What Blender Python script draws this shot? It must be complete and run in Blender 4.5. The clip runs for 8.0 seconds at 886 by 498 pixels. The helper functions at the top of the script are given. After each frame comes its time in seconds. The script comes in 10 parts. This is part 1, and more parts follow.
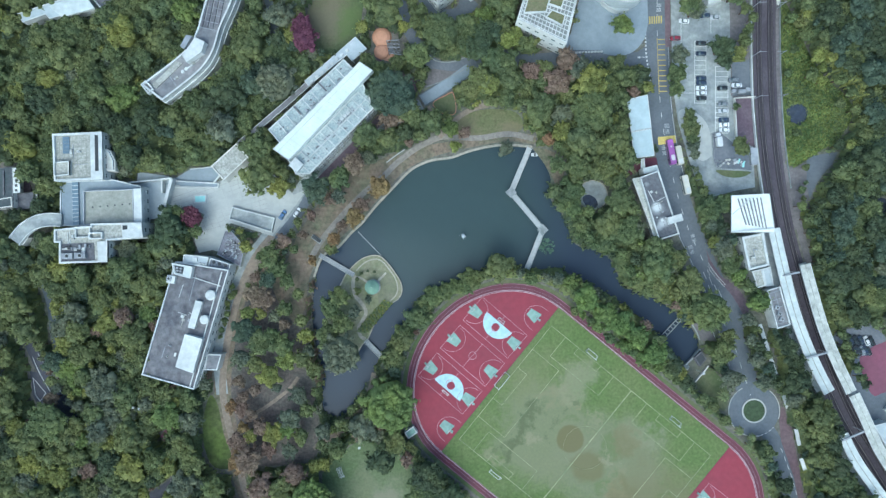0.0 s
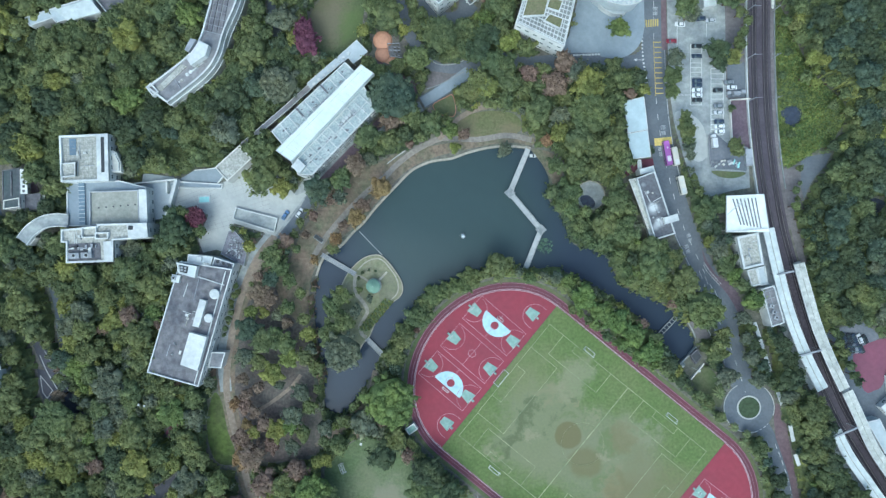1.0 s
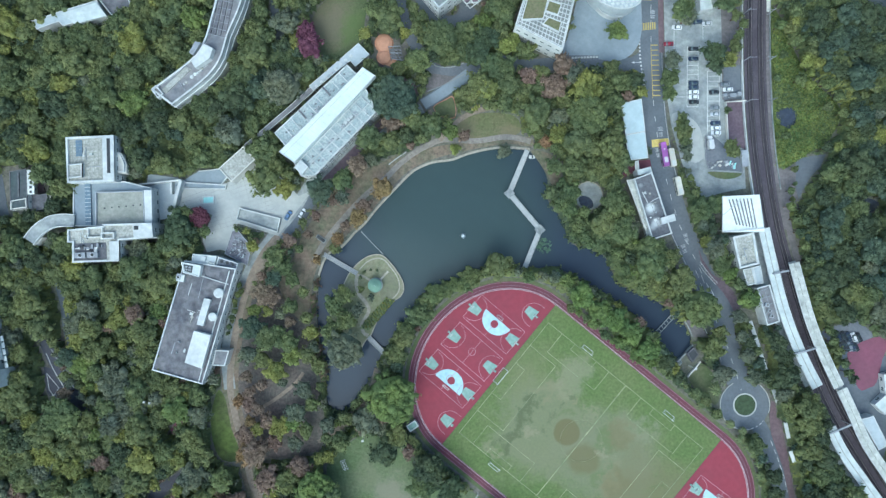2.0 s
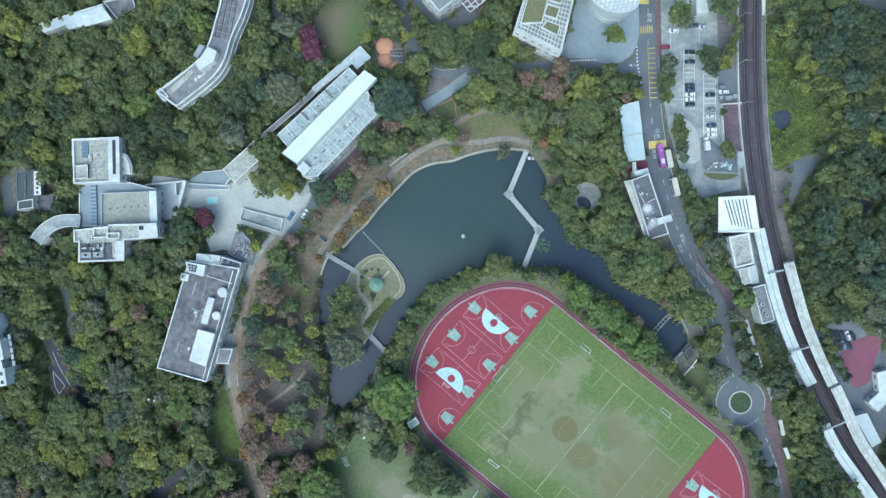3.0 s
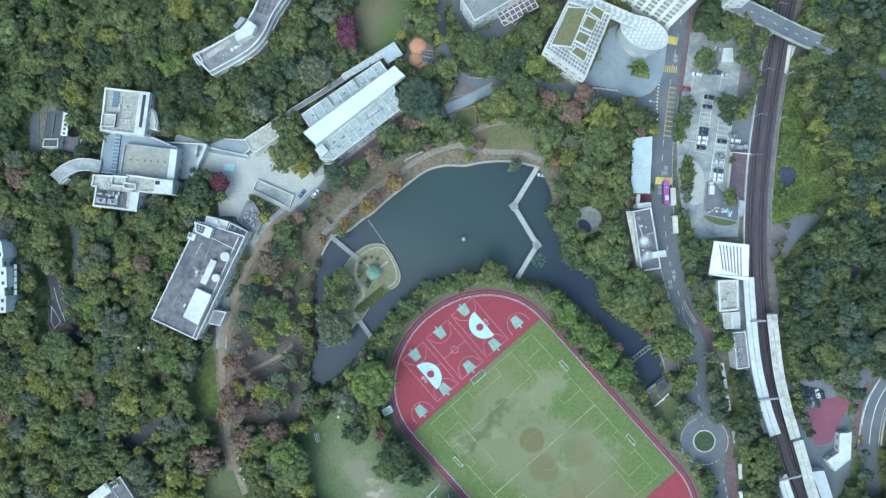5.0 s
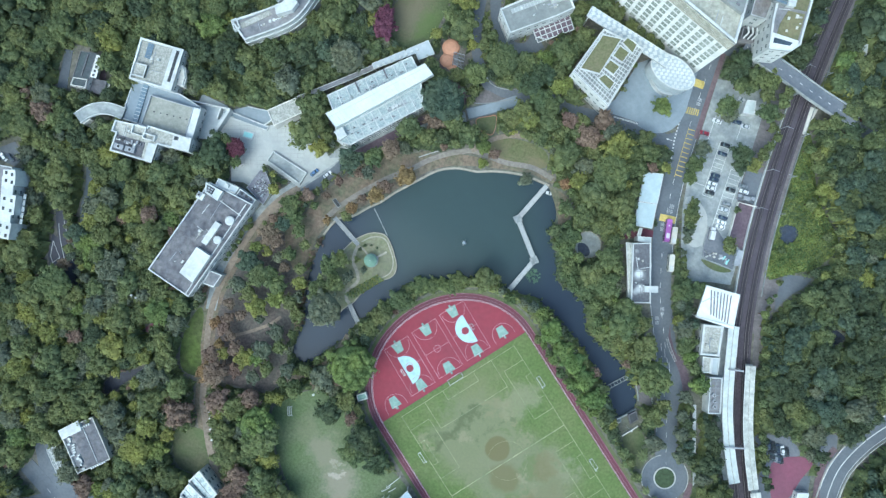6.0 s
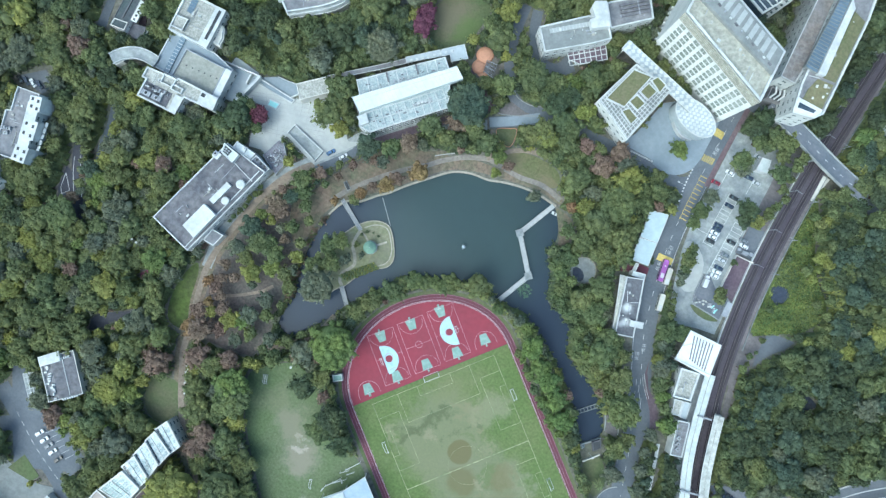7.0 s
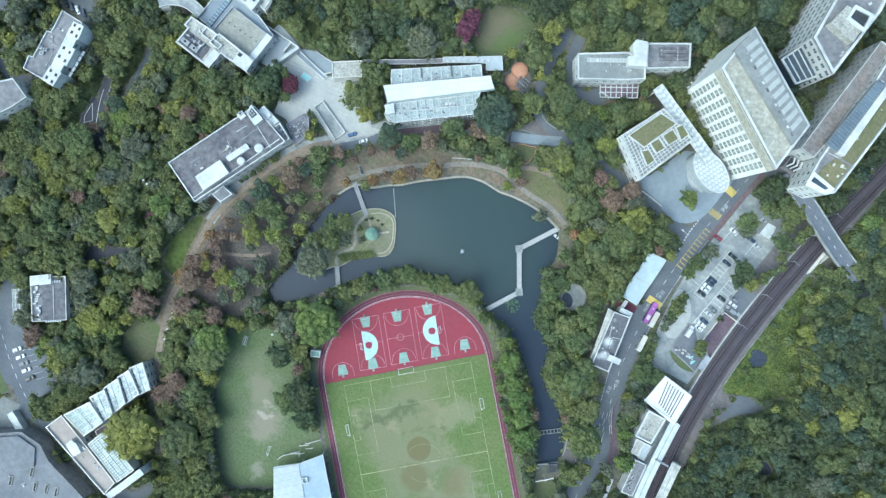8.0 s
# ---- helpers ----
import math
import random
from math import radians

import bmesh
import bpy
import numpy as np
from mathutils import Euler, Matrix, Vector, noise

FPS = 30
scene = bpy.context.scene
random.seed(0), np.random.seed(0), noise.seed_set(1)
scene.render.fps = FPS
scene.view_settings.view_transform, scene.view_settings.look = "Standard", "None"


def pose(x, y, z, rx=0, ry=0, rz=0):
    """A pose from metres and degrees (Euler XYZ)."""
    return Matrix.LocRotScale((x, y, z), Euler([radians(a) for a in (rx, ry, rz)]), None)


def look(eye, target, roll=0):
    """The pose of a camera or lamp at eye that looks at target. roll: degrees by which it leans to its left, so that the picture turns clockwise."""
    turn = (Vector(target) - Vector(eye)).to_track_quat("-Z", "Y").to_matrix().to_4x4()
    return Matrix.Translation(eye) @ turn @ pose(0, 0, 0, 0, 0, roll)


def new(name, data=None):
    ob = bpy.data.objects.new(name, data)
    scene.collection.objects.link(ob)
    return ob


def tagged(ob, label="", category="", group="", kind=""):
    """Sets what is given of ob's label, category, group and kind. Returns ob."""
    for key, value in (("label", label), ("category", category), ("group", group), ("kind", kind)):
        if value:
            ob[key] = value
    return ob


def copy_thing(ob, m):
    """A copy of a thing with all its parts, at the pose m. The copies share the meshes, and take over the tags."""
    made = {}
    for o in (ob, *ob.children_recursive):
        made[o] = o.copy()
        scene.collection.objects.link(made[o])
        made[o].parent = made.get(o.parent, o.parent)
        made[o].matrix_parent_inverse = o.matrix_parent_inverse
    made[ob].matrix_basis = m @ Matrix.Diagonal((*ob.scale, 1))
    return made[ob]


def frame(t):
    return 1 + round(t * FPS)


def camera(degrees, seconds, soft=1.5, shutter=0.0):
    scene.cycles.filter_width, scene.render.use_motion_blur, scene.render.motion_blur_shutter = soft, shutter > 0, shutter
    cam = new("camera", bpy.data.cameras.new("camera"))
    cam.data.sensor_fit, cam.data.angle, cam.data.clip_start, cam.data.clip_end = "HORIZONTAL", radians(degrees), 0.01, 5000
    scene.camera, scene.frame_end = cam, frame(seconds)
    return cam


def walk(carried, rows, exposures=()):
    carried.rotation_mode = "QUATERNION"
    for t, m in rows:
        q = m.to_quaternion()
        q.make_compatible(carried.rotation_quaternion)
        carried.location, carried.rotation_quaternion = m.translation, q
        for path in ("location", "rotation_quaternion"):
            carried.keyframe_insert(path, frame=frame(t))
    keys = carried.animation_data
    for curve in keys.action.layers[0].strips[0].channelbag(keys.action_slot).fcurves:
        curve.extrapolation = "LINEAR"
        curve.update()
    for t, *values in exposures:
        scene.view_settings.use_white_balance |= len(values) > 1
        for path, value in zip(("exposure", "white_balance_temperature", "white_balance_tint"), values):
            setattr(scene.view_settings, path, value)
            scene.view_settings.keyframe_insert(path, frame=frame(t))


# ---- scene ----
# camera: a drone that looks straight down, climbs and then turns
cam = camera(72.0, 8.0, 1.36)
ROWS = [
    (0.0, -0.00, -0.00, 259.00, 0.149, -0.086, 0.000),
    (0.5, 0.16, 0.08, 261.17, 0.089, -0.058, -0.018),
    (1.0, 0.23, 0.13, 263.37, 0.082, -0.037, -0.032),
    (1.5, 0.18, -0.04, 265.34, 0.105, -0.027, -0.037),
    (3.0, -0.21, -0.18, 271.55, 0.111, -0.061, -0.021),
    (3.5, -0.10, -0.31, 273.55, 0.122, -0.027, -0.022),
    (4.0, 0.27, -0.34, 275.78, 0.118, 0.034, 1.313),
    (4.5, 0.80, -0.38, 277.96, 0.129, 0.110, 4.695),
    (6.0, 1.76, 0.06, 284.68, 0.120, 0.189, 18.527),
    (6.5, 2.21, 0.03, 287.02, 0.182, 0.213, 23.359),
    (7.0, 2.46, 0.24, 289.19, 0.182, 0.207, 28.797),
    (7.5, 2.48, 0.74, 291.18, 0.151, 0.196, 34.157),
    (8.0, 2.23, 1.25, 293.67, 0.087, 0.161, 40.081),
]
walk(cam, [(t, pose(x, y, z, rx, ry, rz)) for t, x, y, z, rx, ry, rz in ROWS], [(0.0, 0.60, 5280, -6), (4.0, 0.65, 5280, -6), (8.0, 0.84, 5380, -6)])

# overcast daylight
world = bpy.data.worlds.new("overcast_sky")
scene.world = world
world.use_nodes = True
wn = world.node_tree.nodes
sky = wn.new("ShaderNodeTexSky")
sky.sky_type, sky.sun_disc = "NISHITA", False
sky.sun_elevation, sky.sun_rotation = radians(53), radians(200)
sky.air_density, sky.dust_density, sky.ozone_density = 1.0, 4.0, 1.0
wn["Background"].inputs[1].default_value = 0.15
world.node_tree.links.new(sky.outputs[0], wn["Background"].inputs[0])
sun = new("sun", bpy.data.lights.new("sun", "SUN"))
sun.data.energy, sun.data.angle, sun.data.color = 1.3, radians(75), (1.0, 0.97, 0.93)
sun.matrix_world = look((0, 0, 400), (40, 110, 245))


# ---- materials ----
def mat(name, color, rough=0.85, vary=0.25, scale=0.6, coarse=0.06, metal=0.0, second=None, bump=0.0, spec=0.3, island=0.0, wave=None):
    """Colour with grain (scale) and large stains (coarse) towards a second colour."""
    m = bpy.data.materials.new(name)
    m.use_nodes = True
    n, l = m.node_tree.nodes, m.node_tree.links
    b = n["Principled BSDF"]
    b.inputs["Roughness"].default_value, b.inputs["Metallic"].default_value = rough, metal
    b.inputs["Specular IOR Level"].default_value = spec
    geo = n.new("ShaderNodeNewGeometry")
    second = second or tuple(c * 0.6 for c in color)
    fine, big = n.new("ShaderNodeTexNoise"), n.new("ShaderNodeTexNoise")
    for t, s, d in ((fine, scale, 6.0), (big, coarse, 4.0)):
        t.inputs["Scale"].default_value, t.inputs["Detail"].default_value = s, d
        t.inputs["Roughness"].default_value = 0.62
        l.new(geo.outputs["Position"], t.inputs["Vector"])
    ramp = n.new("ShaderNodeMapRange")
    ramp.inputs[1].default_value, ramp.inputs[2].default_value = 0.38, 0.66
    l.new(big.outputs[0], ramp.inputs[0])
    mix = n.new("ShaderNodeMix")
    mix.data_type = "RGBA"
    mix.inputs[6].default_value, mix.inputs[7].default_value = (*color, 1), (*second, 1)
    l.new(ramp.outputs[0], mix.inputs[0])
    hsv = n.new("ShaderNodeHueSaturation")
    val = n.new("ShaderNodeMapRange")
    val.inputs[1].default_value, val.inputs[2].default_value = 0.3, 0.7
    val.inputs[3].default_value, val.inputs[4].default_value = 1 - vary, 1 + vary
    l.new(fine.outputs[0], val.inputs[0])
    out = val.outputs[0]
    if island:
        k = n.new("ShaderNodeMapRange")
        k.inputs[3].default_value, k.inputs[4].default_value = 1 - island, 1 + island
        l.new(geo.outputs["Random Per Island"], k.inputs[0])
        mul = n.new("ShaderNodeMath")
        mul.operation = "MULTIPLY"
        l.new(out, mul.inputs[0]), l.new(k.outputs[0], mul.inputs[1])
        out = mul.outputs[0]
    l.new(out, hsv.inputs["Value"])
    l.new(mix.outputs[2], hsv.inputs["Color"])
    l.new(hsv.outputs[0], b.inputs["Base Color"])
    if bump:
        bp = n.new("ShaderNodeBump")
        bp.inputs["Strength"].default_value, bp.inputs["Distance"].default_value = 0.6, bump
        l.new(fine.outputs[0], bp.inputs["Height"]), l.new(bp.outputs[0], b.inputs["Normal"])
    return m


def foliage(name, color, other):
    """Leaves: each leaf clump its own shade, each crown its own lean towards the other colour."""
    m = mat(name, color, rough=0.7, vary=0.3, scale=0.75, coarse=0.11, second=other, spec=0.12, island=0.24)
    n, l = m.node_tree.nodes, m.node_tree.links
    b, info = n["Principled BSDF"], n.new("ShaderNodeObjectInfo")
    hsv = [x for x in n if x.type == "HUE_SAT"][0]
    k = n.new("ShaderNodeMapRange")
    k.inputs[3].default_value, k.inputs[4].default_value = 0.485, 0.515
    l.new(info.outputs["Random"], k.inputs[0]), l.new(k.outputs[0], hsv.inputs["Hue"])
    thin, mix = n.new("ShaderNodeBsdfTranslucent"), n.new("ShaderNodeMixShader")
    mix.inputs[0].default_value = 0.45
    l.new(hsv.outputs[0], thin.inputs["Color"])
    l.new(b.outputs[0], mix.inputs[1]), l.new(thin.outputs[0], mix.inputs[2])
    l.new(mix.outputs[0], n["Material Output"].inputs["Surface"])
    return m


GROUND = mat("undergrowth", (0.14, 0.13, 0.112), second=(0.118, 0.128, 0.09), scale=0.5, vary=0.45, coarse=0.05, bump=0.3)
GRASS = mat("lawn", (0.095, 0.125, 0.052), second=(0.125, 0.125, 0.07), scale=0.8, vary=0.2, coarse=0.05)
MEADOW = mat("rough_meadow", (0.095, 0.13, 0.032), second=(0.075, 0.09, 0.035), scale=0.45, vary=0.35, coarse=0.07, bump=0.4)
SOIL = mat("leaf_strewn_soil", (0.185, 0.142, 0.105), second=(0.12, 0.125, 0.078), scale=0.6, vary=0.38, coarse=0.13)
DIRT = mat("dirt_path", (0.27, 0.22, 0.17), second=(0.2, 0.165, 0.13), scale=0.7, vary=0.25)
ASPHALT = mat("asphalt", (0.108, 0.123, 0.139), second=(0.145, 0.158, 0.174), scale=0.9, vary=0.12, coarse=0.08)
DARK_ASPHALT = mat("worn_asphalt", (0.11, 0.125, 0.145), second=(0.16, 0.17, 0.19), scale=0.9, vary=0.15)
CONCRETE = mat("concrete_paving", (0.32, 0.34, 0.325), second=(0.20, 0.22, 0.225), scale=0.5, vary=0.2, coarse=0.13)
BLUE_PAVING = mat("blue_grey_paving", (0.245, 0.285, 0.315), second=(0.20, 0.238, 0.265), scale=0.6, vary=0.08, coarse=0.08)
PALE_PAVING = mat("pale_paving", (0.41, 0.42, 0.395), second=(0.34, 0.355, 0.34), scale=0.5, vary=0.07, coarse=0.1)
RED_PAVING = mat("red_brick_paving", (0.125, 0.084, 0.094), second=(0.16, 0.12, 0.125), scale=0.7, vary=0.2)
STONE = mat("stone_edge", (0.36, 0.33, 0.27), second=(0.26, 0.25, 0.2), scale=0.8, vary=0.25)
WHITE = mat("white_paint", (0.555, 0.575, 0.555), second=(0.41, 0.43, 0.42), scale=0.6, vary=0.11, coarse=0.12, rough=0.6)
WHITE_ROOF = mat("white_roof_sheet", (0.525, 0.565, 0.54), second=(0.41, 0.45, 0.435), scale=0.5, vary=0.12, coarse=0.16, rough=0.5)
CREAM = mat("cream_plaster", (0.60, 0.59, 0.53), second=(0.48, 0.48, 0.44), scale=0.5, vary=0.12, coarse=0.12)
ROOF_GREY = mat("grey_roof_felt", (0.165, 0.17, 0.18), second=(0.23, 0.225, 0.225), scale=0.45, vary=0.28, coarse=0.1)
ROOF_DARK = mat("dark_roof_felt", (0.098, 0.10, 0.112), second=(0.165, 0.16, 0.165), scale=0.45, vary=0.38, coarse=0.14)
ROOF_OLIVE = mat("olive_roof_tiles", (0.24, 0.25, 0.215), second=(0.31, 0.31, 0.27), scale=0.7, vary=0.18, coarse=0.15)
ROOF_PALE = mat("pale_roof_tiles", (0.38, 0.38, 0.34), second=(0.27, 0.275, 0.24), scale=1.1, vary=0.35, coarse=0.2)
ROOF_TAN = mat("tan_roof_tiles", (0.30, 0.265, 0.235), second=(0.36, 0.32, 0.285), scale=0.7, vary=0.12, coarse=0.15)
BLUE_ROOF = mat("blue_grey_roof_sheet", (0.36, 0.405, 0.415), second=(0.43, 0.465, 0.47), scale=0.5, vary=0.1, coarse=0.1, rough=0.5)
WEATHERED = mat("weathered_sheet", (0.50, 0.51, 0.46), second=(0.30, 0.31, 0.28), scale=0.6, vary=0.22, coarse=0.16, rough=0.6)
STEEL = mat("grey_steel", (0.35, 0.37, 0.39), rough=0.5, vary=0.15, metal=0.1)
# dark metal, and the painted shade of wells and openings that aren't cut
DARK = mat("dark_metal_and_void_shade", (0.05, 0.055, 0.06), rough=0.6, vary=0.2)
GLASS = mat("window_glass", (0.12, 0.155, 0.16), rough=0.12, vary=0.15, spec=0.6)
SOLAR = mat("solar_glass", (0.14, 0.19, 0.235), rough=0.2, vary=0.15, spec=0.6)
PAINT_LINE = mat("road_paint", (0.66, 0.68, 0.66), vary=0.15, scale=1.5)
YELLOW_LINE = mat("yellow_road_paint", (0.62, 0.50, 0.16), vary=0.2, scale=1.5)
FAINT_LINE = mat("chalk_line", (0.31, 0.32, 0.185), second=(0.17, 0.20, 0.11), vary=0.4, scale=0.6, coarse=0.09)
TRACK_RED = mat("red_running_track", (0.135, 0.045, 0.062), second=(0.115, 0.05, 0.064), scale=0.7, vary=0.1, coarse=0.08)
COURT_RED = mat("red_court_acrylic", (0.240, 0.045, 0.064), second=(0.212, 0.047, 0.064), scale=0.5, vary=0.07, coarse=0.06)
MINT = mat("mint_court_paint", (0.215, 0.33, 0.28), vary=0.14, second=(0.26, 0.365, 0.315), coarse=0.3)
SKY_BLUE = mat("pale_blue_court_paint", (0.37, 0.54, 0.58), vary=0.1, second=(0.43, 0.58, 0.62), coarse=0.3)
BALLAST = mat("rail_ballast", (0.062, 0.053, 0.065), second=(0.088, 0.077, 0.088), scale=1.2, vary=0.3, coarse=0.1)
RAIL = mat("rail_steel", (0.24, 0.22, 0.21), rough=0.45, metal=0.5, vary=0.2)
WOOD = mat("weathered_deck_wood", (0.43, 0.44, 0.43), second=(0.35, 0.355, 0.345), scale=1.2, vary=0.15, island=0.1)
BARK = mat("bark", (0.13, 0.075, 0.055), vary=0.3, scale=3.0)
ORANGE = mat("orange_play_surface", (0.50, 0.27, 0.175), vary=0.15, second=(0.42, 0.23, 0.15))
RUBBER = mat("tyre_rubber", (0.03, 0.03, 0.032), vary=0.1)
GREEN_ROOF = mat("green_gazebo_tiles", (0.165, 0.26, 0.192), vary=0.15, second=(0.145, 0.23, 0.175), rough=0.95)
TRACK_BAND = mat("oiled_ballast", (0.036, 0.031, 0.038), second=(0.05, 0.044, 0.05), scale=1.2, vary=0.3)
JOINT = mat("paving_joint", (0.385, 0.396, 0.374), vary=0.1)
SAND_GRASS = mat("thin_sandy_grass", (0.17, 0.185, 0.10), second=(0.22, 0.21, 0.14), scale=0.6, vary=0.2, coarse=0.15)
TEAL = mat("turquoise_pool", (0.33, 0.62, 0.60), vary=0.08, second=(0.4, 0.66, 0.62))


def water_material():
    """Murky teal in the wide basin, bluer in the narrow arms."""
    m = mat("murky_lake_water", (0.045, 0.067, 0.066), second=(0.040, 0.060, 0.061), rough=0.12, vary=0.05, scale=0.05, coarse=0.014, spec=0.22)
    n, l = m.node_tree.nodes, m.node_tree.links
    rip, bp = n.new("ShaderNodeTexNoise"), n.new("ShaderNodeBump")
    rip.inputs["Scale"].default_value, rip.inputs["Detail"].default_value = 1.3, 3.0
    bp.inputs["Strength"].default_value, bp.inputs["Distance"].default_value = 0.25, 0.05
    geo = [x for x in n if x.type == "NEW_GEOMETRY"][0]
    l.new(geo.outputs["Position"], rip.inputs["Vector"]), l.new(rip.outputs[0], bp.inputs["Height"])
    far, ramp, mix = n.new("ShaderNodeVectorMath"), n.new("ShaderNodeMapRange"), n.new("ShaderNodeMix")
    far.operation, mix.data_type, ramp.interpolation_type = "DISTANCE", "RGBA", "SMOOTHSTEP"
    far.inputs[1].default_value = (*(4.2, 14.1), -0.7)
    ramp.inputs[1].default_value, ramp.inputs[2].default_value = 24, 58
    mix.inputs[7].default_value = (0.032, 0.044, 0.064, 1)
    hsv = [x for x in n if x.type == "HUE_SAT"][0]
    l.new(geo.outputs["Position"], far.inputs[0]), l.new(far.outputs["Value"], ramp.inputs[0]), l.new(ramp.outputs[0], mix.inputs[0])
    l.new(hsv.outputs[0], mix.inputs[6]), l.new(mix.outputs[2], n["Principled BSDF"].inputs["Base Color"])
    l.new(bp.outputs[0], n["Principled BSDF"].inputs["Normal"])
    return m


WATER = water_material()


# ---- mesh helpers ----
def area2(p):
    return sum(a[0] * b[1] - b[0] * a[1] for a, b in zip(p, p[1:] + p[:1]))


def ccw(p):
    p = [tuple(q[:2]) for q in p]
    return p if area2(p) > 0 else p[::-1]


def inset(poly, d):
    """The outline moved inwards by d."""
    p, out = ccw(poly), []
    for i in range(len(p)):
        a, b, c = Vector(p[i - 1]), Vector(p[i]), Vector(p[(i + 1) % len(p)])
        u, v = (b - a).normalized(), (c - b).normalized()
        n1, n2 = Vector((-u.y, u.x)), Vector((-v.y, v.x))
        k = max(0.35, 1 + n1.dot(n2))
        out.append(tuple(b + (n1 + n2) * (d / k)))
    return out


def spline(pts, n=6, closed=False):
    """A smooth line through the points."""
    p = [Vector(q) for q in pts]
    m, out = len(p), []
    for i in range(m if closed else m - 1):
        a, b, c, d = ((p[(i + k) % m] for k in (-1, 0, 1, 2)) if closed else (p[max(i - 1, 0)], p[i], p[i + 1], p[min(i + 2, m - 1)]))
        for j in range(n):
            t = j / n
            out.append(tuple(0.5 * (2 * b + (c - a) * t + (2 * a - 5 * b + 4 * c - d) * t * t + (3 * b - a - 3 * c + d) * t ** 3)))
    return out if closed else out + [tuple(p[-1])]


def ribbon(pts, width, shift=0.0):
    """The outline of a band along a line, shifted to the line's left."""
    left, right = [], []
    for i, q in enumerate(pts):
        a, b = Vector(pts[max(i - 1, 0)]), Vector(pts[min(i + 1, len(pts) - 1)])
        u = (b - a).normalized()
        n = Vector((-u.y, u.x))
        left.append(tuple(Vector(q) + n * (shift + width / 2))), right.append(tuple(Vector(q) + n * (shift - width / 2)))
    return left, right


def circle(c, r, n=32, a0=0.0, a1=360.0, ry=None, turn=0.0):
    full, out = abs(a1 - a0) >= 360, []
    for i in range(n if full else n + 1):
        a, k = radians(a0 + (a1 - a0) * i / n), radians(turn)
        x, y = r * math.cos(a), (ry or r) * math.sin(a)
        out.append((c[0] + x * math.cos(k) - y * math.sin(k), c[1] + x * math.sin(k) + y * math.cos(k)))
    return out


def rect(c, sx, sy, turn=0.0):
    k = radians(turn)
    return [(c[0] + x * math.cos(k) - y * math.sin(k), c[1] + x * math.sin(k) + y * math.cos(k))
            for x, y in ((-sx / 2, -sy / 2), (sx / 2, -sy / 2), (sx / 2, sy / 2), (-sx / 2, sy / 2))]


class Geo:
    """Vertices and faces of one mesh."""

    def __init__(self):
        self.v, self.f = [], []

    def prism(self, poly, z0, z1, floor=False):
        p, n, k = ccw(poly), len(poly), len(self.v)
        self.v += [(x, y, z0) for x, y in p] + [(x, y, z1) for x, y in p]
        self.f += [(k + i, k + (i + 1) % n, k + n + (i + 1) % n, k + n + i) for i in range(n)]
        self.f.append(tuple(range(k + n, k + 2 * n)))
        if floor:
            self.f.append(tuple(range(k + n - 1, k - 1, -1)))
        return self

    def walls(self, poly, z0, z1):
        p, n, k = ccw(poly), len(poly), len(self.v)
        self.v += [(x, y, z0) for x, y in p] + [(x, y, z1) for x, y in p]
        self.f += [(k + i, k + (i + 1) % n, k + n + (i + 1) % n, k + n + i) for i in range(n)]
        return self

    def ring(self, poly, thick, z0, z1):
        """A wall of that thickness inside an outline."""
        o, q = ccw(poly), inset(poly, thick)
        n, k = len(o), len(self.v)
        for loop, z in ((o, z0), (o, z1), (q, z1), (q, z0)):
            self.v += [(x, y, z) for x, y in loop]
        for i in range(n):
            j = (i + 1) % n
            for s in range(3):
                self.f.append((k + s * n + i, k + s * n + j, k + (s + 1) * n + j, k + (s + 1) * n + i))
        return self

    def band(self, pts, width, z0, z1, shift=0.0, wavy=None):
        """A slab along a line."""
        l, r = ribbon(pts, width, shift)
        n, k = len(l), len(self.v)
        for loop, z in ((r, z0), (r, z1), (l, z1), (l, z0)):
            self.v += [(x, y, z) for x, y in loop]
        for i in range(n - 1):
            for s in range(3):
                self.f.append((k + s * n + i, k + s * n + i + 1, k + (s + 1) * n + i + 1, k + (s + 1) * n + i))
        self.f += [(k, k + n, k + 2 * n, k + 3 * n), (k + 4 * n - 1, k + 3 * n - 1, k + 2 * n - 1, k + n - 1)]
        return self

    def bar(self, a, b, w, h):
        """A straight beam between two points in space; z of the points is its underside."""
        a, b = Vector(a), Vector(b)
        u = (b - a).normalized()
        s = u.cross(Vector((0, 0, 1)))
        s = s.normalized() * (w / 2) if s.length > 1e-6 else Vector((w / 2, 0, 0))
        t = s.cross(u).normalized() * h
        k = len(self.v)
        for e in (a, b):
            self.v += [tuple(e - s), tuple(e + s), tuple(e + s + t), tuple(e - s + t)]
        self.f += [(k, k + 1, k + 2, k + 3), (k + 7, k + 6, k + 5, k + 4)]
        self.f += [(k + i, k + 4 + i, k + 4 + (i + 1) % 4, k + (i + 1) % 4) for i in range(4)]
        return self

    def loft(self, loops):
        """A closed skin through loops of equal length, capped."""
        n, k = len(loops[0]), len(self.v)
        for loop in loops:
            self.v += [tuple(q) for q in loop]
        for s in range(len(loops) - 1):
            self.f += [(k + s * n + i, k + s * n + (i + 1) % n, k + (s + 1) * n + (i + 1) % n, k + (s + 1) * n + i) for i in range(n)]
        self.f += [tuple(range(k + n - 1, k - 1, -1)), tuple(range(k + (len(loops) - 1) * n, k + len(loops) * n))]
        return self

    def cyl(self, c, r, z0, z1, n=12, r2=None):
        return self.loft([[(x, y, z0) for x, y in circle(c, r, n)], [(x, y, z1) for x, y in circle(c, r if r2 is None else r2, n)]])

    def mesh(self, name, material):
        me = bpy.data.meshes.new(name)
        me.from_pydata(self.v, [], self.f)
        for m in material if isinstance(material, (list, tuple)) else [material]:
            me.materials.append(m)
        return me


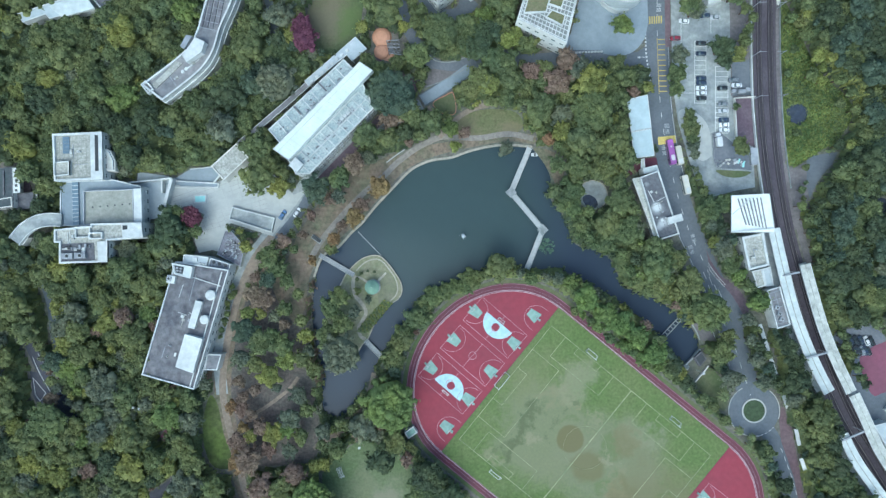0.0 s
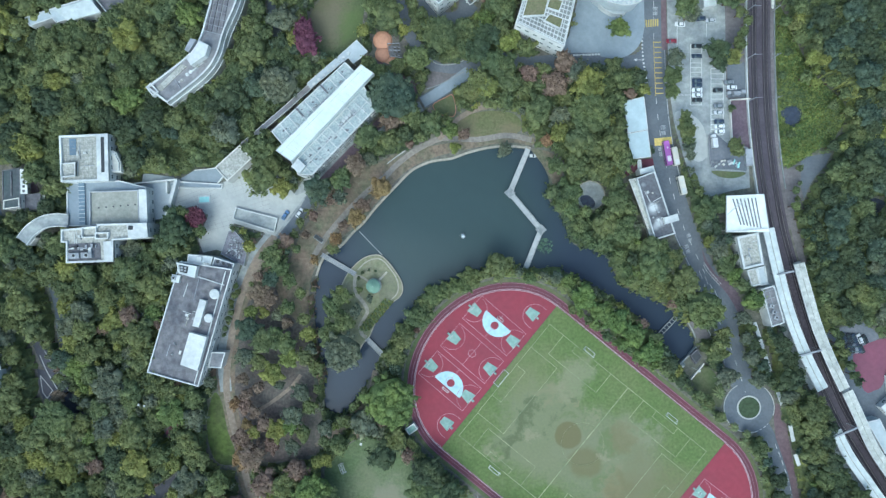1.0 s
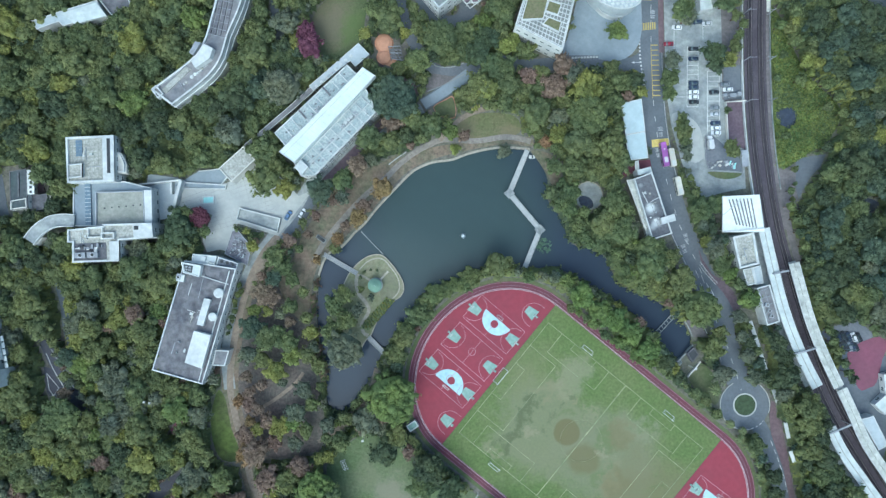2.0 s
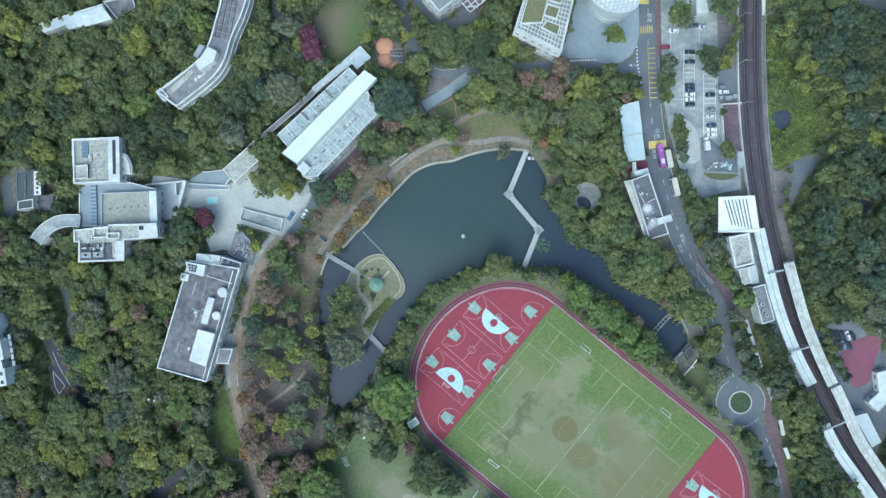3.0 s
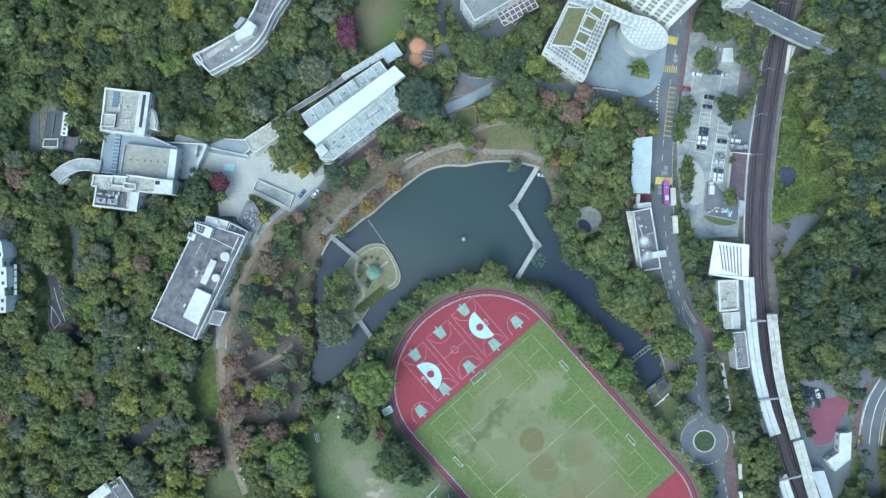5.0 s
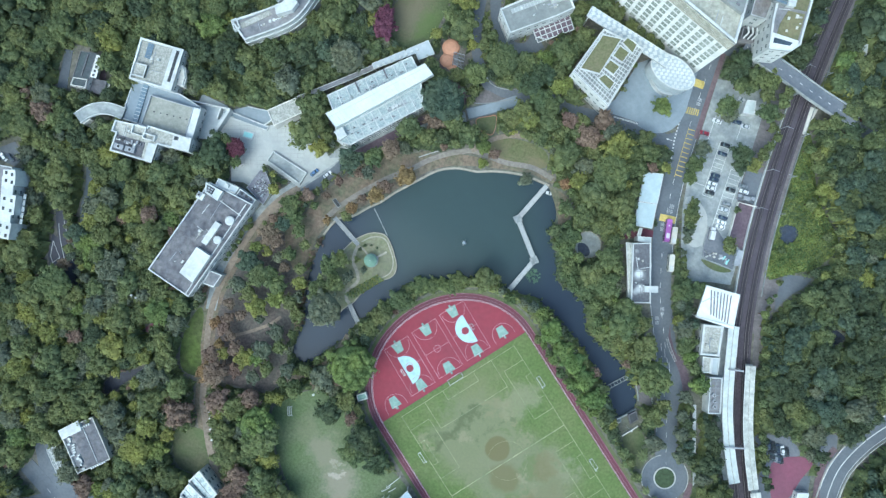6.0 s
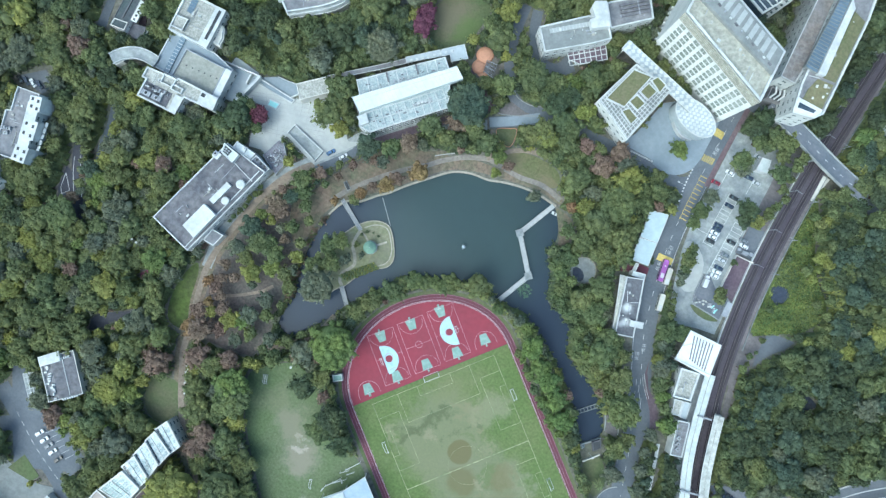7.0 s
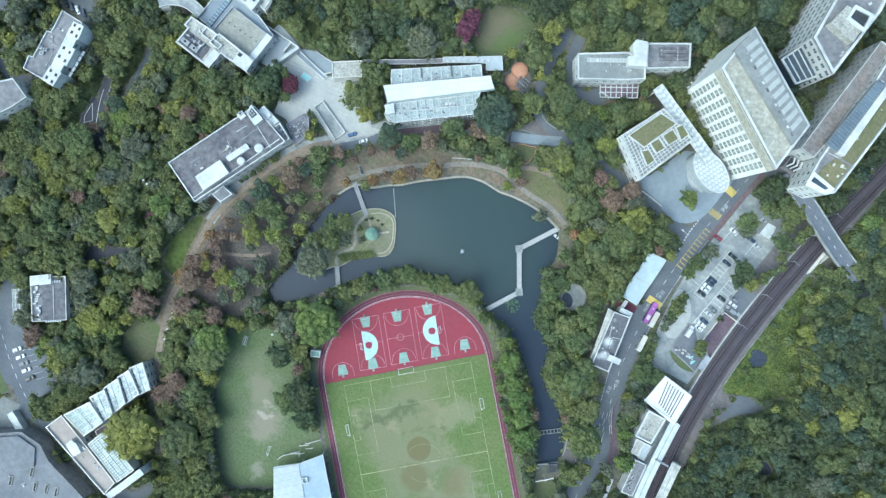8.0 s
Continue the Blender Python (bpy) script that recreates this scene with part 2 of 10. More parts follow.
def thing(name, label, category, at=(0, 0, 0), group="", kind=""):
    e = new(name)
    e.empty_display_size = 0.5
    e.location = at
    return tagged(e, label, category, group, kind)


def part(name, geo, material, parent=None, label="", kind=""):
    """One mesh, in world places, under a thing or a part."""
    me = geo.mesh(name, material) if isinstance(geo, Geo) else geo
    ob = new(name, me)
    if parent:
        ob.parent = parent
        p, m = parent, Matrix.Identity(4)
        while p:
            m = p.matrix_parent_inverse @ (Matrix.Translation(p.location) if p.type == "EMPTY" else p.matrix_basis) @ m
            p = p.parent
        ob.matrix_parent_inverse = m.inverted()
    return tagged(ob, label, kind=kind)


def solo(name, geo, material, label, category, group="", kind=""):
    return tagged(part(name, geo, material), label, category, group, kind)


# ---- where trees may not stand ----
CELL, HALF = 1.0, 300
TAKEN = np.zeros((2 * HALF, 2 * HALF), bool)


def keep_clear(poly):
    p = np.array([q[:2] for q in poly])
    lo = np.clip(np.floor(p.min(0) + HALF).astype(int), 0, 2 * HALF - 1)
    hi = np.clip(np.ceil(p.max(0) + HALF).astype(int) + 1, 0, 2 * HALF)
    if (hi <= lo).any():
        return
    gx, gy = np.meshgrid(np.arange(lo[0], hi[0]) - HALF + 0.5, np.arange(lo[1], hi[1]) - HALF + 0.5, indexing="ij")
    inside = np.zeros(gx.shape, bool)
    for (x0, y0), (x1, y1) in zip(p, np.roll(p, -1, 0)):
        if y0 != y1:
            inside ^= ((y0 > gy) != (y1 > gy)) & (gx < (x1 - x0) * (gy - y0) / (y1 - y0) + x0)
    TAKEN[lo[0]:hi[0], lo[1]:hi[1]] |= inside


BARE = np.zeros((2 * HALF, 2 * HALF), bool)


def keep_bare(poly):
    """No undergrowth there, though trees may stand."""
    held = TAKEN.copy()
    TAKEN[:] = False
    keep_clear(poly)
    BARE[:] |= TAKEN
    TAKEN[:] = held


def taken(x, y, r):
    for i in range(9):
        a = i * math.tau / 8
        k = 0 if i == 8 else r
        u, v = int(x + k * math.cos(a) + HALF), int(y + k * math.sin(a) + HALF)
        if 0 <= u < 2 * HALF and 0 <= v < 2 * HALF and TAKEN[u, v]:
            return True
        u, v = int(x + 0.6 * k * math.cos(a) + HALF), int(y + 0.6 * k * math.sin(a) + HALF)
        if 0 <= u < 2 * HALF and 0 <= v < 2 * HALF and SOFT[u, v]:
            return True
    return False


SOFT = np.zeros((2 * HALF, 2 * HALF), bool)
LAYER = [0]


def keep_soft(poly):
    """No trunk there, but crowns may lean over its edge."""
    held = TAKEN.copy()
    TAKEN[:] = False
    keep_clear(poly)
    SOFT[:] |= TAKEN
    TAKEN[:] = held


def lifted(z):
    """A height of its own for every laid surface, so that none lie in one plane."""
    LAYER[0] += 1
    return z + 0.0005 * LAYER[0]


def surface(name, poly, z, material, label, category, clear=True):
    (keep_soft if clear else keep_bare)(poly)
    z = lifted(z)
    return solo(name, Geo().prism(poly, -0.25, z), material, label, category, kind="structure")


def lane(name, pts, width, z, material, label, category, clear=True, smooth=6, open_width=1.0):
    pts = spline(pts, smooth) if smooth else pts
    l, r = ribbon(pts, width * open_width)
    (keep_bare if not clear else keep_soft if clear is True else keep_clear)(l + r[::-1])
    z = lifted(z)
    l, r = ribbon(pts, width * 0.85)
    keep_bare(l + r[::-1])
    solo(name, Geo().band(pts, width, -0.25, z), material, label, category, kind="structure")
    return pts


# ---- ground and lake ----
LAKE = spline([(38.3, 44.1), (41.7, 40.3), (45.5, 34.5), (47.0, 28.5), (46.0, 23.7), (49.4, 18.2), (53.2, 13.4), (55.6, 7.6), (57.5, 2.8), (64.3, 1.4), (71.5, -2.7), (74.8, -9.2), (79.1, -15.4), (88.7, -18.8), (97.9, -24.5), (105.5, -31.3), (109.4, -38.0), (108.9, -42.8), (105.5, -46.6), (102.2, -49.7), (97.8, -44.2), (92.1, -38.9), (87.3, -32.7), (78.2, -25.0), (70.2, -19.5), (63.8, -15.4), (56.6, -11.1), (48.6, -8.2)], 4) + spline([(34.2, -8.7), (28.2, -5.3), (23.4, -6.3), (16.2, -9.6), (7.1, -13.5), (-0.6, -16.8), (-7.3, -18.8), (-11.4, -24.3), (-15.4, -31.5), (-19.8, -35.6), (-22.2, -40.3), (-26.5, -45.6), (-27.4, -50.7), (-30.6, -55.4), (-34.1, -61.9), (-38.9, -67.9), (-43.7, -71.5), (-49.7, -70.5), (-51.4, -65.0), (-51.9, -59.0), (-50.9, -51.8), (-52.9, -45.9), (-54.5, -37.5), (-55.7, -27.9), (-55.3, -18.3), (-54.3, -11.1), (-52.4, -5.6), (-49.8, -1.5)], 4) + spline([(-44.2, 1.4), (-38.5, 7.6), (-34.2, 11.5), (-29.4, 17.5), (-24.6, 22.8), (-19.8, 27.8), (-15.9, 31.9), (-11.4, 35.5), (-4.2, 38.4), (4.2, 39.6), (11.4, 42.2), (21.0, 44.4), (29.4, 44.9)], 4)
ISLE = spline([(-40.9, -9.9), (-37.8, -6.3), (-34.2, -3.4), (-30.3, -2.0), (-26.5, -2.2), (-23.1, -5.1), (-20.0, -9.2), (-17.4, -13.5), (-16.9, -17.6), (-18.6, -20.7), (-22.2, -23.3), (-25.8, -26.9), (-28.9, -32.0), (-31.3, -37.5), (-34.2, -40.8), (-38.5, -49.0), (-42.5, -51.9), (-46.1, -50.7), (-47.8, -46.1), (-49.0, -37.5), (-49.5, -29.3), (-47.1, -20.7), (-43.8, -15.4)], 4, True)
keep_clear(inset(LAKE, 1.6))


def ground_sheet():
    bm = bmesh.new()
    for loop in ([(-2500, -2500), (2500, -2500), (2500, 2500), (-2500, 2500)], LAKE):
        vs = [bm.verts.new((x, y, 0)) for x, y in loop]
        for i in range(len(vs)):
            bm.edges.new((vs[i], vs[(i + 1) % len(vs)]))
    bmesh.ops.triangle_fill(bm, edges=bm.edges[:], use_beauty=True)
    for f in bm.faces:
        if f.normal.z < 0:
            f.normal_flip()
    me = bpy.data.meshes.new("ground")
    bm.to_mesh(me)
    bm.free()
    me.materials.append(GROUND)
    return tagged(new("ground", me), "dark leaf litter and undergrowth between the trees", "ground", kind="structure")


ground_sheet()
solo("water", Geo().prism(LAKE, -1.2, -0.7), WATER, "still murky grey-green lake water", "water", kind="structure")
solo("lake_bank", Geo().ring(LAKE, 0.5, -1.6, 0.03), GROUND, "earth bank of the lake shore", "bank", kind="structure")
LAKE_WALL = spline([(-54.3, -11.1), (-52.4, -5.6), (-49.8, -1.5), (-44.2, 1.4), (-38.5, 7.6), (-34.2, 11.5), (-29.4, 17.5), (-24.6, 22.8), (-19.8, 27.8), (-15.9, 31.9), (-11.4, 35.5), (-4.2, 38.4), (4.2, 39.6), (11.4, 42.2), (21.0, 44.4), (29.4, 44.9), (38.3, 44.1)], 4)
solo("lake_wall", Geo().band(LAKE_WALL, 0.95, -1.6, 0.15), STONE, "low stone wall along the lake shore", "wall", kind="structure")
l_, r_ = ribbon(LAKE_WALL, 5.0)
keep_clear(l_ + r_[::-1])
solo("island_ground", Geo().prism(ISLE, -1.5, 0.05), SAND_GRASS, "small grassy island in the lake", "ground", kind="structure")
solo("island_edge", Geo().ring(ISLE, 0.42, -1.5, 0.14), STONE, "pale stone edge of the island", "trim", kind="structure")

def lerp(a, b, t):
    return (a[0] + (b[0] - a[0]) * t, a[1] + (b[1] - a[1]) * t)


def spotted(name, color, second, spots):
    """Turf with worn or dark places of ragged outline: centre, inner and outer radius, colour, amount, raggedness."""
    m = mat(name, color, second=second, scale=0.9, vary=0.27, coarse=0.07)
    n, l = m.node_tree.nodes, m.node_tree.links
    geo = [x for x in n if x.type == "NEW_GEOMETRY"][0]
    warp = n.new("ShaderNodeTexNoise")
    warp.inputs["Scale"].default_value, warp.inputs["Detail"].default_value = 0.1, 9.0
    warp.inputs["Roughness"].default_value = 0.7
    l.new(geo.outputs["Position"], warp.inputs["Vector"])
    col = [x for x in n if x.type == "HUE_SAT"][0].outputs[0]
    for c, r0, r1, rgb, amount, rag in spots:
        off, sub, mr, mix = (n.new("ShaderNode" + k) for k in ("VectorMath", "VectorMath", "MapRange", "Mix"))
        off.operation, sub.operation, mr.interpolation_type, mix.data_type = "MULTIPLY_ADD", "DISTANCE", "SMOOTHSTEP", "RGBA"
        k = 34 * rag + 1.0
        off.inputs[1].default_value = (k, k, 0)
        sub.inputs[1].default_value = (c[0] + k / 2, c[1] + k / 2, c[2] if len(c) > 2 else 0.2)
        l.new(warp.outputs["Color"], off.inputs[0]), l.new(geo.outputs["Position"], off.inputs[2]), l.new(off.outputs[0], sub.inputs[0])
        mr.inputs[1].default_value, mr.inputs[2].default_value = r0, r1
        mr.inputs[3].default_value, mr.inputs[4].default_value = amount, 0.0
        l.new(sub.outputs["Value"], mr.inputs[0])
        mix.inputs[7].default_value = (*rgb, 1)
        l.new(mr.outputs[0], mix.inputs[0]), l.new(col, mix.inputs[6])
        col = mix.outputs[2]
    l.new(col, n["Principled BSDF"].inputs["Base Color"])
    return m


PLAY_TURF = spotted("practice_turf", (0.106, 0.144, 0.064), (0.125, 0.15, 0.08), [((-21.3, -106.6), 4, 12, (0.21, 0.2, 0.14), 0.8, 0.7), ((-9.9, -118.3), 4, 12, (0.24, 0.22, 0.165), 0.8, 0.7), ((-13.4, -114.2), 1.5, 4.5, (0.36, 0.33, 0.27), 0.8, 0.9), ((-16.4, -109.6), 0.6, 2.4, (0.34, 0.31, 0.25), 0.6, 0.5), ((-31.5, -99.1), 2, 8, (0.18, 0.18, 0.11), 0.5, 0.7), ((1.8, -138.7), 2, 5, (0.28, 0.27, 0.22), 0.6, 0.5)])
PARK_TURF = spotted("park_turf", (0.085, 0.115, 0.05), (0.105, 0.115, 0.06), [((-51.0, 99.4), 4, 16, (0.17, 0.145, 0.10), 0.7, 0.8), ((-39.0, 97.0), 3, 10, (0.10, 0.14, 0.045), 0.7, 0.6)])
NORTH_TURF = spotted("lakeside_turf", (0.11, 0.13, 0.055), (0.14, 0.135, 0.07), [((10.2, 52.5), 2, 8, (0.2, 0.165, 0.10), 0.6, 0.7), ((29.5, 50.2), 2, 8, (0.2, 0.16, 0.10), 0.6, 0.7)])

COURT_ROSE = mat("faded_rose_acrylic", (0.20, 0.075, 0.11), second=(0.17, 0.072, 0.10), scale=0.5, vary=0.1, coarse=0.08)
PLUM_PAVING = mat("stained_plum_paving", (0.105, 0.076, 0.095), second=(0.14, 0.11, 0.125), scale=0.7, vary=0.25, coarse=0.1)

# lawns, soil, meadow
CINDER = mat("cinder_gravel", (0.17, 0.155, 0.155), second=(0.125, 0.118, 0.115), scale=0.8, vary=0.25, coarse=0.12)
JUNCTION = [(60.7, 85.5), (72.7, 84.5), (81.1, 83.1), (86.0, 86.5), (89.8, 86.5), (90.7, 70.6), (87.9, 73.5), (83.1, 78.8), (76.3, 80.0), (60.7, 80.2)]
surface("road_junction", JUNCTION, 0.062, ASPHALT, "asphalt junction below the paved plaza", "road")
keep_clear(JUNCTION)
POND = mat("shallow_pond_water", (0.045, 0.055, 0.08), second=(0.055, 0.062, 0.072), rough=0.2, vary=0.3, scale=0.6, coarse=0.2)
surface("soil_bank", spline([(-49.8, -2.0), (-43.8, 4.5), (-34.2, 14.1), (-22.2, 27.3), (-15.0, 34.5), (-4.2, 39.8), (11.4, 43.7), (28.2, 46.5), (39.1, 45.3), (37.9, 49.4), (23.4, 49.4), (4.2, 46.5), (-10.2, 43.7), (-21.0, 38.1), (-34.2, 24.9), (-46.2, 11.7), (-53.4, 0.9)], 3, True), 0.03, SOIL, "leaf-strewn brown bank along the lake", "bank")
surface("lawn_north", spline([(4.2, 54.9), (16.2, 59.8), (29.5, 59.5), (34.3, 55.0), (31.9, 50.2), (16.2, 48.5), (4.2, 48.9)], 3, True), 0.05, NORTH_TURF, "mown lawn by the lake path", "lawn")
surface("lawn_park", spline([(-57.0, 101.8), (-48.6, 111.4), (-34.2, 112.6), (-34.2, 99.4), (-36.6, 88.6), (-43.8, 83.8), (-53.4, 85.0), (-57.0, 92.2)], 3, True), 0.05, PARK_TURF, "worn lawn between the trees", "lawn")
surface("lawn_east_bank", spline([(39.1, 43.7), (48.7, 41.3), (52.3, 34.5), (48.7, 27.3), (47.0, 30.9), (42.7, 38.1)], 3, True), 0.04, SOIL, "trodden earth beside the lake", "bank")
PLAY = [(-50.8, -99.4), (-45.6, -88.6), (-32.8, -80.6), (-18.8, -86.7), (-1.7, -100.7), (19.2, -109.8), (22.2, -126.9), (3.4, -146.9), (-9.8, -150.3), (-36.4, -122.9)]
surface("lawn_play", spline(PLAY, 3, True), 0.05, PLAY_TURF, "practice pitch of grass worn bare in the middle", "lawn")
surface("lawn_clearing", spline([(-91.2, -119.2), (-80.2, -115.3), (-74.8, -119.6), (-70.9, -130.6), (-77.2, -135.9), (-86.6, -133.1)], 3, True), 0.05, GRASS, "small mown lawn by the path", "lawn")
surface("lawn_slope", spline([(-98.4, -61.4), (-95.0, -66.0), (-92.6, -78.0), (-88.3, -91.0), (-96.4, -92.0), (-100.6, -84.0), (-101.4, -72.3)], 3, True), 0.05, MEADOW, "bright grass strip beside the dirt path", "lawn")
keep_clear([(-97.8, -64.0), (-94.0, -70.0), (-89.4, -90.0), (-95.6, -90.4), (-99.4, -82.0), (-100.0, -72.3)])
surface("meadow", spline([(143.5, 104.3), (148.0, 102.4), (152.4, 92.3), (156.7, 82.7), (163.4, 73.0), (170.6, 67.0), (174.4, 61.0), (172.5, 52.6), (165.3, 45.4), (158.0, 40.6), (148.4, 34.6), (145.5, 37.0), (145.1, 63.4)], 3, True), 0.06, MEADOW, "bright overgrown meadow beside the railway", "meadow")
solo("meadow_pond", Geo().prism(spline([(146.5, 61.0), (150.9, 62.5), (155.2, 61.0), (155.7, 56.2), (152.1, 52.8), (148.0, 54.3)], 4, True), -0.2, 0.1), POND, "dark pond in the meadow", "pond", kind="structure")
surface("bare_clearing", [(155.0, 40.2), (161.4, 41.0), (168.4, 41.9), (165.6, 36.4), (161.4, 31.9), (158.0, 26.0), (156.3, 21.8), (155.0, 27.5)], 0.055, ASPHALT, "bare grey concrete clearing by the railway", "ground")
keep_clear([(155.0, 40.2), (167.4, 41.4), (161.0, 32.5), (157.4, 26.0), (155.0, 27.5)])
surface("weedy_gravel", spline([(149.0, 33.6), (151.4, 35.8), (155.0, 37.0), (155.2, 28.0), (155.6, 20.8), (152.2, 17.6), (148.6, 21.0)], 3, True), 0.045, CINDER, "weedy gravel beside the railway", "ground")
# dark blue-grey patch in the woods, in the pond's material
surface("forest_hollow", spline([(178.6, 19.6), (182.0, 22.0), (186.4, 22.6), (191.4, 20.6), (189.6, 17.2), (184.4, 15.8)], 4, True), 0.05, POND, "dark blue-grey patch in a hollow of the woods", "pond")
keep_clear(spline([(179.6, 19.6), (184.6, 22.2), (190.0, 20.4), (186.4, 16.6)], 3, True))

LITTER = mat("leaf_litter", (0.150, 0.122, 0.108), second=(0.105, 0.102, 0.088), scale=0.8, vary=0.4, coarse=0.12)
surface("woodland_floor", spline([(-85.5, -20.0), (-72.0, -14.3), (-60.6, -11.3), (-57.7, -25.0), (-57.0, -45.6), (-54.9, -58.3), (-52.8, -71.1), (-54.3, -87.7), (-86.9, -90.4), (-89.5, -71.5), (-91.0, -53.6), (-87.8, -36.8)], 3, True), 0.028, LITTER, "leaf litter under the thin lakeside trees", "ground")
surface("lakeside_slope", spline([(-71.9, -15.8), (-65.6, -3.9), (-61.3, 6.3), (-55.1, 16.1), (-49.3, 24.3), (-39.7, 32.9), (-27.2, 38.0), (-19.2, 41.8), (-19.2, 35.1), (-26.2, 25.4), (-35.6, 14.3), (-44.7, 5.8), (-51.1, -1.2), (-54.5, -6.6), (-57.0, -14.6), (-58.2, -25.0), (-62.9, -30.6)], 3, True), 0.032, SOIL, "bare brown slope above the lake path", "bank")
surface("road_plaza", [(-73.7, 6.3), (-69.7, 4.5), (-63.6, 9.2), (-57.8, 17.2), (-54.8, 21.8), (-49.5, 32.1), (-44.8, 38.1), (-49.6, 39.8), (-55.2, 32.1), (-58.6, 27.2), (-64.5, 19.7), (-71.2, 12.7)], 0.055, ASPHALT, "grey asphalt lane beside the plaza", "road")
lane("path_plaza", [(-87.2, -18.1), (-83.5, -13.1), (-79.8, -7.9), (-76.3, -0.1), (-72.2, 6.4)], 2.8, 0.0605, DIRT, "pale footpath down from the plaza", "path")
lane("path_shore", [(-54.6, -84.1), (-47.2, -79.9), (-41.1, -75.8), (-38.4, -70.9)], 1.6, 0.064, DIRT, "pale path by the water", "path", clear=False)

# roads and paths
MAIN_ROAD = lane("road_main", [(92.2, 135.6), (91.5, 106.7), (91.7, 82.6), (92.9, 61.0), (95.5, 43.0), (99.4, 26.1), (104.1, 10.5), (109.2, -0.8), (114.2, -11.6), (120.0, -24.3), (123.3, -37.5), (127.1, -49.5), (131.0, -61.5)], 10.0, 0.04, ASPHALT, "grey asphalt road with worn lane markings", "road", clear="hard", open_width=0.95)
lane("road_main_south", [(135.6, -72.3), (141.4, -82.4), (146.4, -96.5), (150.4, -116.7), (154.4, -135.8)], 6.6, 0.03, ASPHALT, "asphalt road leaving the roundabout", "road")
surface("road_fork", [(104.6, -3.0), (107.8, -10.4), (111.4, -18.4), (115.2, -27.6), (118.4, -34.6), (121.4, -41.6), (123.6, -48.0), (129.4, -44.0), (128.0, -35.0), (127.9, -27.4), (125.8, -23.2), (123.2, -19.0), (119.9, -15.2), (116.5, -11.4), (113.1, -4.6), (111.0, 1.3)], 0.03, ASPHALT, "asphalt apron where the road widens", "road")
keep_clear([(96.0, 12.0), (100.8, 5.0), (104.7, -2.0), (108.4, -10.0), (112.4, -19.0), (116.2, -28.0), (112.6, -27.0), (108.8, -19.0), (104.4, -10.0), (100.4, -2.0), (96.6, 5.0)])
surface("verge_fork", [(112.2, 0.8), (114.2, -4.4), (118.2, -10.6), (122.6, -13.3), (127.7, -18.3), (130.2, -24.0), (130.0, -30.0), (128.4, -31.0), (127.9, -27.4), (125.8, -23.2), (123.2, -19.0), (119.9, -15.2), (116.5, -11.4), (113.1, -4.6)], 0.07, PLUM_PAVING, "red-brown earth verge beside the road", "verge")
keep_clear([(111.2, -12.0), (116.5, -11.4), (119.9, -14.6), (127.2, -19.4), (128.6, -26.0), (127.9, -33.0), (121.6, -40.0), (117.0, -28.0)])
surface("gravel_corner", [(106.9, -31.4), (112.4, -29.0), (116.0, -37.8), (110.2, -38.6), (109.6, -37.0)], 0.05, CINDER, "mottled gravel corner between road and dam", "ground")
keep_clear([(107.4, -32.0), (112.2, -30.0), (115.0, -37.0), (110.4, -37.6)])
solo("dam_edge", Geo().band([(106.2, -31.4), (108.2, -34.8), (109.4, -38.0)], 0.45, -1.6, 0.35), CONCRETE, "pale concrete edge of the lake's end", "wall", kind="structure")
keep_clear(circle((132.4, -68.0), 12.0, 30))
surface("roundabout", circle((132.5, -68.1), 10.7, 48), 0.05, ASPHALT, "asphalt roundabout", "road")
surface("pavement_red", [(143.9, -66.2), (145.6, -66.8), (146.4, -73.8), (148.4, -75.2), (151.6, -92.8), (155.6, -116.0), (153.4, -116.6), (149.4, -96.4), (144.0, -81.0), (143.2, -73.0)], 0.15, RED_PAVING, "reddish pavement beside the road", "pavement")
keep_clear([(143.9, -66.2), (146.4, -73.8), (152.0, -92.8), (149.4, -96.4), (143.2, -79.0)])
lane("pavement_east", [(95.9, 128.4), (95.8, 106.7), (96.1, 86.5)], 2.3, 0.15, RED_PAVING, "reddish brick pavement", "pavement")
lane("road_west", [(88.4, 81.9), (76.3, 81.4), (61.9, 81.2), (48.7, 81.6), (35.5, 80.7), (25.7, 82.6), (17.2, 81.4), (9.6, 75.6), (4.1, 71.8), (-2.0, 67.8), (-8.6, 63.6)], 5.6, 0.03, ASPHALT, "shaded asphalt road under the trees", "road", open_width=0.8)
lane("lane_garden", [(11.6, 77.4), (4.1, 71.9), (-2.0, 67.8), (-8.4, 63.8)], 4.6, 0.08, BLUE_PAVING, "pale worn asphalt lane beside the garden plot", "road")
surface("road_forecourt", [(-8.8, 68.4), (-5.2, 70.0), (4.1, 74.0), (10.4, 77.4), (4.1, 76.2), (-3.9, 77.4), (-6.2, 73.4)], 0.07, CINDER, "trodden gravel strip between two lanes", "ground")
lane("road_hill", [(-19.8, 121.1), (-17.9, 106.6), (-15.0, 95.8), (-11.2, 88.4), (-7.4, 83.0), (-3.4, 79.4), (1.4, 77.7), (6.4, 77.9), (12.2, 80.2)], 4.8, 0.06, DARK_ASPHALT, "narrow hill road between the trees", "road", open_width=0.55)
lane("road_loop", spline([(-7.3, 111.4), (-5.9, 103.7), (-1.8, 100.4), (4.2, 99.9), (9.0, 103.8), (10.0, 111.5)], 4), 4.5, 0.07, ASPHALT, "curved drive round the building", "road")
lane("drive_loop", [(-13.7, 121.5), (-11.5, 114.3), (-7.4, 106.8), (-2.9, 101.7), (3.0, 100.2), (9.4, 102.1), (13.7, 106.3)], 5.0, 0.066, ASPHALT, "curved asphalt drive round the white block", "road", clear="hard", open_width=1.1)
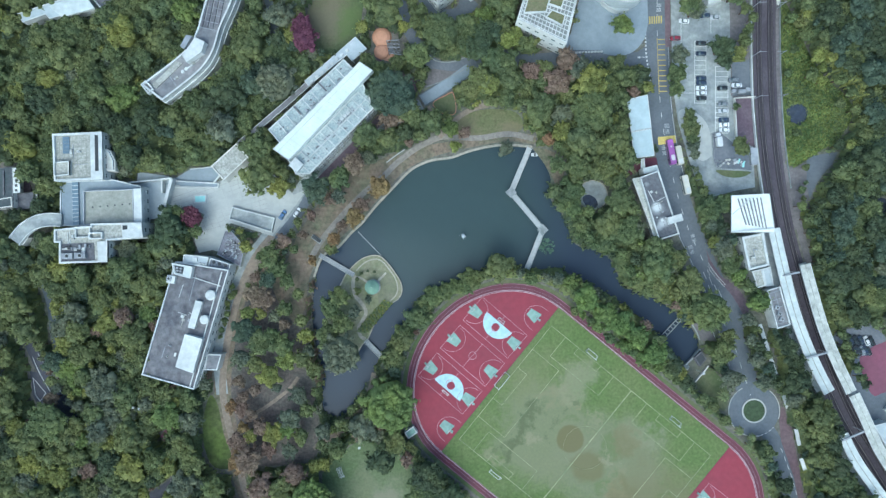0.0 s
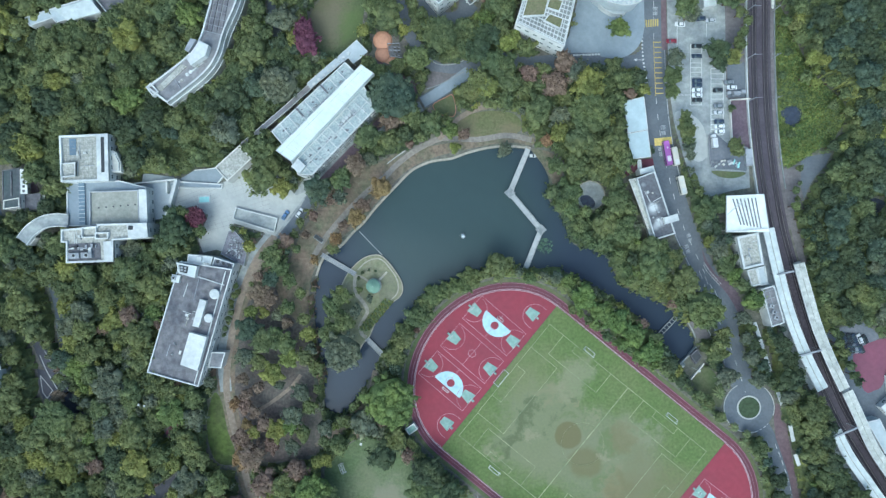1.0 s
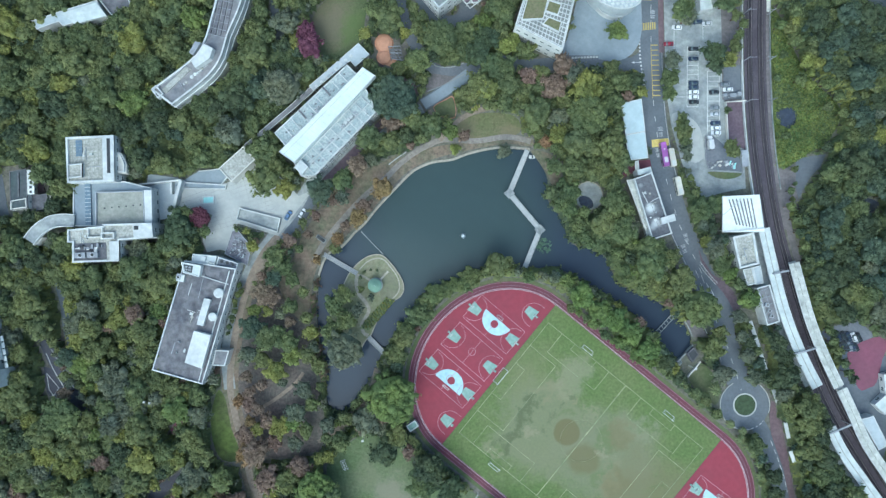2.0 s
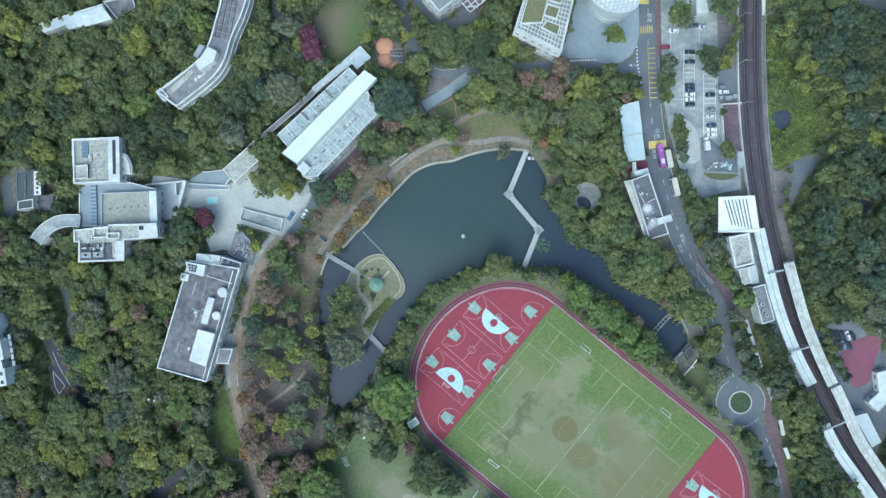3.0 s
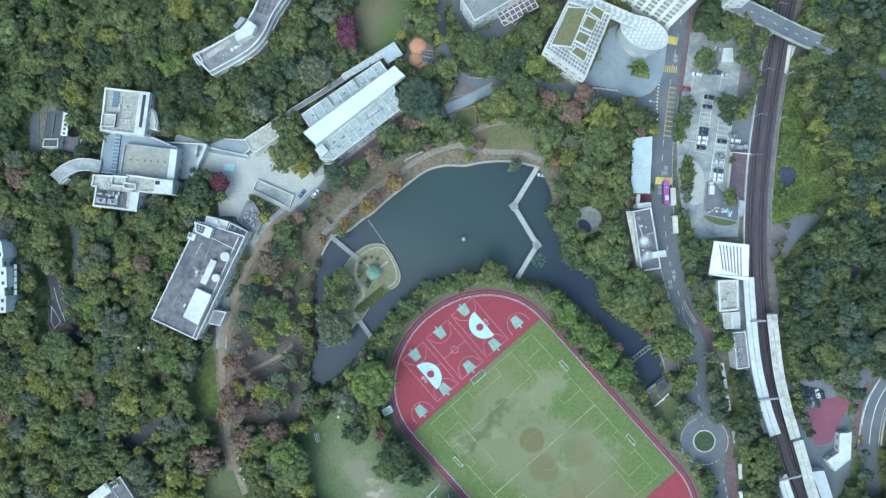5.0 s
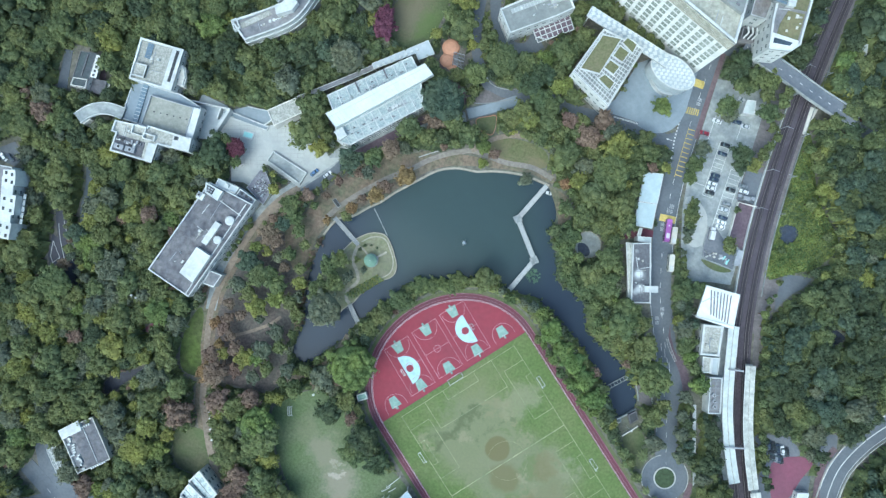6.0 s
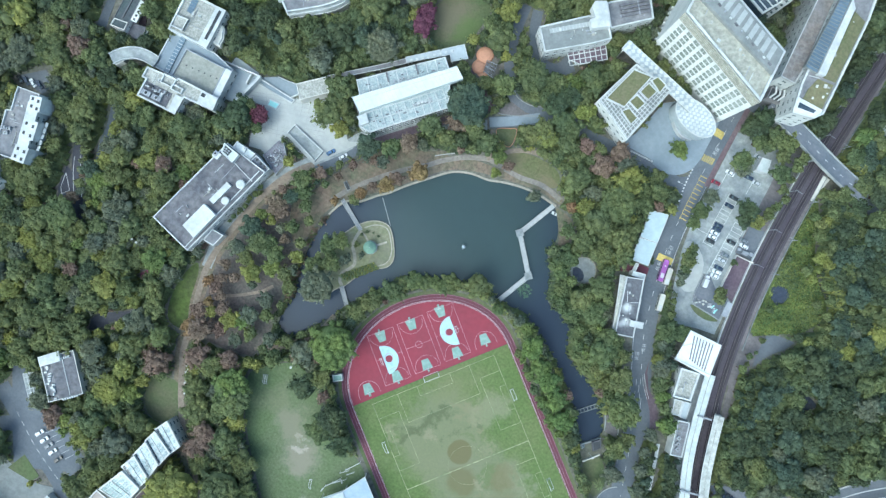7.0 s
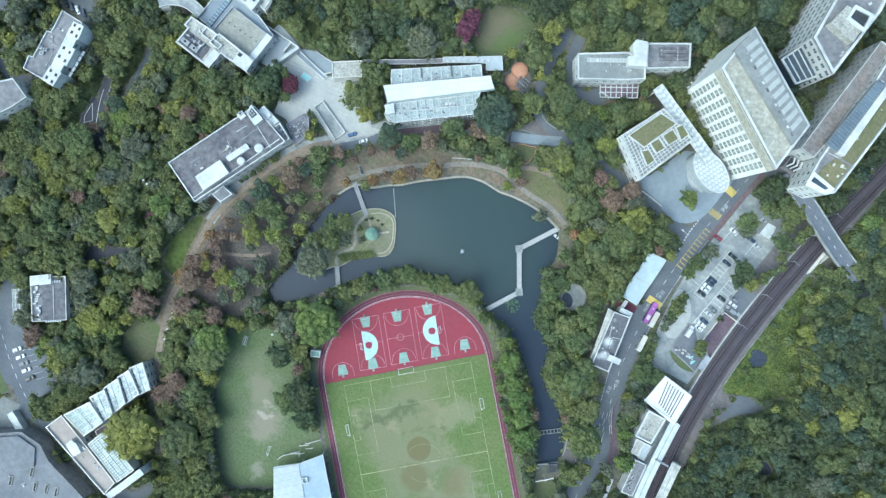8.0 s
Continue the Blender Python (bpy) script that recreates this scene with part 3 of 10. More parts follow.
lane("road_service", [(-93.2, -61.0), (-94.4, -47.7), (-93.0, -32.4), (-88.9, -20.4), (-83.0, -6.2), (-73.1, 7.5), (-64.5, 18.3), (-56.7, 30.2), (-42.1, 42.5), (-25.7, 52.7), (-8.7, 62.0)], 5.0, 0.05, CONCRETE, "pale concrete service road beside the buildings", "road", clear="hard", open_width=0.8)
lane("path_verge", [(-73.5, 4.8), (-79.3, -2.7), (-84.5, -13.5), (-88.8, -27.9), (-91.7, -42.2), (-93.1, -59.0), (-90.7, -73.4), (-86.9, -87.8), (-83.5, -102.1)] + [(-80.4, -108.3), (-74.8, -119.6), (-67.5, -131.3), (-59.1, -142.0)], 7.0, 0.03, SOIL, "leaf-strewn brown verge of the dirt path", "verge", open_width=0.7)
lane("path_dirt", [(-73.5, 4.8), (-79.3, -2.7), (-84.5, -13.5), (-88.8, -27.9), (-91.7, -42.2), (-93.1, -59.0), (-90.7, -73.4), (-86.9, -87.8), (-83.5, -102.1)] + [(-80.4, -108.3), (-74.8, -119.6), (-67.5, -131.3), (-59.1, -142.0), (-50.9, -149.3), (-38.7, -160.4)], 2.9, 0.06, DIRT, "brown dirt path through the woods", "path", clear="hard", open_width=1.9)
TRODDEN = mat("trodden_gravel", (0.25, 0.225, 0.195), second=(0.195, 0.18, 0.155), scale=0.7, vary=0.25, coarse=0.12)
lane("path_lake", [(-56.2, -4.4), (-51.4, 4.0), (-43.6, 13.6), (-34.6, 23.2), (-24.2, 32.2), (-19.6, 36.9), (-12.8, 42.2), (-6.0, 46.0), (1.0, 48.4), (15.0, 47.8), (28.2, 49.6), (38.8, 47.5)], 2.4, 0.08, TRODDEN, "trodden gravel path along the lake", "path")
lane("path_lawn", [(-1.4, 48.0), (2.0, 51.2), (4.5, 54.2), (8.3, 57.6), (15.1, 61.0), (24.0, 62.8)], 2.2, 0.09, DIRT, "pale footpath across the lawn", "path", clear=False)
lane("path_garden", [(-5.8, 61.4), (-3.6, 57.4), (-1.9, 53.6), (-0.8, 50.2)], 1.3, 0.085, DIRT, "narrow footpath beside the garden plot", "path", clear=False)
lane("path_left", [(-168.4, -13.5), (-165.4, -24.3), (-164.6, -33.0), (-163.4, -38.0), (-161.2, -43.4)], 4.0, 0.05, ASPHALT, "grey lane in the woods", "path", clear="hard", open_width=1.15)
TARMAC = mat("fresh_dark_tarmac", (0.066, 0.068, 0.084), second=(0.085, 0.086, 0.10), scale=0.9, vary=0.15)
FORK_LEFT = [(-174.8, -51.0), (-170.6, -52.0), (-165.4, -61.4), (-168.4, -64.4), (-171.0, -66.0), (-173.6, -61.2)]
surface("road_fork_left", FORK_LEFT, 0.045, TARMAC, "dark asphalt triangle where two lanes part", "road")
keep_clear(FORK_LEFT)
lane("road_left", [(-175.0, -37.6), (-172.5, -44.2), (-168.2, -52.6), (-162.6, -62.0), (-156.3, -73.0)], 5.0, 0.05, TARMAC, "grey road seen between the trees", "road", clear="hard", open_width=1.15)
lane("road_northwest", [(-73.1, 116.2), (-73.6, 104.2), (-71.2, 97.0), (-71.7, 89.8)], 3.5, 0.05, ASPHALT, "narrow lane in the woods", "path", open_width=0.55)
lane("road_edge_left", [(-252.4, -55.2), (-233.5, -60.6), (-212.8, -68.2), (-201.8, -64.3), (-199.2, -46.1)], 6.0, 0.05, ASPHALT, "access road beside the houses", "road")
lane("path_pitch", [(-53.3, -83.0), (-43.7, -75.8), (-34.1, -67.4), (-30.6, -59.0), (-28.9, -51.9)], 2.0, 0.05, DIRT, "narrow path by the water", "path", clear=False)
lane("path_south_bank", [(-79.9, -69.2), (-75.4, -66.8), (-69.3, -62.4), (-64.5, -58.4), (-61.0, -53.7)], 1.5, 0.05, DIRT, "narrow woodland path", "path", clear=False)
SE_ROAD = lane("road_southeast", [(207.2, -57.4), (206.9, -47.4), (208.3, -37.3), (213.2, -25.9), (220.2, -15.4), (229.6, -5.2), (242.8, 5.6)], 9.5, 0.05, ASPHALT, "curving asphalt road in the woods", "road", clear="hard", open_width=1.25)
lane("road_southeast_walk", [(203.3, -59.1), (200.5, -47.3), (200.5, -37.8), (203.3, -29.6)], 3.0, 0.16, RED_PAVING, "reddish pavement at the bend", "pavement")
lane("road_northeast", [(159.0, 116.2), (167.0, 115.4), (175.9, 113.1), (186.5, 109.3), (202.1, 108.0)], 7.0, 0.05, ASPHALT, "asphalt road among trees", "road")
lane("road_over_rail_west", [(88.4, 128.0), (97.0, 131.4), (106.0, 130.8)], 7.0, 0.06, ASPHALT, "road leading to the bridge", "road")
lane("road_bottom_left", [(-154.7, -179.6), (-136.1, -168.7), (-126.0, -158.5), (-115.8, -168.6), (-100.7, -176.5)], 7.0, 0.05, ASPHALT, "asphalt road by the car park", "road", open_width=0.55)
surface("car_park_southwest", [(-151.6, -146.4), (-142.4, -140.9), (-133.2, -158.7), (-113.0, -161.6), (-97.7, -170.0), (-100.7, -176.5), (-127.7, -188.2), (-138.6, -169.8)], 0.04, ASPHALT, "grey asphalt yard with parking bays", "car park")
surface("verge_southwest", [(-126.0, -180.6), (-115.0, -186.3), (-117.1, -190.4), (-130.0, -190.0)], 0.09, GRASS, "grass triangle beside the yard road", "verge")
surface("car_park_west", [(-215.8, -24.4), (-205.3, -15.6), (-199.0, -21.0), (-201.4, -26.6), (-209.1, -25.9)], 0.05, ASPHALT, "small asphalt car park in the woods", "car park")
keep_clear([(-217.8, -26.4), (-204.3, -11.7), (-195.2, -20.1), (-200.1, -28.5), (-209.2, -28.7)])
surface("car_park_northwest", [(-252.4, -55.2), (-240.9, -34.8), (-232.5, -49.1), (-235.6, -62.4)], 0.03, ASPHALT, "asphalt forecourt", "car park")
keep_clear([(131.8, -27.0), (140.0, -52.6), (142.6, -51.8), (134.6, -26.2)])
keep_clear([(166.8, -37.0), (169.0, -34.8), (182.6, -31.8), (187.0, -37.6), (181.0, -43.0), (175.6, -47.6), (172.6, -44.6)])
surface("yard_southeast", [(165.8, -36.5), (168.2, -34.3), (182.9, -31.2), (189.4, -37.7), (181.4, -43.0), (176.0, -48.3)], 0.05, DARK_ASPHALT, "dark yard by the court", "yard")
surface("yard_office", [(173.6, -49.8), (184.0, -51.5), (196.4, -45.3), (201.0, -70.7), (192.5, -92.1), (175.9, -78.0)], 0.04, ASPHALT, "grey yard round the office sheds", "yard")
surface("tennis_court", spline([(177.4, -45.6), (188.2, -38.8), (195.5, -39.7), (192.8, -48.2), (190.2, -58.2), (186.8, -60.6), (182.2, -60.7)], 3, True), 0.09, COURT_ROSE, "faded rose acrylic court with rounded corners", "court")
lane("road_court_east", [(198.6, -24.5), (203.6, -44.8), (207.8, -65.0), (212.1, -80.1)], 8.0, 0.05, ASPHALT, "road beside the court", "road")

# plazas and car parks
surface("rail_strip", [(122.2, 120.0), (129.8, 121.2), (131.4, 92.3), (131.6, 64.0), (122.4, 64.0)], 0.075, CINDER, "gravel strip beside the railway wall", "ground")
surface("car_park", [(97.0, 116.3), (121.6, 119.8), (122.4, 100.0), (122.8, 66.0), (131.6, 58.6), (133.0, 26.9), (124.4, 25.4), (113.3, 22.5), (108.0, 29.3), (103.9, 41.8), (100.3, 55.0), (98.0, 70.6)], 0.08, CONCRETE, "pale concrete car park", "car park")
surface("car_park_oval", spline([(100.4, 57.0), (102.2, 60.2), (107.2, 58.9), (112.0, 54.8), (114.2, 48.8), (114.9, 41.4), (111.4, 38.2), (107.6, 40.0), (105.0, 47.0)], 4, True), 0.11, PALE_PAVING, "pale oval of worn concrete", "pavement", clear=False)
surface("car_park_shed_ground", [(124.4, 80.2), (130.7, 80.2), (131.2, 70.6), (124.4, 70.1)], 0.12, BLUE_PAVING, "blue-grey concrete pad", "pavement", clear=False)
surface("red_yard", [(123.8, 64.6), (132.4, 64.9), (133.2, 44.0), (124.8, 46.4)], 0.12, PLUM_PAVING, "red-brown paved yard", "yard", clear=False)
surface("shed_pad", [(123.2, 80.7), (131.6, 81.2), (132.1, 66.3), (123.4, 65.8)], 0.13, ASPHALT, "blue-grey concrete yard behind a pale kerb", "yard", clear=False)
surface("forecourt_pool", [(-129.4, -108.9), (-127.1, -104.6), (-122.7, -101.7), (-116.8, -98.1), (-112.4, -94.6), (-110.6, -98.6), (-116.5, -102.2), (-120.3, -105.6), (-123.9, -112.1), (-127.9, -114.0)], 0.05, TARMAC, "dark grey paved bend under the trees", "path")
keep_clear([(-118.6, -78.0), (-116.6, -75.4), (-112.8, -74.4), (-117.2, -81.0)])
keep_clear([(-124.6, -105.0), (-117.0, -98.6), (-113.0, -95.6), (-112.0, -98.0), (-117.6, -102.6), (-122.4, -108.0)])
surface("red_clearing", [(-119.4, -78.7), (-116.6, -74.8), (-112.3, -73.9), (-114.7, -77.7), (-117.5, -82.0)], 0.06, COURT_ROSE, "small faded red play court in the woods", "court")
surface("plaza_east", [(48.7, 83.6), (54.7, 92.2), (59.5, 111.5), (71.6, 121.1), (86.9, 121.1)] + spline([(87.6, 97.1), (86.2, 90.6), (82.4, 85.4), (76.6, 82.9), (70.0, 83.4), (64.3, 84.4)], 4), 0.13, BLUE_PAVING, "blue-grey paved plaza", "plaza")
surface("plaza_west", [(-116.7, 23.7), (-114.3, 30.2), (-94.6, 29.2), (-82.2, 35.5), (-76.9, 37.9), (-63.0, 23.7), (-57.0, 26.1), (-66.6, 13.4), (-72.1, 6.2), (-89.8, 11.7), (-94.6, 0.9), (-103.2, -1.0), (-105.2, 4.5), (-100.9, 15.3), (-108.5, 18.9), (-115.7, 17.2)], 0.14, PALE_PAVING, "pale paved campus plaza", "plaza")
# Blue-grey paving coloured paler, to offset the shade beside the wall and tree.
LIFTED_BLUE_PAVING = mat("blue_paving_lifted_for_shade", (0.38, 0.42, 0.44), second=(0.32, 0.36, 0.385), scale=0.6, vary=0.08, coarse=0.08)
surface("terrace_west", [(-128.9, 33.3), (-115.7, 31.6), (-114.8, 26.1), (-119.3, 14.1), (-127.7, 12.4), (-130.1, 24.9)], 0.16, LIFTED_BLUE_PAVING, "blue-grey paved terrace", "plaza")
keep_clear([(-128.9, 33.3), (-115.7, 31.6), (-114.8, 26.1), (-119.3, 14.1), (-127.7, 12.4), (-130.1, 24.9)])
surface("orange_playground", spline([(-29.4, 91.7), (-25.8, 94.1), (-21.7, 92.2), (-22.2, 88.6), (-19.8, 82.6), (-16.9, 81.4), (-22.2, 80.2), (-27.5, 83.1), (-28.2, 87.4)], 3, True), 0.2, ORANGE, "orange rubber playground mounds", "playground")
surface("garden_round", circle((64.0, 23.6), 6.3, 28), 0.06, CONCRETE, "round paved garden half overgrown", "plaza")
surface("garden_pool", spline([(59.6, 22.4), (62.0, 23.8), (65.0, 22.4), (66.2, 19.6), (64.6, 18.0), (61.4, 18.6)], 3, True), 0.08, POND, "dark shallow pool in the round garden", "pond", clear=False)
keep_clear(circle((65.4, 23.6), 5.6, 20))
solo("garden_ring", Geo().ring(circle((64.0, 23.6), 6.4, 32), 0.35, 0, 0.5), STONE, "low stone ring round the paved garden", "kerb", kind="structure")
surface("playground_path", [(-33.7, 85.5), (-30.6, 83.8), (-9.0, 70.6), (-11.4, 68.2), (-22.2, 77.8), (-34.2, 82.6)], 0.05, RED_PAVING, "reddish path by the playground", "path")

# ---- railway ----
TRACKBED = spline([(141.9, 186.2), (138.5, 142.8), (137.2, 106.7), (137.2, 82.7), (138.1, 58.6), (140.5, 34.6), (144.5, 10.5), (149.8, -9.9), (155.8, -30.3), (162.7, -49.5), (171.6, -69.9), (182.4, -87.9), (196.2, -109.5), (215.4, -135.9)], 8)
solo("trackbed", Geo().band(TRACKBED, 9.6, -0.25, 0.12), BALLAST, "dark brown stone ballast of the railway", "railway", kind="structure")
keep_clear(ribbon(TRACKBED, 11)[0] + ribbon(TRACKBED, 11)[1][::-1])
SLEEPER = mat("oiled_concrete_sleeper", (0.046, 0.040, 0.047), second=(0.06, 0.052, 0.06), scale=1.2, vary=0.3)
SIDINGS = thing("railway_track", "two parallel railway tracks on dark ballast", "railway")
for s in (-3.1, -1.65, 1.65, 3.1):
    part("rail", Geo().band(TRACKBED, 0.16, 0.28, 0.42, s), RAIL, SIDINGS)
for s in (-2.37, 2.37):
    part("oiled_bed", Geo().band(TRACKBED, 2.5, 0.1, 0.2, s), TRACK_BAND, SIDINGS)
sleep = Geo()
for a, b in zip(TRACKBED, TRACKBED[1:]):
    d = (Vector(b) - Vector(a))
    n = int(d.length / 0.9)
    u = d.normalized()
    for i in range(n):
        q = Vector(a) + u * (0.9 * i)
        for s in (-2.37, 2.37):
            c = q + Vector((-u.y, u.x)) * s
            sleep.prism(rect(c, 0.3, 2.4, math.degrees(math.atan2(u.y, u.x))), 0.1, 0.28)
part("sleeper", sleep, SLEEPER, SIDINGS, kind="stuff")
solo("rail_fence_west", Geo().band(TRACKBED[:46], 0.35, 0, 1.6, -6.2), WHITE, "pale concrete boundary wall along the railway", "fence", kind="structure")
solo("rail_fence_east", Geo().band(TRACKBED[:44], 0.2, 0, 0.9, 6.4), CONCRETE, "low pale wall on the far side of the railway", "fence", kind="structure")
solo("rail_verge", Geo().band(TRACKBED[:50], 2.2, -0.2, 0.08, 5.6), CINDER, "gravel strip beside the tracks", "ground", kind="structure")

solo("rail_apron", Geo().band(TRACKBED[38:56], 2.8, -0.2, 0.07, 7.2), CINDER, "wide gravel strip beside the station tracks", "ground", kind="structure")
l_, r_ = ribbon(TRACKBED[38:56], 2.4, 7.2)
keep_clear(l_ + r_[::-1])

# ---- sports ground ----
FA, FB, FC = (0.4, -84.2), (48.6, -25.0), (121.8, -83.8)
U = (Vector(FB) - Vector(FA))
FIELD_W = U.length
U.normalize()
V = Vector((U.y, -U.x))
FIELD_L = (Vector(FC) - Vector(FB)).length
F0 = Vector(FA)


def fld(u, v):
    """A place on the field: u across from its west corner, v along it to the south."""
    return tuple(F0 + U * u + V * v)


def stadium(grow, n=26, bulge=0.865):
    """The outline of the running track, grown outwards."""
    r, b = FIELD_W / 2 + grow, (FIELD_W / 2) * bulge + grow
    up = [fld(FIELD_W / 2 - r * math.cos(math.pi * i / n), -b * math.sin(math.pi * i / n)) for i in range(n + 1)]
    dn = [fld(FIELD_W / 2 + r * math.cos(math.pi * i / n), FIELD_L + b * math.sin(math.pi * i / n)) for i in range(n + 1)]
    return up + dn


def loop_line(poly, w, z):
    return Geo().ring(poly, w, z - 0.04, z)


TRACK_PAINT = mat("track_line_paint", (0.30, 0.18, 0.22), vary=0.2)
TRACK_WHITE = mat("track_kerb_paint", (0.55, 0.47, 0.49), second=(0.42, 0.33, 0.36), vary=0.15)
keep_clear(stadium(6.5))
solo("track_verge", Geo().prism(stadium(6.2), -0.2, 0.04), GRASS, "worn grass verge round the running track", "verge", kind="structure")
solo("running_track", Geo().prism(stadium(4.6), -0.2, 0.10), TRACK_RED, "dark red running track round the field", "running track", kind="structure")
for k, g in enumerate((4.4, 2.9, 1.75, 1.25)):
    solo("track_line", loop_line(stadium(g), (0.22, 0.12, 0.2, 0.16)[k], (0.13, 0.13, 0.13, 0.15)[k]), TRACK_PAINT if k < 2 else TRACK_WHITE, "pale lane line of the running track", "line", kind="structure")
half = [q for q in stadium(1.3)][:27]
solo("court_surface", Geo().prism(half, -0.2, 0.14), COURT_RED, "red acrylic ball courts in the bend of the track", "court", kind="structure")
solo("court_surface_south", Geo().prism(stadium(1.3)[27:], -0.2, 0.14), COURT_RED, "red acrylic court at the south bend", "court", kind="structure")


SPOTS_FIELD = [(fld(32, 30), 14, 28, (0.19, 0.192, 0.115), 0.72, 1), (fld(40, 62), 12, 29, (0.19, 0.192, 0.12), 0.7, 1), (fld(38, 84), 9, 27, (0.162, 0.152, 0.08), 0.72, 1),
               (fld(46, 8), 3, 16, (0.19, 0.19, 0.10), 0.5, 1), (fld(56, 62), 2, 10, (0.235, 0.235, 0.155), 0.55, 1), (fld(60, 26), 2, 11, (0.24, 0.235, 0.15), 0.6, 1),
               ((54.4, -79.9), 5.2, 6.2, (0.125, 0.105, 0.042), 0.65, 0.02), ((61.8, -91.4), 5.0, 8.5, (0.13, 0.115, 0.048), 0.6, 0.2)]
kf = random.Random(41)
for i in range(16):
    SPOTS_FIELD.append((fld(kf.uniform(10, 58), kf.uniform(8, 88)), 0.5, kf.uniform(3.0, 7.5), ((0.255, 0.235, 0.15), (0.225, 0.2, 0.115), (0.095, 0.135, 0.04))[i % 3], kf.uniform(0.35, 0.6), 1))
SPOTS_FIELD += [(fld(52, 60), 3, 9, (0.135, 0.115, 0.045), 0.5, 0.9), (fld(33, 70), 2, 8, (0.14, 0.12, 0.05), 0.4, 0.9)]
SPOTS_FIELD += [(lerp((39.0, -67.5), (27.0, -85.4), k / 5), 0.6, 4.2, (0.085, 0.105, 0.05), 0.75, 0.8) for k in range(6)]
SPOTS_FIELD += [(lerp((55.8, -62.7), (45.0, -77.1), k / 3), 0.3, 2.6, (0.10, 0.115, 0.06), 0.6, 0.8) for k in range(4)]
solo("football_field", Geo().prism([fld(-1.2, 0.2), fld(FIELD_W + 1.2, 0.2), fld(FIELD_W + 1.2, FIELD_L - 0.2), fld(-1.2, FIELD_L - 0.2)], -0.2, 0.16), spotted("worn_turf", (0.104, 0.148, 0.046), (0.130, 0.160, 0.060), SPOTS_FIELD), "grass football field worn yellow in the middle", "field", kind="structure")


def stroke(geo, a, b, w, z):
    geo.bar((*a, z - 0.03), (*b, z - 0.03), w, 0.03)


BOXES = [0]


def field_box(geo, u0, v0, u1, v1, z=0.185, w=0.24):
    BOXES[0] += 1
    z += 0.006 * BOXES[0]
    q = [fld(u0, v0), fld(u1, v0), fld(u1, v1), fld(u0, v1)]
    for a, b in zip(q, q[1:] + q[:1]):
        stroke(geo, a, b, w, z)


marks = Geo()
E_LINE, W_LINE, N_LINE, S_LINE = 69.6, 7.6, 2.7, 89.8
field_box(marks, W_LINE, N_LINE, E_LINE, S_LINE)
for v0, v1 in ((10.4, 36.8), (54.9, 81.0)):
    for side, into in ((E_LINE, -1), (W_LINE, 1)):
        field_box(marks, side, v0, side + into * 10.3, v1, w=0.2)
        field_box(marks, side, v0 + 7.2, side + into * 3.1, v1 - 7.1, w=0.2)
for side, into in ((N_LINE, 1), (S_LINE, -1)):
    field_box(marks, 20.3, side, 56.8, side + into * 14.4, w=0.2)
    field_box(marks, 30.2, side, 46.9, side + into * 4.9, w=0.2)
stroke(marks, fld(W_LINE, 46.3), fld(E_LINE, 46.3), 0.42, 0.29)
marks.ring(circle(fld(38.4, 46.3), 9.2, 40), 0.08, 0.2, 0.295)
solo("field_lines", marks, FAINT_LINE, "faint white chalk lines on the grass field", "line", kind="structure")

# ball courts: long axis along V, in a row along U
K = Vector((20.5, -51.1)) - Vector((5.2, -38.0))
COURT_V = K.normalized()
COURT_U = Vector((-COURT_V.y, COURT_V.x))
if COURT_U.dot(U) < 0:
    COURT_U = -COURT_U


def court_line_set(center, name="court_lines", full=True):
    c, g = Vector(center), Geo()
    put = lambda u, v: tuple(c + COURT_U * u + COURT_V * v)
    q = [put(-6.4, -12.5), put(6.4, -12.5), put(6.4, 12.5), put(-6.4, 12.5)]
    for a, b in zip(q, q[1:] + q[:1]):
        stroke(g, a, b, 0.15, 0.175)
    stroke(g, put(-6.4, 0), put(6.4, 0), 0.14, 0.18)
    g.ring(circle(c, 1.7, 24), 0.2, 0.12, 0.178)
    for s in (-1, 1):
        arc = [put(5.6 * math.cos(a), s * (12.5 - 1.2 - 5.6 * math.sin(a))) for a in (math.pi * i / 16 for i in range(17))]
        for a, b in zip(arc, arc[1:]):
            stroke(g, a, b, 0.14, 0.185)
    solo(name, g, COURT_LINE, "thin pale lines of a basketball court", "line", kind="structure")


COURT_LINE = mat("court_line_paint", (0.54, 0.33, 0.36), vary=0.12)


def south(c):
    """The same place on the court at the field's other end."""
    d = Vector(c) - F0
    return fld(d.dot(U), FIELD_L - d.dot(V))


COURTS = ((3.3, -56.4), (12.9, -44.6), (22.5, -32.7))
for c in COURTS:
    court_line_set(c)


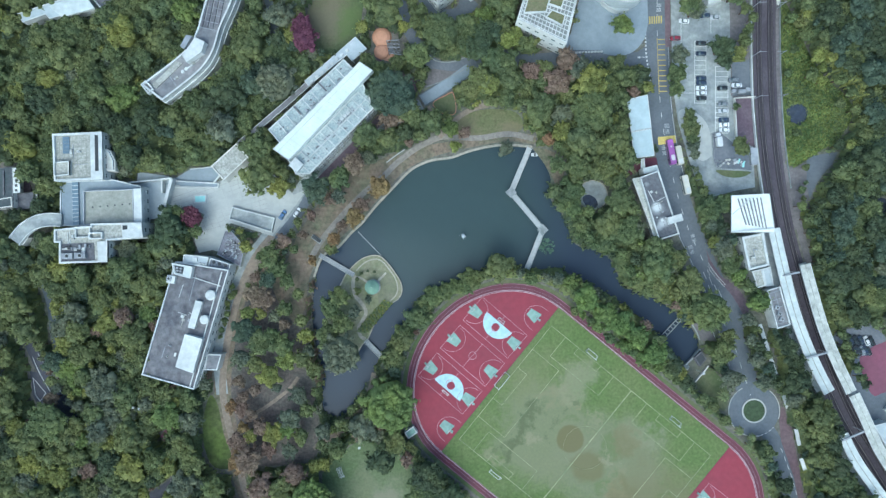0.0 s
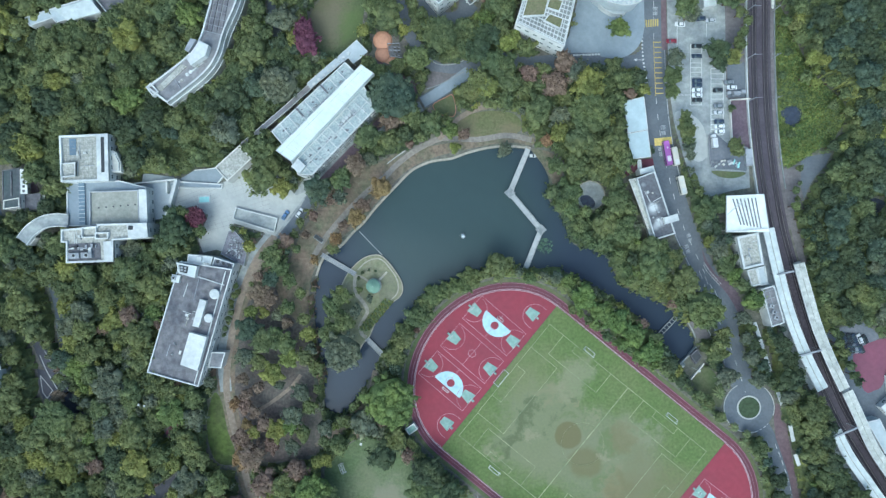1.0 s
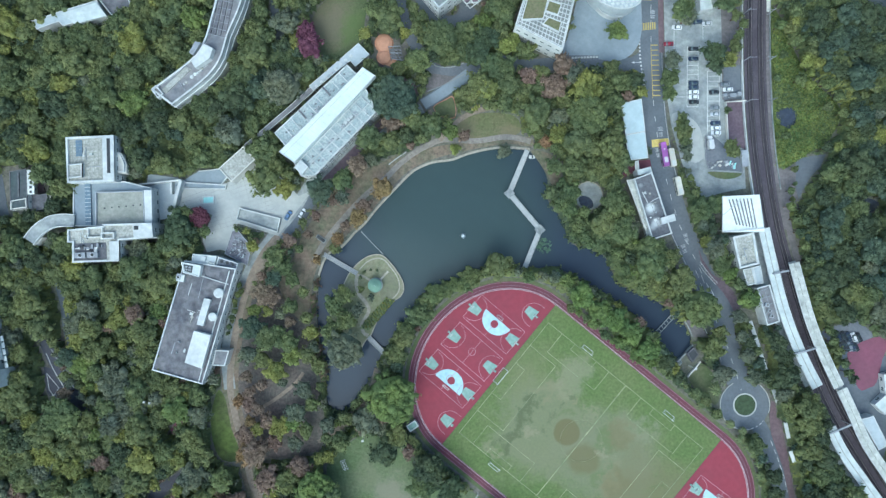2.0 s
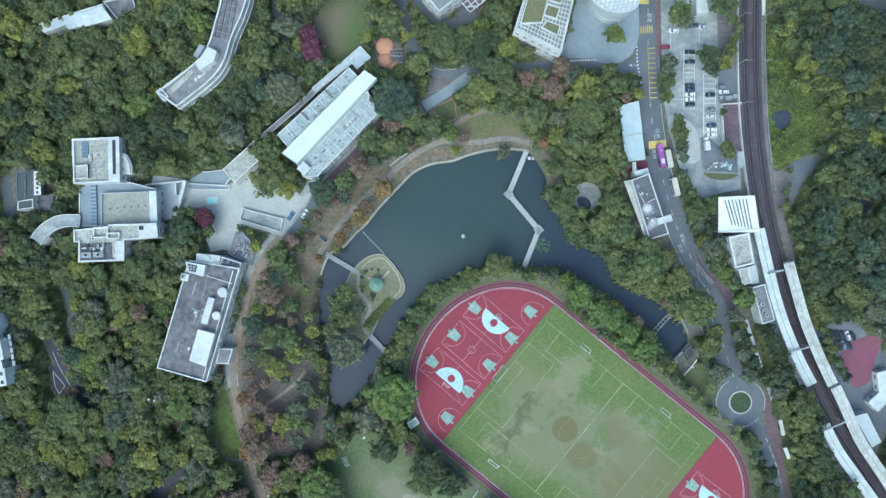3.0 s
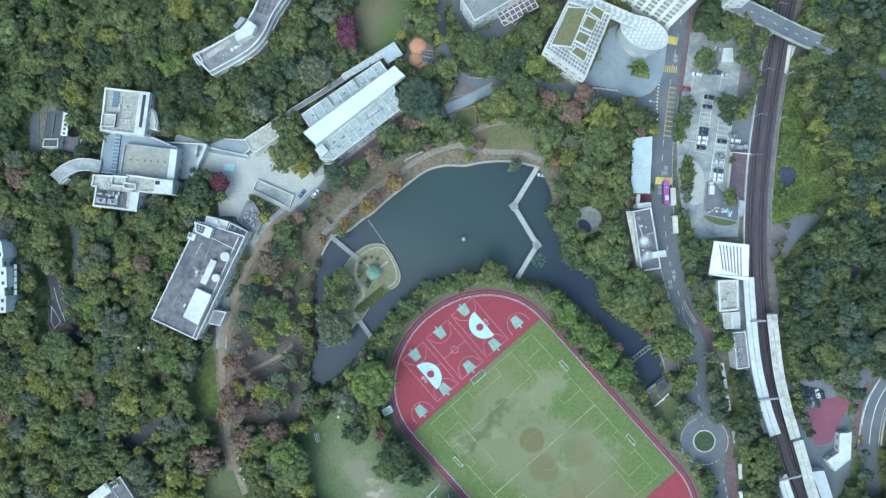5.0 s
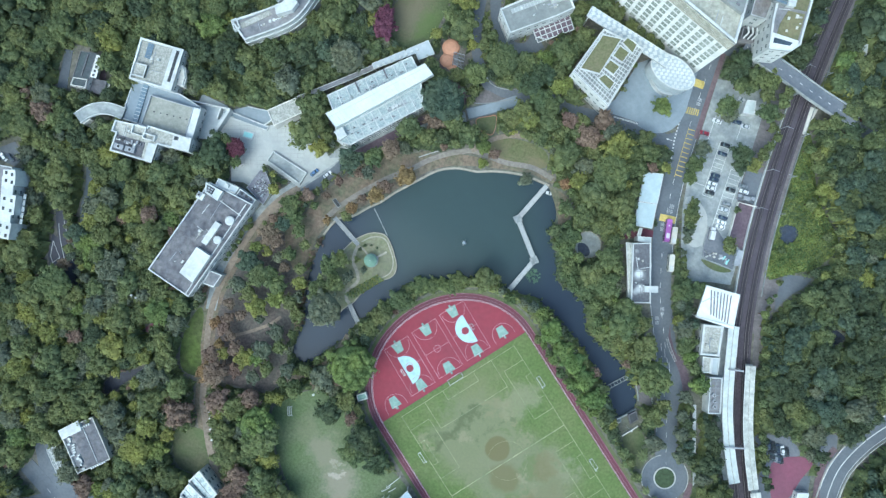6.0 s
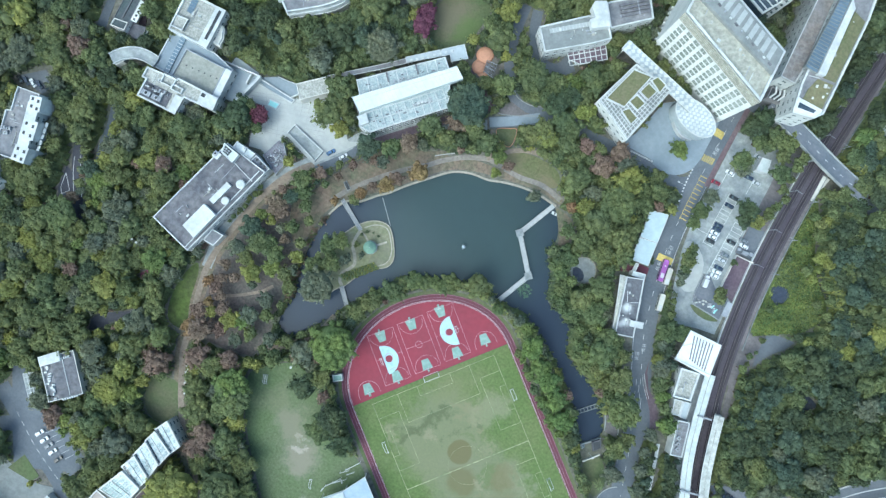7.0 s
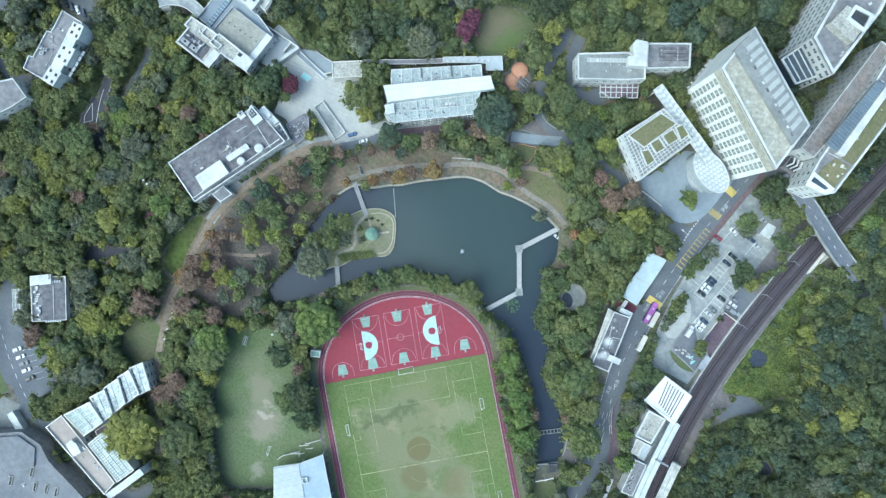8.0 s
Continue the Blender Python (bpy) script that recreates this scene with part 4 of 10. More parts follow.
def key_area(c, s):
    """A mint trapezoid in front of a basket; s: which way its wide end lies."""
    c = Vector(c)
    put = lambda u, v: tuple(c + COURT_U * u + COURT_V * (v * s))
    solo("key_area", Geo().prism([put(-2.5, 2.5), put(2.5, 2.5), put(1.65, -2.5), put(-1.65, -2.5)], 0.1, 0.168), MINT, "mint green painted key area of a basketball court", "court marking", kind="structure")
    hoop = thing("basketball_hoop", "pale green basketball stand with a backboard", "basketball hoop", (*put(0, 2.9), 0.15), "basketball hoops")
    part("post", Geo().cyl(put(0, 2.9), 0.12, 0.15, 3.4, 8), MINT, hoop)
    part("base", Geo().prism(rect(put(0, 3.1), 0.8, 1.1, math.degrees(math.atan2(COURT_U.y, COURT_U.x))), 0.15, 0.7), MINT, hoop)
    part("arm", Geo().bar((*put(0, 2.9), 3.2), (*put(0, 1.6), 3.2), 0.14, 0.16), WHITE, hoop)
    part("backboard", Geo().bar((*put(-0.9, 1.6), 2.9), (*put(0.9, 1.6), 2.9), 0.14, 1.05), WHITE, hoop)
    part("rim", Geo().ring(circle(put(0, 1.28), 0.25, 14), 0.04, 3.02, 3.06), ORANGE, hoop)


for c, s in (((14.3, -26.0), -1), ((5.2, -38.0), -1), ((-4.6, -49.9), -1), ((38.8, -27.4), 1), ((30.4, -39.2), 1), ((20.5, -51.1), 1), ((10.9, -62.9), 1), ((1.8, -74.6), 1)):
    key_area(c, s)


def goal_crescent(c, s):
    """A pale blue half disc with a round red spot before a handball goal."""
    c = Vector(c)
    a0 = math.degrees(math.atan2((COURT_U * s).y, (COURT_U * s).x))
    solo("goal_area", Geo().prism(circle(c, 7.0, 24, a0 - 90, a0 + 90), 0.1, 0.172), SKY_BLUE, "pale blue half-round goal area", "court marking", kind="structure")
    solo("goal_spot", Geo().cyl(tuple(c + COURT_U * (2.6 * s)), 1.7, 0.1, 0.19, 22), COURT_RED, "round red spot in the goal area", "court marking", kind="structure")
    goal(tuple(c - COURT_U * (0.6 * s)), 3.0, 2.0, 1.0, a0)


def goal(c, wide, high, deep, face, group="small goals"):
    """A goal of white tube facing the direction face."""
    c, k = Vector(c), radians(face)
    f, r = Vector((math.cos(k), math.sin(k))), Vector((-math.sin(k), math.cos(k)))
    put = lambda u, d, z: (*(c + r * u - f * d), z)
    g = thing("football_goal", "small white tubular goal on the pitch", "goal", (*c, 0.16), group)
    h = wide / 2
    for u in (-h, h):
        part("post", Geo().bar(put(u, 0, 0.16), put(u, 0, high), 0.16, 0.16), WHITE, g)
        part("side_bar", Geo().bar(put(u, 0, 0.18), put(u, deep, 0.18), 0.14, 0.14), WHITE, g)
        part("stay", Geo().bar(put(u, 0, high), put(u, deep, 0.2), 0.1, 0.1), WHITE, g)
    part("crossbar", Geo().bar(put(-h, 0, high), put(h, 0, high), 0.2, 0.16), WHITE, g)
    part("back_bar", Geo().bar(put(-h, deep, 0.18), put(h, deep, 0.18), 0.18, 0.14), WHITE, g)


for c in ((38.8, -27.4), (1.8, -74.6)):
    g = Geo()
    arc = [Vector(c) + COURT_U * (5.2 * math.cos(a)) + COURT_V * (2.0 - 5.6 * math.sin(a)) for a in (math.pi * i / 18 for i in range(19))]
    arc = [arc[0] + COURT_V * 1.6] + arc + [arc[-1] + COURT_V * 1.6]
    for a, b in zip(arc, arc[1:]):
        stroke(g, tuple(a), tuple(b), 0.16, 0.185)
    solo("court_lines", g, COURT_LINE, "thin pale three-point line of a half court", "line", kind="structure")
goal_crescent((2.1, -59.3), 1)
goal_crescent((24.4, -30.5), -1)
# the south bend mirrors the north one
COURT_V = -COURT_V + 2 * COURT_V.dot(U) * U
COURT_U = -COURT_U + 2 * COURT_U.dot(U) * U
for c in COURTS:
    court_line_set(south(c))
for c, s in (((14.3, -26.0), -1), ((5.2, -38.0), -1), ((-4.6, -49.9), -1), ((30.4, -39.2), 1), ((20.5, -51.1), 1), ((10.9, -62.9), 1)):
    key_area(south(c), s)
goal_crescent(south((2.1, -59.3)), 1)
goal_crescent(south((24.4, -30.5)), -1)
A_U = math.degrees(math.atan2(U.y, U.x))
A_V = math.degrees(math.atan2(V.y, V.x))
goal((22.9, -94.3), 5.2, 2.1, 1.6, A_U)
goal((63.0, -44.4), 5.2, 2.1, 1.6, A_U + 180)
goal((98.5, -73.0), 5.2, 2.1, 1.6, A_U + 180)
goal((26.1, -55.7), 7.3, 2.4, 2.2, A_V)


# ---- buildings ----
WINDOW_MESHES = {}


def window_mesh(w, h, glass=None):
    """A window: a white frame with a mullion round a dark pane."""
    key = (round(w, 1), round(h, 1), glass)
    if key not in WINDOW_MESHES:
        g, w2, t = Geo(), key[0] / 2, 0.12
        g.v += [(-w2 + t, -0.03, t), (w2 - t, -0.03, t), (w2 - t, -0.03, key[1] - t), (-w2 + t, -0.03, key[1] - t)]
        g.f.append((0, 1, 2, 3))
        for x0, z0, x1, z1 in ((-w2, 0, w2, t), (-w2, key[1] - t, w2, key[1]), (-w2, t, -w2 + t, key[1] - t), (w2 - t, t, w2, key[1] - t), (-t / 2, t, t / 2, key[1] - t)):
            k = len(g.v)
            g.v += [(x0, -0.1, z0), (x1, -0.1, z0), (x1, -0.1, z1), (x0, -0.1, z1), (x0, 0.0, z0), (x1, 0.0, z0), (x1, 0.0, z1), (x0, 0.0, z1)]
            g.f += [(k, k + 1, k + 2, k + 3), (k + 4, k + 5, k + 1, k), (k + 3, k + 2, k + 6, k + 7), (k + 4, k, k + 3, k + 7), (k + 1, k + 5, k + 6, k + 2)]
        me = g.mesh("window", [glass or GLASS, WHITE])
        for p in me.polygons:
            p.material_index = 0 if p.index == 0 else 1
        WINDOW_MESHES[key] = me
    return WINDOW_MESHES[key]


def wall_windows(parent, a, b, z0, storeys, pitch=3.6, gap=3.4, w=1.8, h=1.6, glass=None):
    """Rows of windows on a wall that runs from a to b with its outside on the right."""
    a, b = Vector(a), Vector(b)
    d = (b - a).length
    n = int((d - 1.0) / gap)
    if n < 1:
        return
    u = (b - a) / d
    turn = Matrix.Rotation(math.atan2(u.y, u.x), 4, "Z")
    fm = window_mesh(w, h, glass)
    base = parent.location
    for s in range(storeys):
        for i in range(n):
            q = a + u * (d * (i + 0.5) / n)
            ob = new("window", fm)
            ob.parent = parent
            ob.matrix_basis = Matrix.Translation((q.x - base.x, q.y - base.y, z0 + s * pitch + 1.0 - base.z)) @ turn


def block(name, label, poly, h, wall=None, roof=None, parapet=0.9, thick=0.45, storeys=0, gap=3.4, category="building", z0=0.0, parent=None, clear=True, cap=None, w=1.8, win_h=1.6):
    """A flat-roofed block with wall, roof and parapet; under a parent it is a wing of that building."""
    poly = ccw(poly)
    if clear:
        keep_clear(poly)
    c = Vector(poly[0])
    top = parent or thing(name, label, category, (*c, 0))
    wall, roof = wall or WHITE, roof or ROOF_GREY
    part("wall", Geo().walls(poly, z0, h - 0.01), wall, top)
    part("roof", Geo().prism(inset(poly, 0.06), h - parapet - 0.25, h - parapet), roof, top)
    part("parapet", Geo().ring(poly, thick, h - parapet - 0.2, h), cap or wall, top)
    if storeys:
        pitch = (h - parapet - z0) / storeys
        for a, b in zip(poly, poly[1:] + poly[:1]):
            wall_windows(top, a, b, z0, storeys, pitch, gap, w, win_h)
    return top


def roof_box(name, label, poly, z0, z1, material, category, group=""):
    return solo(name, Geo().prism(poly, z0, z1, True), material, label, category, group)


def in_quad(q, u, v):
    """A place in a four-cornered outline: u along its first side, v along its second."""
    return lerp(lerp(q[0], q[1], u), lerp(q[3], q[2], u), v)


def beams(parent, quad, nu, nv, z, w=0.35, h=0.4, material=None, name="beam"):
    """A lattice of beams over a four-cornered outline, each a part."""
    for i in range(nu + 1):
        part(name, Geo().bar((*in_quad(quad, i / nu, 0), z), (*in_quad(quad, i / nu, 1), z), w, h), material or WHITE, parent)
    for j in range(nv + 1):
        part(name, Geo().bar((*in_quad(quad, 0, j / nv), z + 0.02), (*in_quad(quad, 1, j / nv), z + 0.02), w, h), material or WHITE, parent)


def columns(parent, poly, z0, z1, r=0.18, material=None):
    for q in poly:
        part("column", Geo().cyl(q, r, z0, z1, 8), material or WHITE, parent)


def canopy(name, label, poly, z, material, category="canopy", thick=0.35, posts=True, group=""):
    """A roof on columns."""
    keep_clear(poly)
    t = thing(name, label, category, (*poly[0], 0), group)
    part("roof", Geo().prism(poly, z - thick, z, True), material, t)
    part("edge_beam", Geo().ring(poly, 0.25, z - thick - 0.1, z + 0.12), WHITE, t)
    if posts:
        columns(t, inset(poly, 0.8), 0, z - thick)
    return t


def air_unit(c, z, turn, sx=2.2, sy=1.6, h=1.3):
    """A rooftop air handling unit with a round fan on top."""
    t = thing("air_conditioner", "grey metal air handling unit on the roof", "air conditioner", (*c, z), "rooftop air units")
    box = part("casing", Geo().prism(rect(c, sx, sy, turn), z, z + h), STEEL, t)
    part("fan_ring", Geo().ring(circle(c, min(sx, sy) * 0.38, 14), 0.12, z + h - 0.02, z + h + 0.15), WHITE, box)
    part("fan", Geo().cyl(c, min(sx, sy) * 0.3, z + h, z + h + 0.05, 14), DARK, box)


def skylight(c, z, r=0.9):
    solo("skylight", Geo().cyl(c, r, z, z + 0.35, 16, r * 0.8), WHITE, "round white skylight dome on the roof", "skylight", "roof domes")


DECK_BLUE = mat("stained_blue_grey_deck", (0.095, 0.105, 0.13), second=(0.20, 0.215, 0.235), scale=1.0, vary=0.35, coarse=0.25)
# dark-roofed library block
library = block("library_building", "long white block with a dark flat felt roof", [(-109.4, -4.4), (-123.2, -50.9), (-101.7, -57.0), (-87.4, -7.9)], 9, roof=ROOF_DARK, storeys=2, parapet=0.7, thick=0.5)
part("inner_kerb", Geo().bar((*(-90.4, -8.8), 8.3), (*(-103.5, -56.0), 8.3), 0.4, 0.5), WHITE, library)
part("inner_kerb", Geo().bar((*(-102.8, -10.8), 8.3), (*(-91.0, -14.6), 8.3), 0.35, 0.4), WHITE, library)
part("inner_kerb", Geo().bar((*(-101.0, -9.8), 8.3), (*(-103.7, -20.5), 8.3), 0.22, 0.25), STEEL, library)
roof_box("roof_cover", "broad white roof housing on the dark roof", [(-104.6, -34.0), (-97.4, -35.9), (-101.3, -49.9), (-108.4, -47.3)], 8.3, 11, WHITE, "roof housing")
roof_box("roof_cover", "long narrow white duct on the dark roof", [(-100.6, -20.3), (-97.8, -21.0), (-101.1, -32.1), (-103.8, -31.4)], 8.3, 10, WHITE, "duct")
for c, r in (((-94.6, -18.2), 2.0), ((-97.1, -28.2), 1.75)):
    t = thing("water_tank", "round white water tank on the dark roof", "water tank", (*c, 8.3), "water tanks")
    shell = part("drum", Geo().cyl(c, r, 8.3, 10.0, 22), WHITE, t)
    part("lid", Geo().cyl(c, r * 1.05, 10.0, 10.2, 22, r * 0.7), WHITE, shell)
t = block("plant_room", "white rooftop plant room with a well painted dark", [(-110.0, -5.0), (-101.4, -6.6), (-102.4, -11.4), (-109.0, -9.6)], 11, z0=8.3, roof=WHITE_ROOF, parapet=0.3, category="plant room", clear=False)
# A flat dark plate paints the well's shade; the roof below is closed.
well = part("roof_well", Geo().prism([(-109.0, -5.9), (-105.0, -6.7), (-105.6, -9.6), (-108.4, -8.9)], 10.7, 10.74), DARK, t)
for i in range(4):
    part("well_unit", Geo().prism(rect(in_quad([(-108.6, -6.3), (-105.4, -6.9), (-105.8, -9.2), (-108.2, -8.6)], (i % 2 + 0.5) / 2, (i // 2 + 0.5) / 2), 0.9, 0.7, -12), 10.74, 11.1), STEEL, well)
solo("roof_cover", Geo().prism([(-112.2, -9.9), (-108.8, -10.5), (-109.4, -13.6), (-112.5, -13.0)], 8.3, 10.0, True), WHITE, "small white roof housing with a round fan", "roof housing")
air_unit((-111.4, -11.4), 10.0, -15, 1.9, 1.8, 0.4)
block("library_annex", "grey service annex beside the dark-roofed block", [(-97.5, -42.9), (-91.4, -43.1), (-93.3, -49.7), (-98.7, -49.5)], 6, roof=ROOF_GREY, parapet=0.3)
block("library_annex", "low grey annex with roof hatches", [(-99.3, -36.7), (-96.0, -38.1), (-101.2, -56.5), (-104.5, -57.9)], 5, roof=ROOF_GREY, parapet=0.3)
entry = block("library_entrance", "blue-grey roofed entrance building with plant decks", [(-106.2, -1.6), (-95.8, -2.6), (-96.8, -6.6), (-106.6, -4.9)], 8.4, roof=BLUE_ROOF, parapet=0.4)
part("roof_box", Geo().prism(rect((-101.4, -3.6), 2.0, 1.6, -6), 8.0, 9.0), WHITE, entry)
for i in range(5):
    part("roof_box", Geo().prism(rect(lerp((-99.6, -5.4), (-97.2, -5.8), i / 4), 0.4, 0.9, -8), 8.0, 8.7), WHITE, entry)
side = block("library_entrance", "dark blue-grey deck with three black vents", [(-95.4, -2.9), (-87.0, -5.6), (-87.6, -8.4), (-96.6, -6.8)], 8, roof=DECK_BLUE, parapet=0.3)
for i in range(3):
    part("vent", Geo().prism(rect(lerp((-94.0, -4.8), (-89.2, -6.2), i / 2), 1.1, 1.3, 20), 7.7, 8.1), DARK, side)
surface("library_forecourt", [(-99.0, 9.0), (-91.2, 9.0), (-94.4, -0.6), (-100.4, 1.0)], 0.155, PALE_PAVING, "pale paved step before the library", "plaza")
keep_clear([(-100.6, 9.0), (-91.2, 9.0), (-94.4, -0.6), (-101.4, 1.0)])
DEBRIS_DECK = mat("stained_purple_deck", (0.135, 0.13, 0.15), second=(0.2, 0.2, 0.22), scale=1.2, vary=0.35, coarse=0.3)
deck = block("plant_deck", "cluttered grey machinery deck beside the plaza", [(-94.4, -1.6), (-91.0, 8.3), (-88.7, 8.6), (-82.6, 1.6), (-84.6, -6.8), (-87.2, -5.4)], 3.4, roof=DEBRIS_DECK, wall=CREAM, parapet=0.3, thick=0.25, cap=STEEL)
kd = random.Random(11)
for i in range(80):
    c = in_quad([(-92.6, -1.2), (-89.8, 6.8), (-83.8, 1.6), (-86.0, -4.6)], kd.uniform(0.04, 0.96), kd.uniform(0.04, 0.96))
    solo("machine_box", Geo().prism(rect(c, kd.uniform(0.25, 1.1), kd.uniform(0.2, 0.6), kd.uniform(0, 90)), 3.1, 3.2 + kd.uniform(0.1, 0.5)), kd.choice((WHITE, STEEL, BLUE_ROOF, DARK, ROOF_GREY)), "small metal machine box on the plant deck", "machine", "deck machines")

# white campus complex on the west side
up = block("campus_tower", "white block with a tiled roof terrace and solar panels", [(-158.0, 47.3), (-137.8, 48.2), (-137.4, 28.8), (-157.2, 28.1)], 12, roof=ROOF_PALE, storeys=3, thick=0.8)
beams(up, [(-157.4, 46.1), (-143.0, 46.8), (-142.5, 30.0), (-157.0, 29.4)], 8, 9, 11.1, 0.14, 0.04, ROOF_OLIVE, "tile_joint")
part("roof_slab", Geo().prism([(-142.6, 47.6), (-138.3, 47.8), (-137.9, 28.9), (-142.1, 28.7)], 10.9, 12.05), WHITE, up)
part("roof_slot", Geo().prism([(-140.7, 46.8), (-139.3, 46.8), (-139.0, 32.2), (-140.4, 32.2)], 12.05, 12.1), DARK, up)
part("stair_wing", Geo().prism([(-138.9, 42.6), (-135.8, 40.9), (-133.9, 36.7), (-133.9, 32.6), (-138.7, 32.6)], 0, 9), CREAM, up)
part("stair_wall", Geo().ring([(-138.5, 41.8), (-136.2, 40.4), (-134.4, 36.5), (-134.4, 33.1), (-138.4, 33.1)], 0.35, 9, 9.8), WHITE, up)
keep_clear([(-144.3, 43.6), (-139.7, 42.2), (-139.7, 34.5), (-143.8, 34.5)])
t = block("stair_house", "small white stair house on the terrace", [(-156.8, 35.7), (-150.5, 36.2), (-150.5, 30.5), (-156.6, 30.0)], 13, z0=11, roof=ROOF_PALE, category="stair house", clear=False, thick=0.4)
for i in range(5):
    q = in_quad([(-154.1, 46.2), (-151.3, 46.2), (-151.1, 39.3), (-153.8, 39.3)], 0.5, (i + 0.5) / 5)
    solo("solar_panel", Geo().bar((q[0] - 1.4, q[1], 11.3), (q[0] + 1.4, q[1], 11.3), 1.3, 0.12), SOLAR, "blue solar panel on the roof terrace", "solar panel", "solar panels")
low = block("campus_link", "low blue-grey roofed link between the white blocks", [(-157.9, 28.4), (-135.9, 29.4), (-124.3, 26.6), (-123.8, 11.2), (-149.9, 10.2), (-157.8, 10.2)], 7, roof=BLUE_PAVING, storeys=2, parapet=0.4)
part("glass_strip", Geo().prism([(-152.7, 28.4), (-150.2, 28.4), (-149.7, 10.7), (-152.2, 10.5)], 6.6, 7.3), SOLAR, low, "blue glass strip")
for i in range(12):
    part("glazing_bar", Geo().bar((*in_quad([(-152.7, 28.4), (-150.2, 28.4), (-149.7, 10.7), (-152.2, 10.5)], 0, i / 11), 7.3), (*in_quad([(-152.7, 28.4), (-150.2, 28.4), (-149.7, 10.7), (-152.2, 10.5)], 1, i / 11), 7.3), 0.15, 0.1), WHITE, low)
hall = block("campus_hall", "white hall with an olive flat roof", [(-147.1, 24.5), (-126.8, 25.2), (-126.3, 11.1), (-147.1, 10.4)], 9, roof=ROOF_OLIVE, z0=6.5, thick=0.35, cap=STEEL, clear=False)
part("east_slab", Geo().prism([(-126.5, 25.4), (-123.3, 25.4), (-122.8, 11.1), (-126.0, 10.8)], 6.5, 9.2), WHITE, hall)
for i in range(6):
    part("roof_drain", Geo().cyl((-143.6, 17.8) if i == 0 else lerp((-143.6, 17.8), (-128.4, 19.2), i / 5), 0.35, 8.1, 8.25, 8), DARK, hall)
south = block("campus_wing", "white wing with tiled terraces and roof plant", [(-157.2, 8.6), (-142.4, 10.0), (-142.4, 10.9), (-121.8, 11.4), (-121.1, 5.4), (-135.5, 4.1), (-135.5, -4.6), (-155.1, -5.3), (-155.1, 3.2), (-157.2, 3.2)], 12, roof=ROOF_PALE, storeys=3, thick=0.7)
part("white_slab", Geo().prism([(-129.8, 10.5), (-121.8, 10.9), (-121.3, 5.9), (-129.3, 5.4)], 11, 12.1), WHITE, south)
part("roof_slot", Geo().prism([(-129.3, 10.2), (-127.3, 10.2), (-127.3, 8.6), (-129.3, 8.4)], 12.1, 12.15), DARK, south)
part("white_slab", Geo().prism([(-139.6, 3.6), (-136.2, 3.8), (-135.9, -3.7), (-139.1, -4.2)], 11, 12.1), WHITE, south)
part("terrace_wall", Geo().ring([(-142.8, 7.3), (-137.3, 7.5), (-137.3, 4.8), (-142.8, 4.5)], 0.5, 11, 12.6), WHITE, south)
part("terrace_wall", Geo().ring([(-148.5, 9.6), (-142.4, 10.0), (-142.3, 5.4), (-148.5, 5.2)], 0.35, 11, 12.3), WHITE, south)
part("plant_floor", Geo().prism([(-154.7, 2.7), (-141.4, 3.2), (-141.0, -3.7), (-154.4, -4.4)], 11, 11.3), ROOF_DARK, south)
for c in ((-151.4, -2.2), (-146.2, -2.0)):
    air_unit(c, 11.3, 2, 4.4, 2.3, 1.6)
kp = random.Random(29)
for i in range(14):
    q = in_quad([(-153.6, 2.0), (-142.4, 2.6), (-142.2, -0.2), (-153.4, -0.6)], (i + 0.5) / 14, kp.uniform(0.1, 0.9))
    solo("plant_pipe", Geo().prism(rect(q, kp.uniform(0.25, 0.9), kp.uniform(0.8, 2.4), kp.choice((2, 92))), 11.3, 11.5 + kp.uniform(0.1, 0.8)), kp.choice((STEEL, DARK, WHITE, STEEL)), "grey pipe and box of the roof plant", "roof plant", "roof plant pieces")
ramp = thing("footbridge", "curved concrete footbridge with white parapets", "footbridge", (*(-173.2, 12.9), 0))
rp = spline([(-156.7, 12.5), (-162.1, 12.7), (-166.7, 11.8), (-170.7, 9.5), (-173.4, 6.9), (-175.8, 3.7)], 6)
keep_clear(ribbon(rp, 6)[0] + ribbon(rp, 6)[1][::-1])
part("deck", Geo().band(rp, 5.2, 7.0, 7.8), CONCRETE, ramp)
for s in (-2.6, 2.6):
    part("parapet", Geo().band(rp, 0.28, 7.0, 8.6, s), WHITE, ramp)
columns(ramp, [rp[6], rp[16], rp[26]], 0, 7.0, 0.4)
part("abutment", Geo().band(rp[-8:], 6.0, -0.2, 6.9), CREAM, ramp)
for a, b, h in (((-113.2, 30.2), (-117.5, 13.7), 3.0), ((-131.3, 28.5), (-113.1, 30.4), 2.5), ((-117.7, 29.6), (-117.7, 24.4), 2.0)):
    solo("screen_wall", Geo().bar((*a, 0), (*b, 0), 1.3 if h == 3.0 else 0.6, h + 1), WHITE, "white screen wall beside the terrace", "wall", kind="structure")
solo("planter_wall", Geo().ring([(-113.9, 29.8), (-94.3, 28.6), (-94.7, 26.5), (-113.9, 26.7)], 0.5, 0, 1.1), WHITE, "long white planter wall on the plaza", "planter", kind="structure")
solo("planter_wall", Geo().prism([(-111.0, 29.1), (-95.2, 28.2), (-95.5, 27.0), (-111.0, 27.4)], 0, 0.8), BLUE_PAVING, "blue-grey bench strip in the planter", "bench", kind="structure")
solo("plaza_pool", Geo().ring([(-105.2, 23.5), (-99.9, 23.7), (-99.9, 20.3), (-105.2, 20.1)], 0.5, 0, 0.6), WHITE, "white rim of the small plaza pool", "pool", kind="structure")
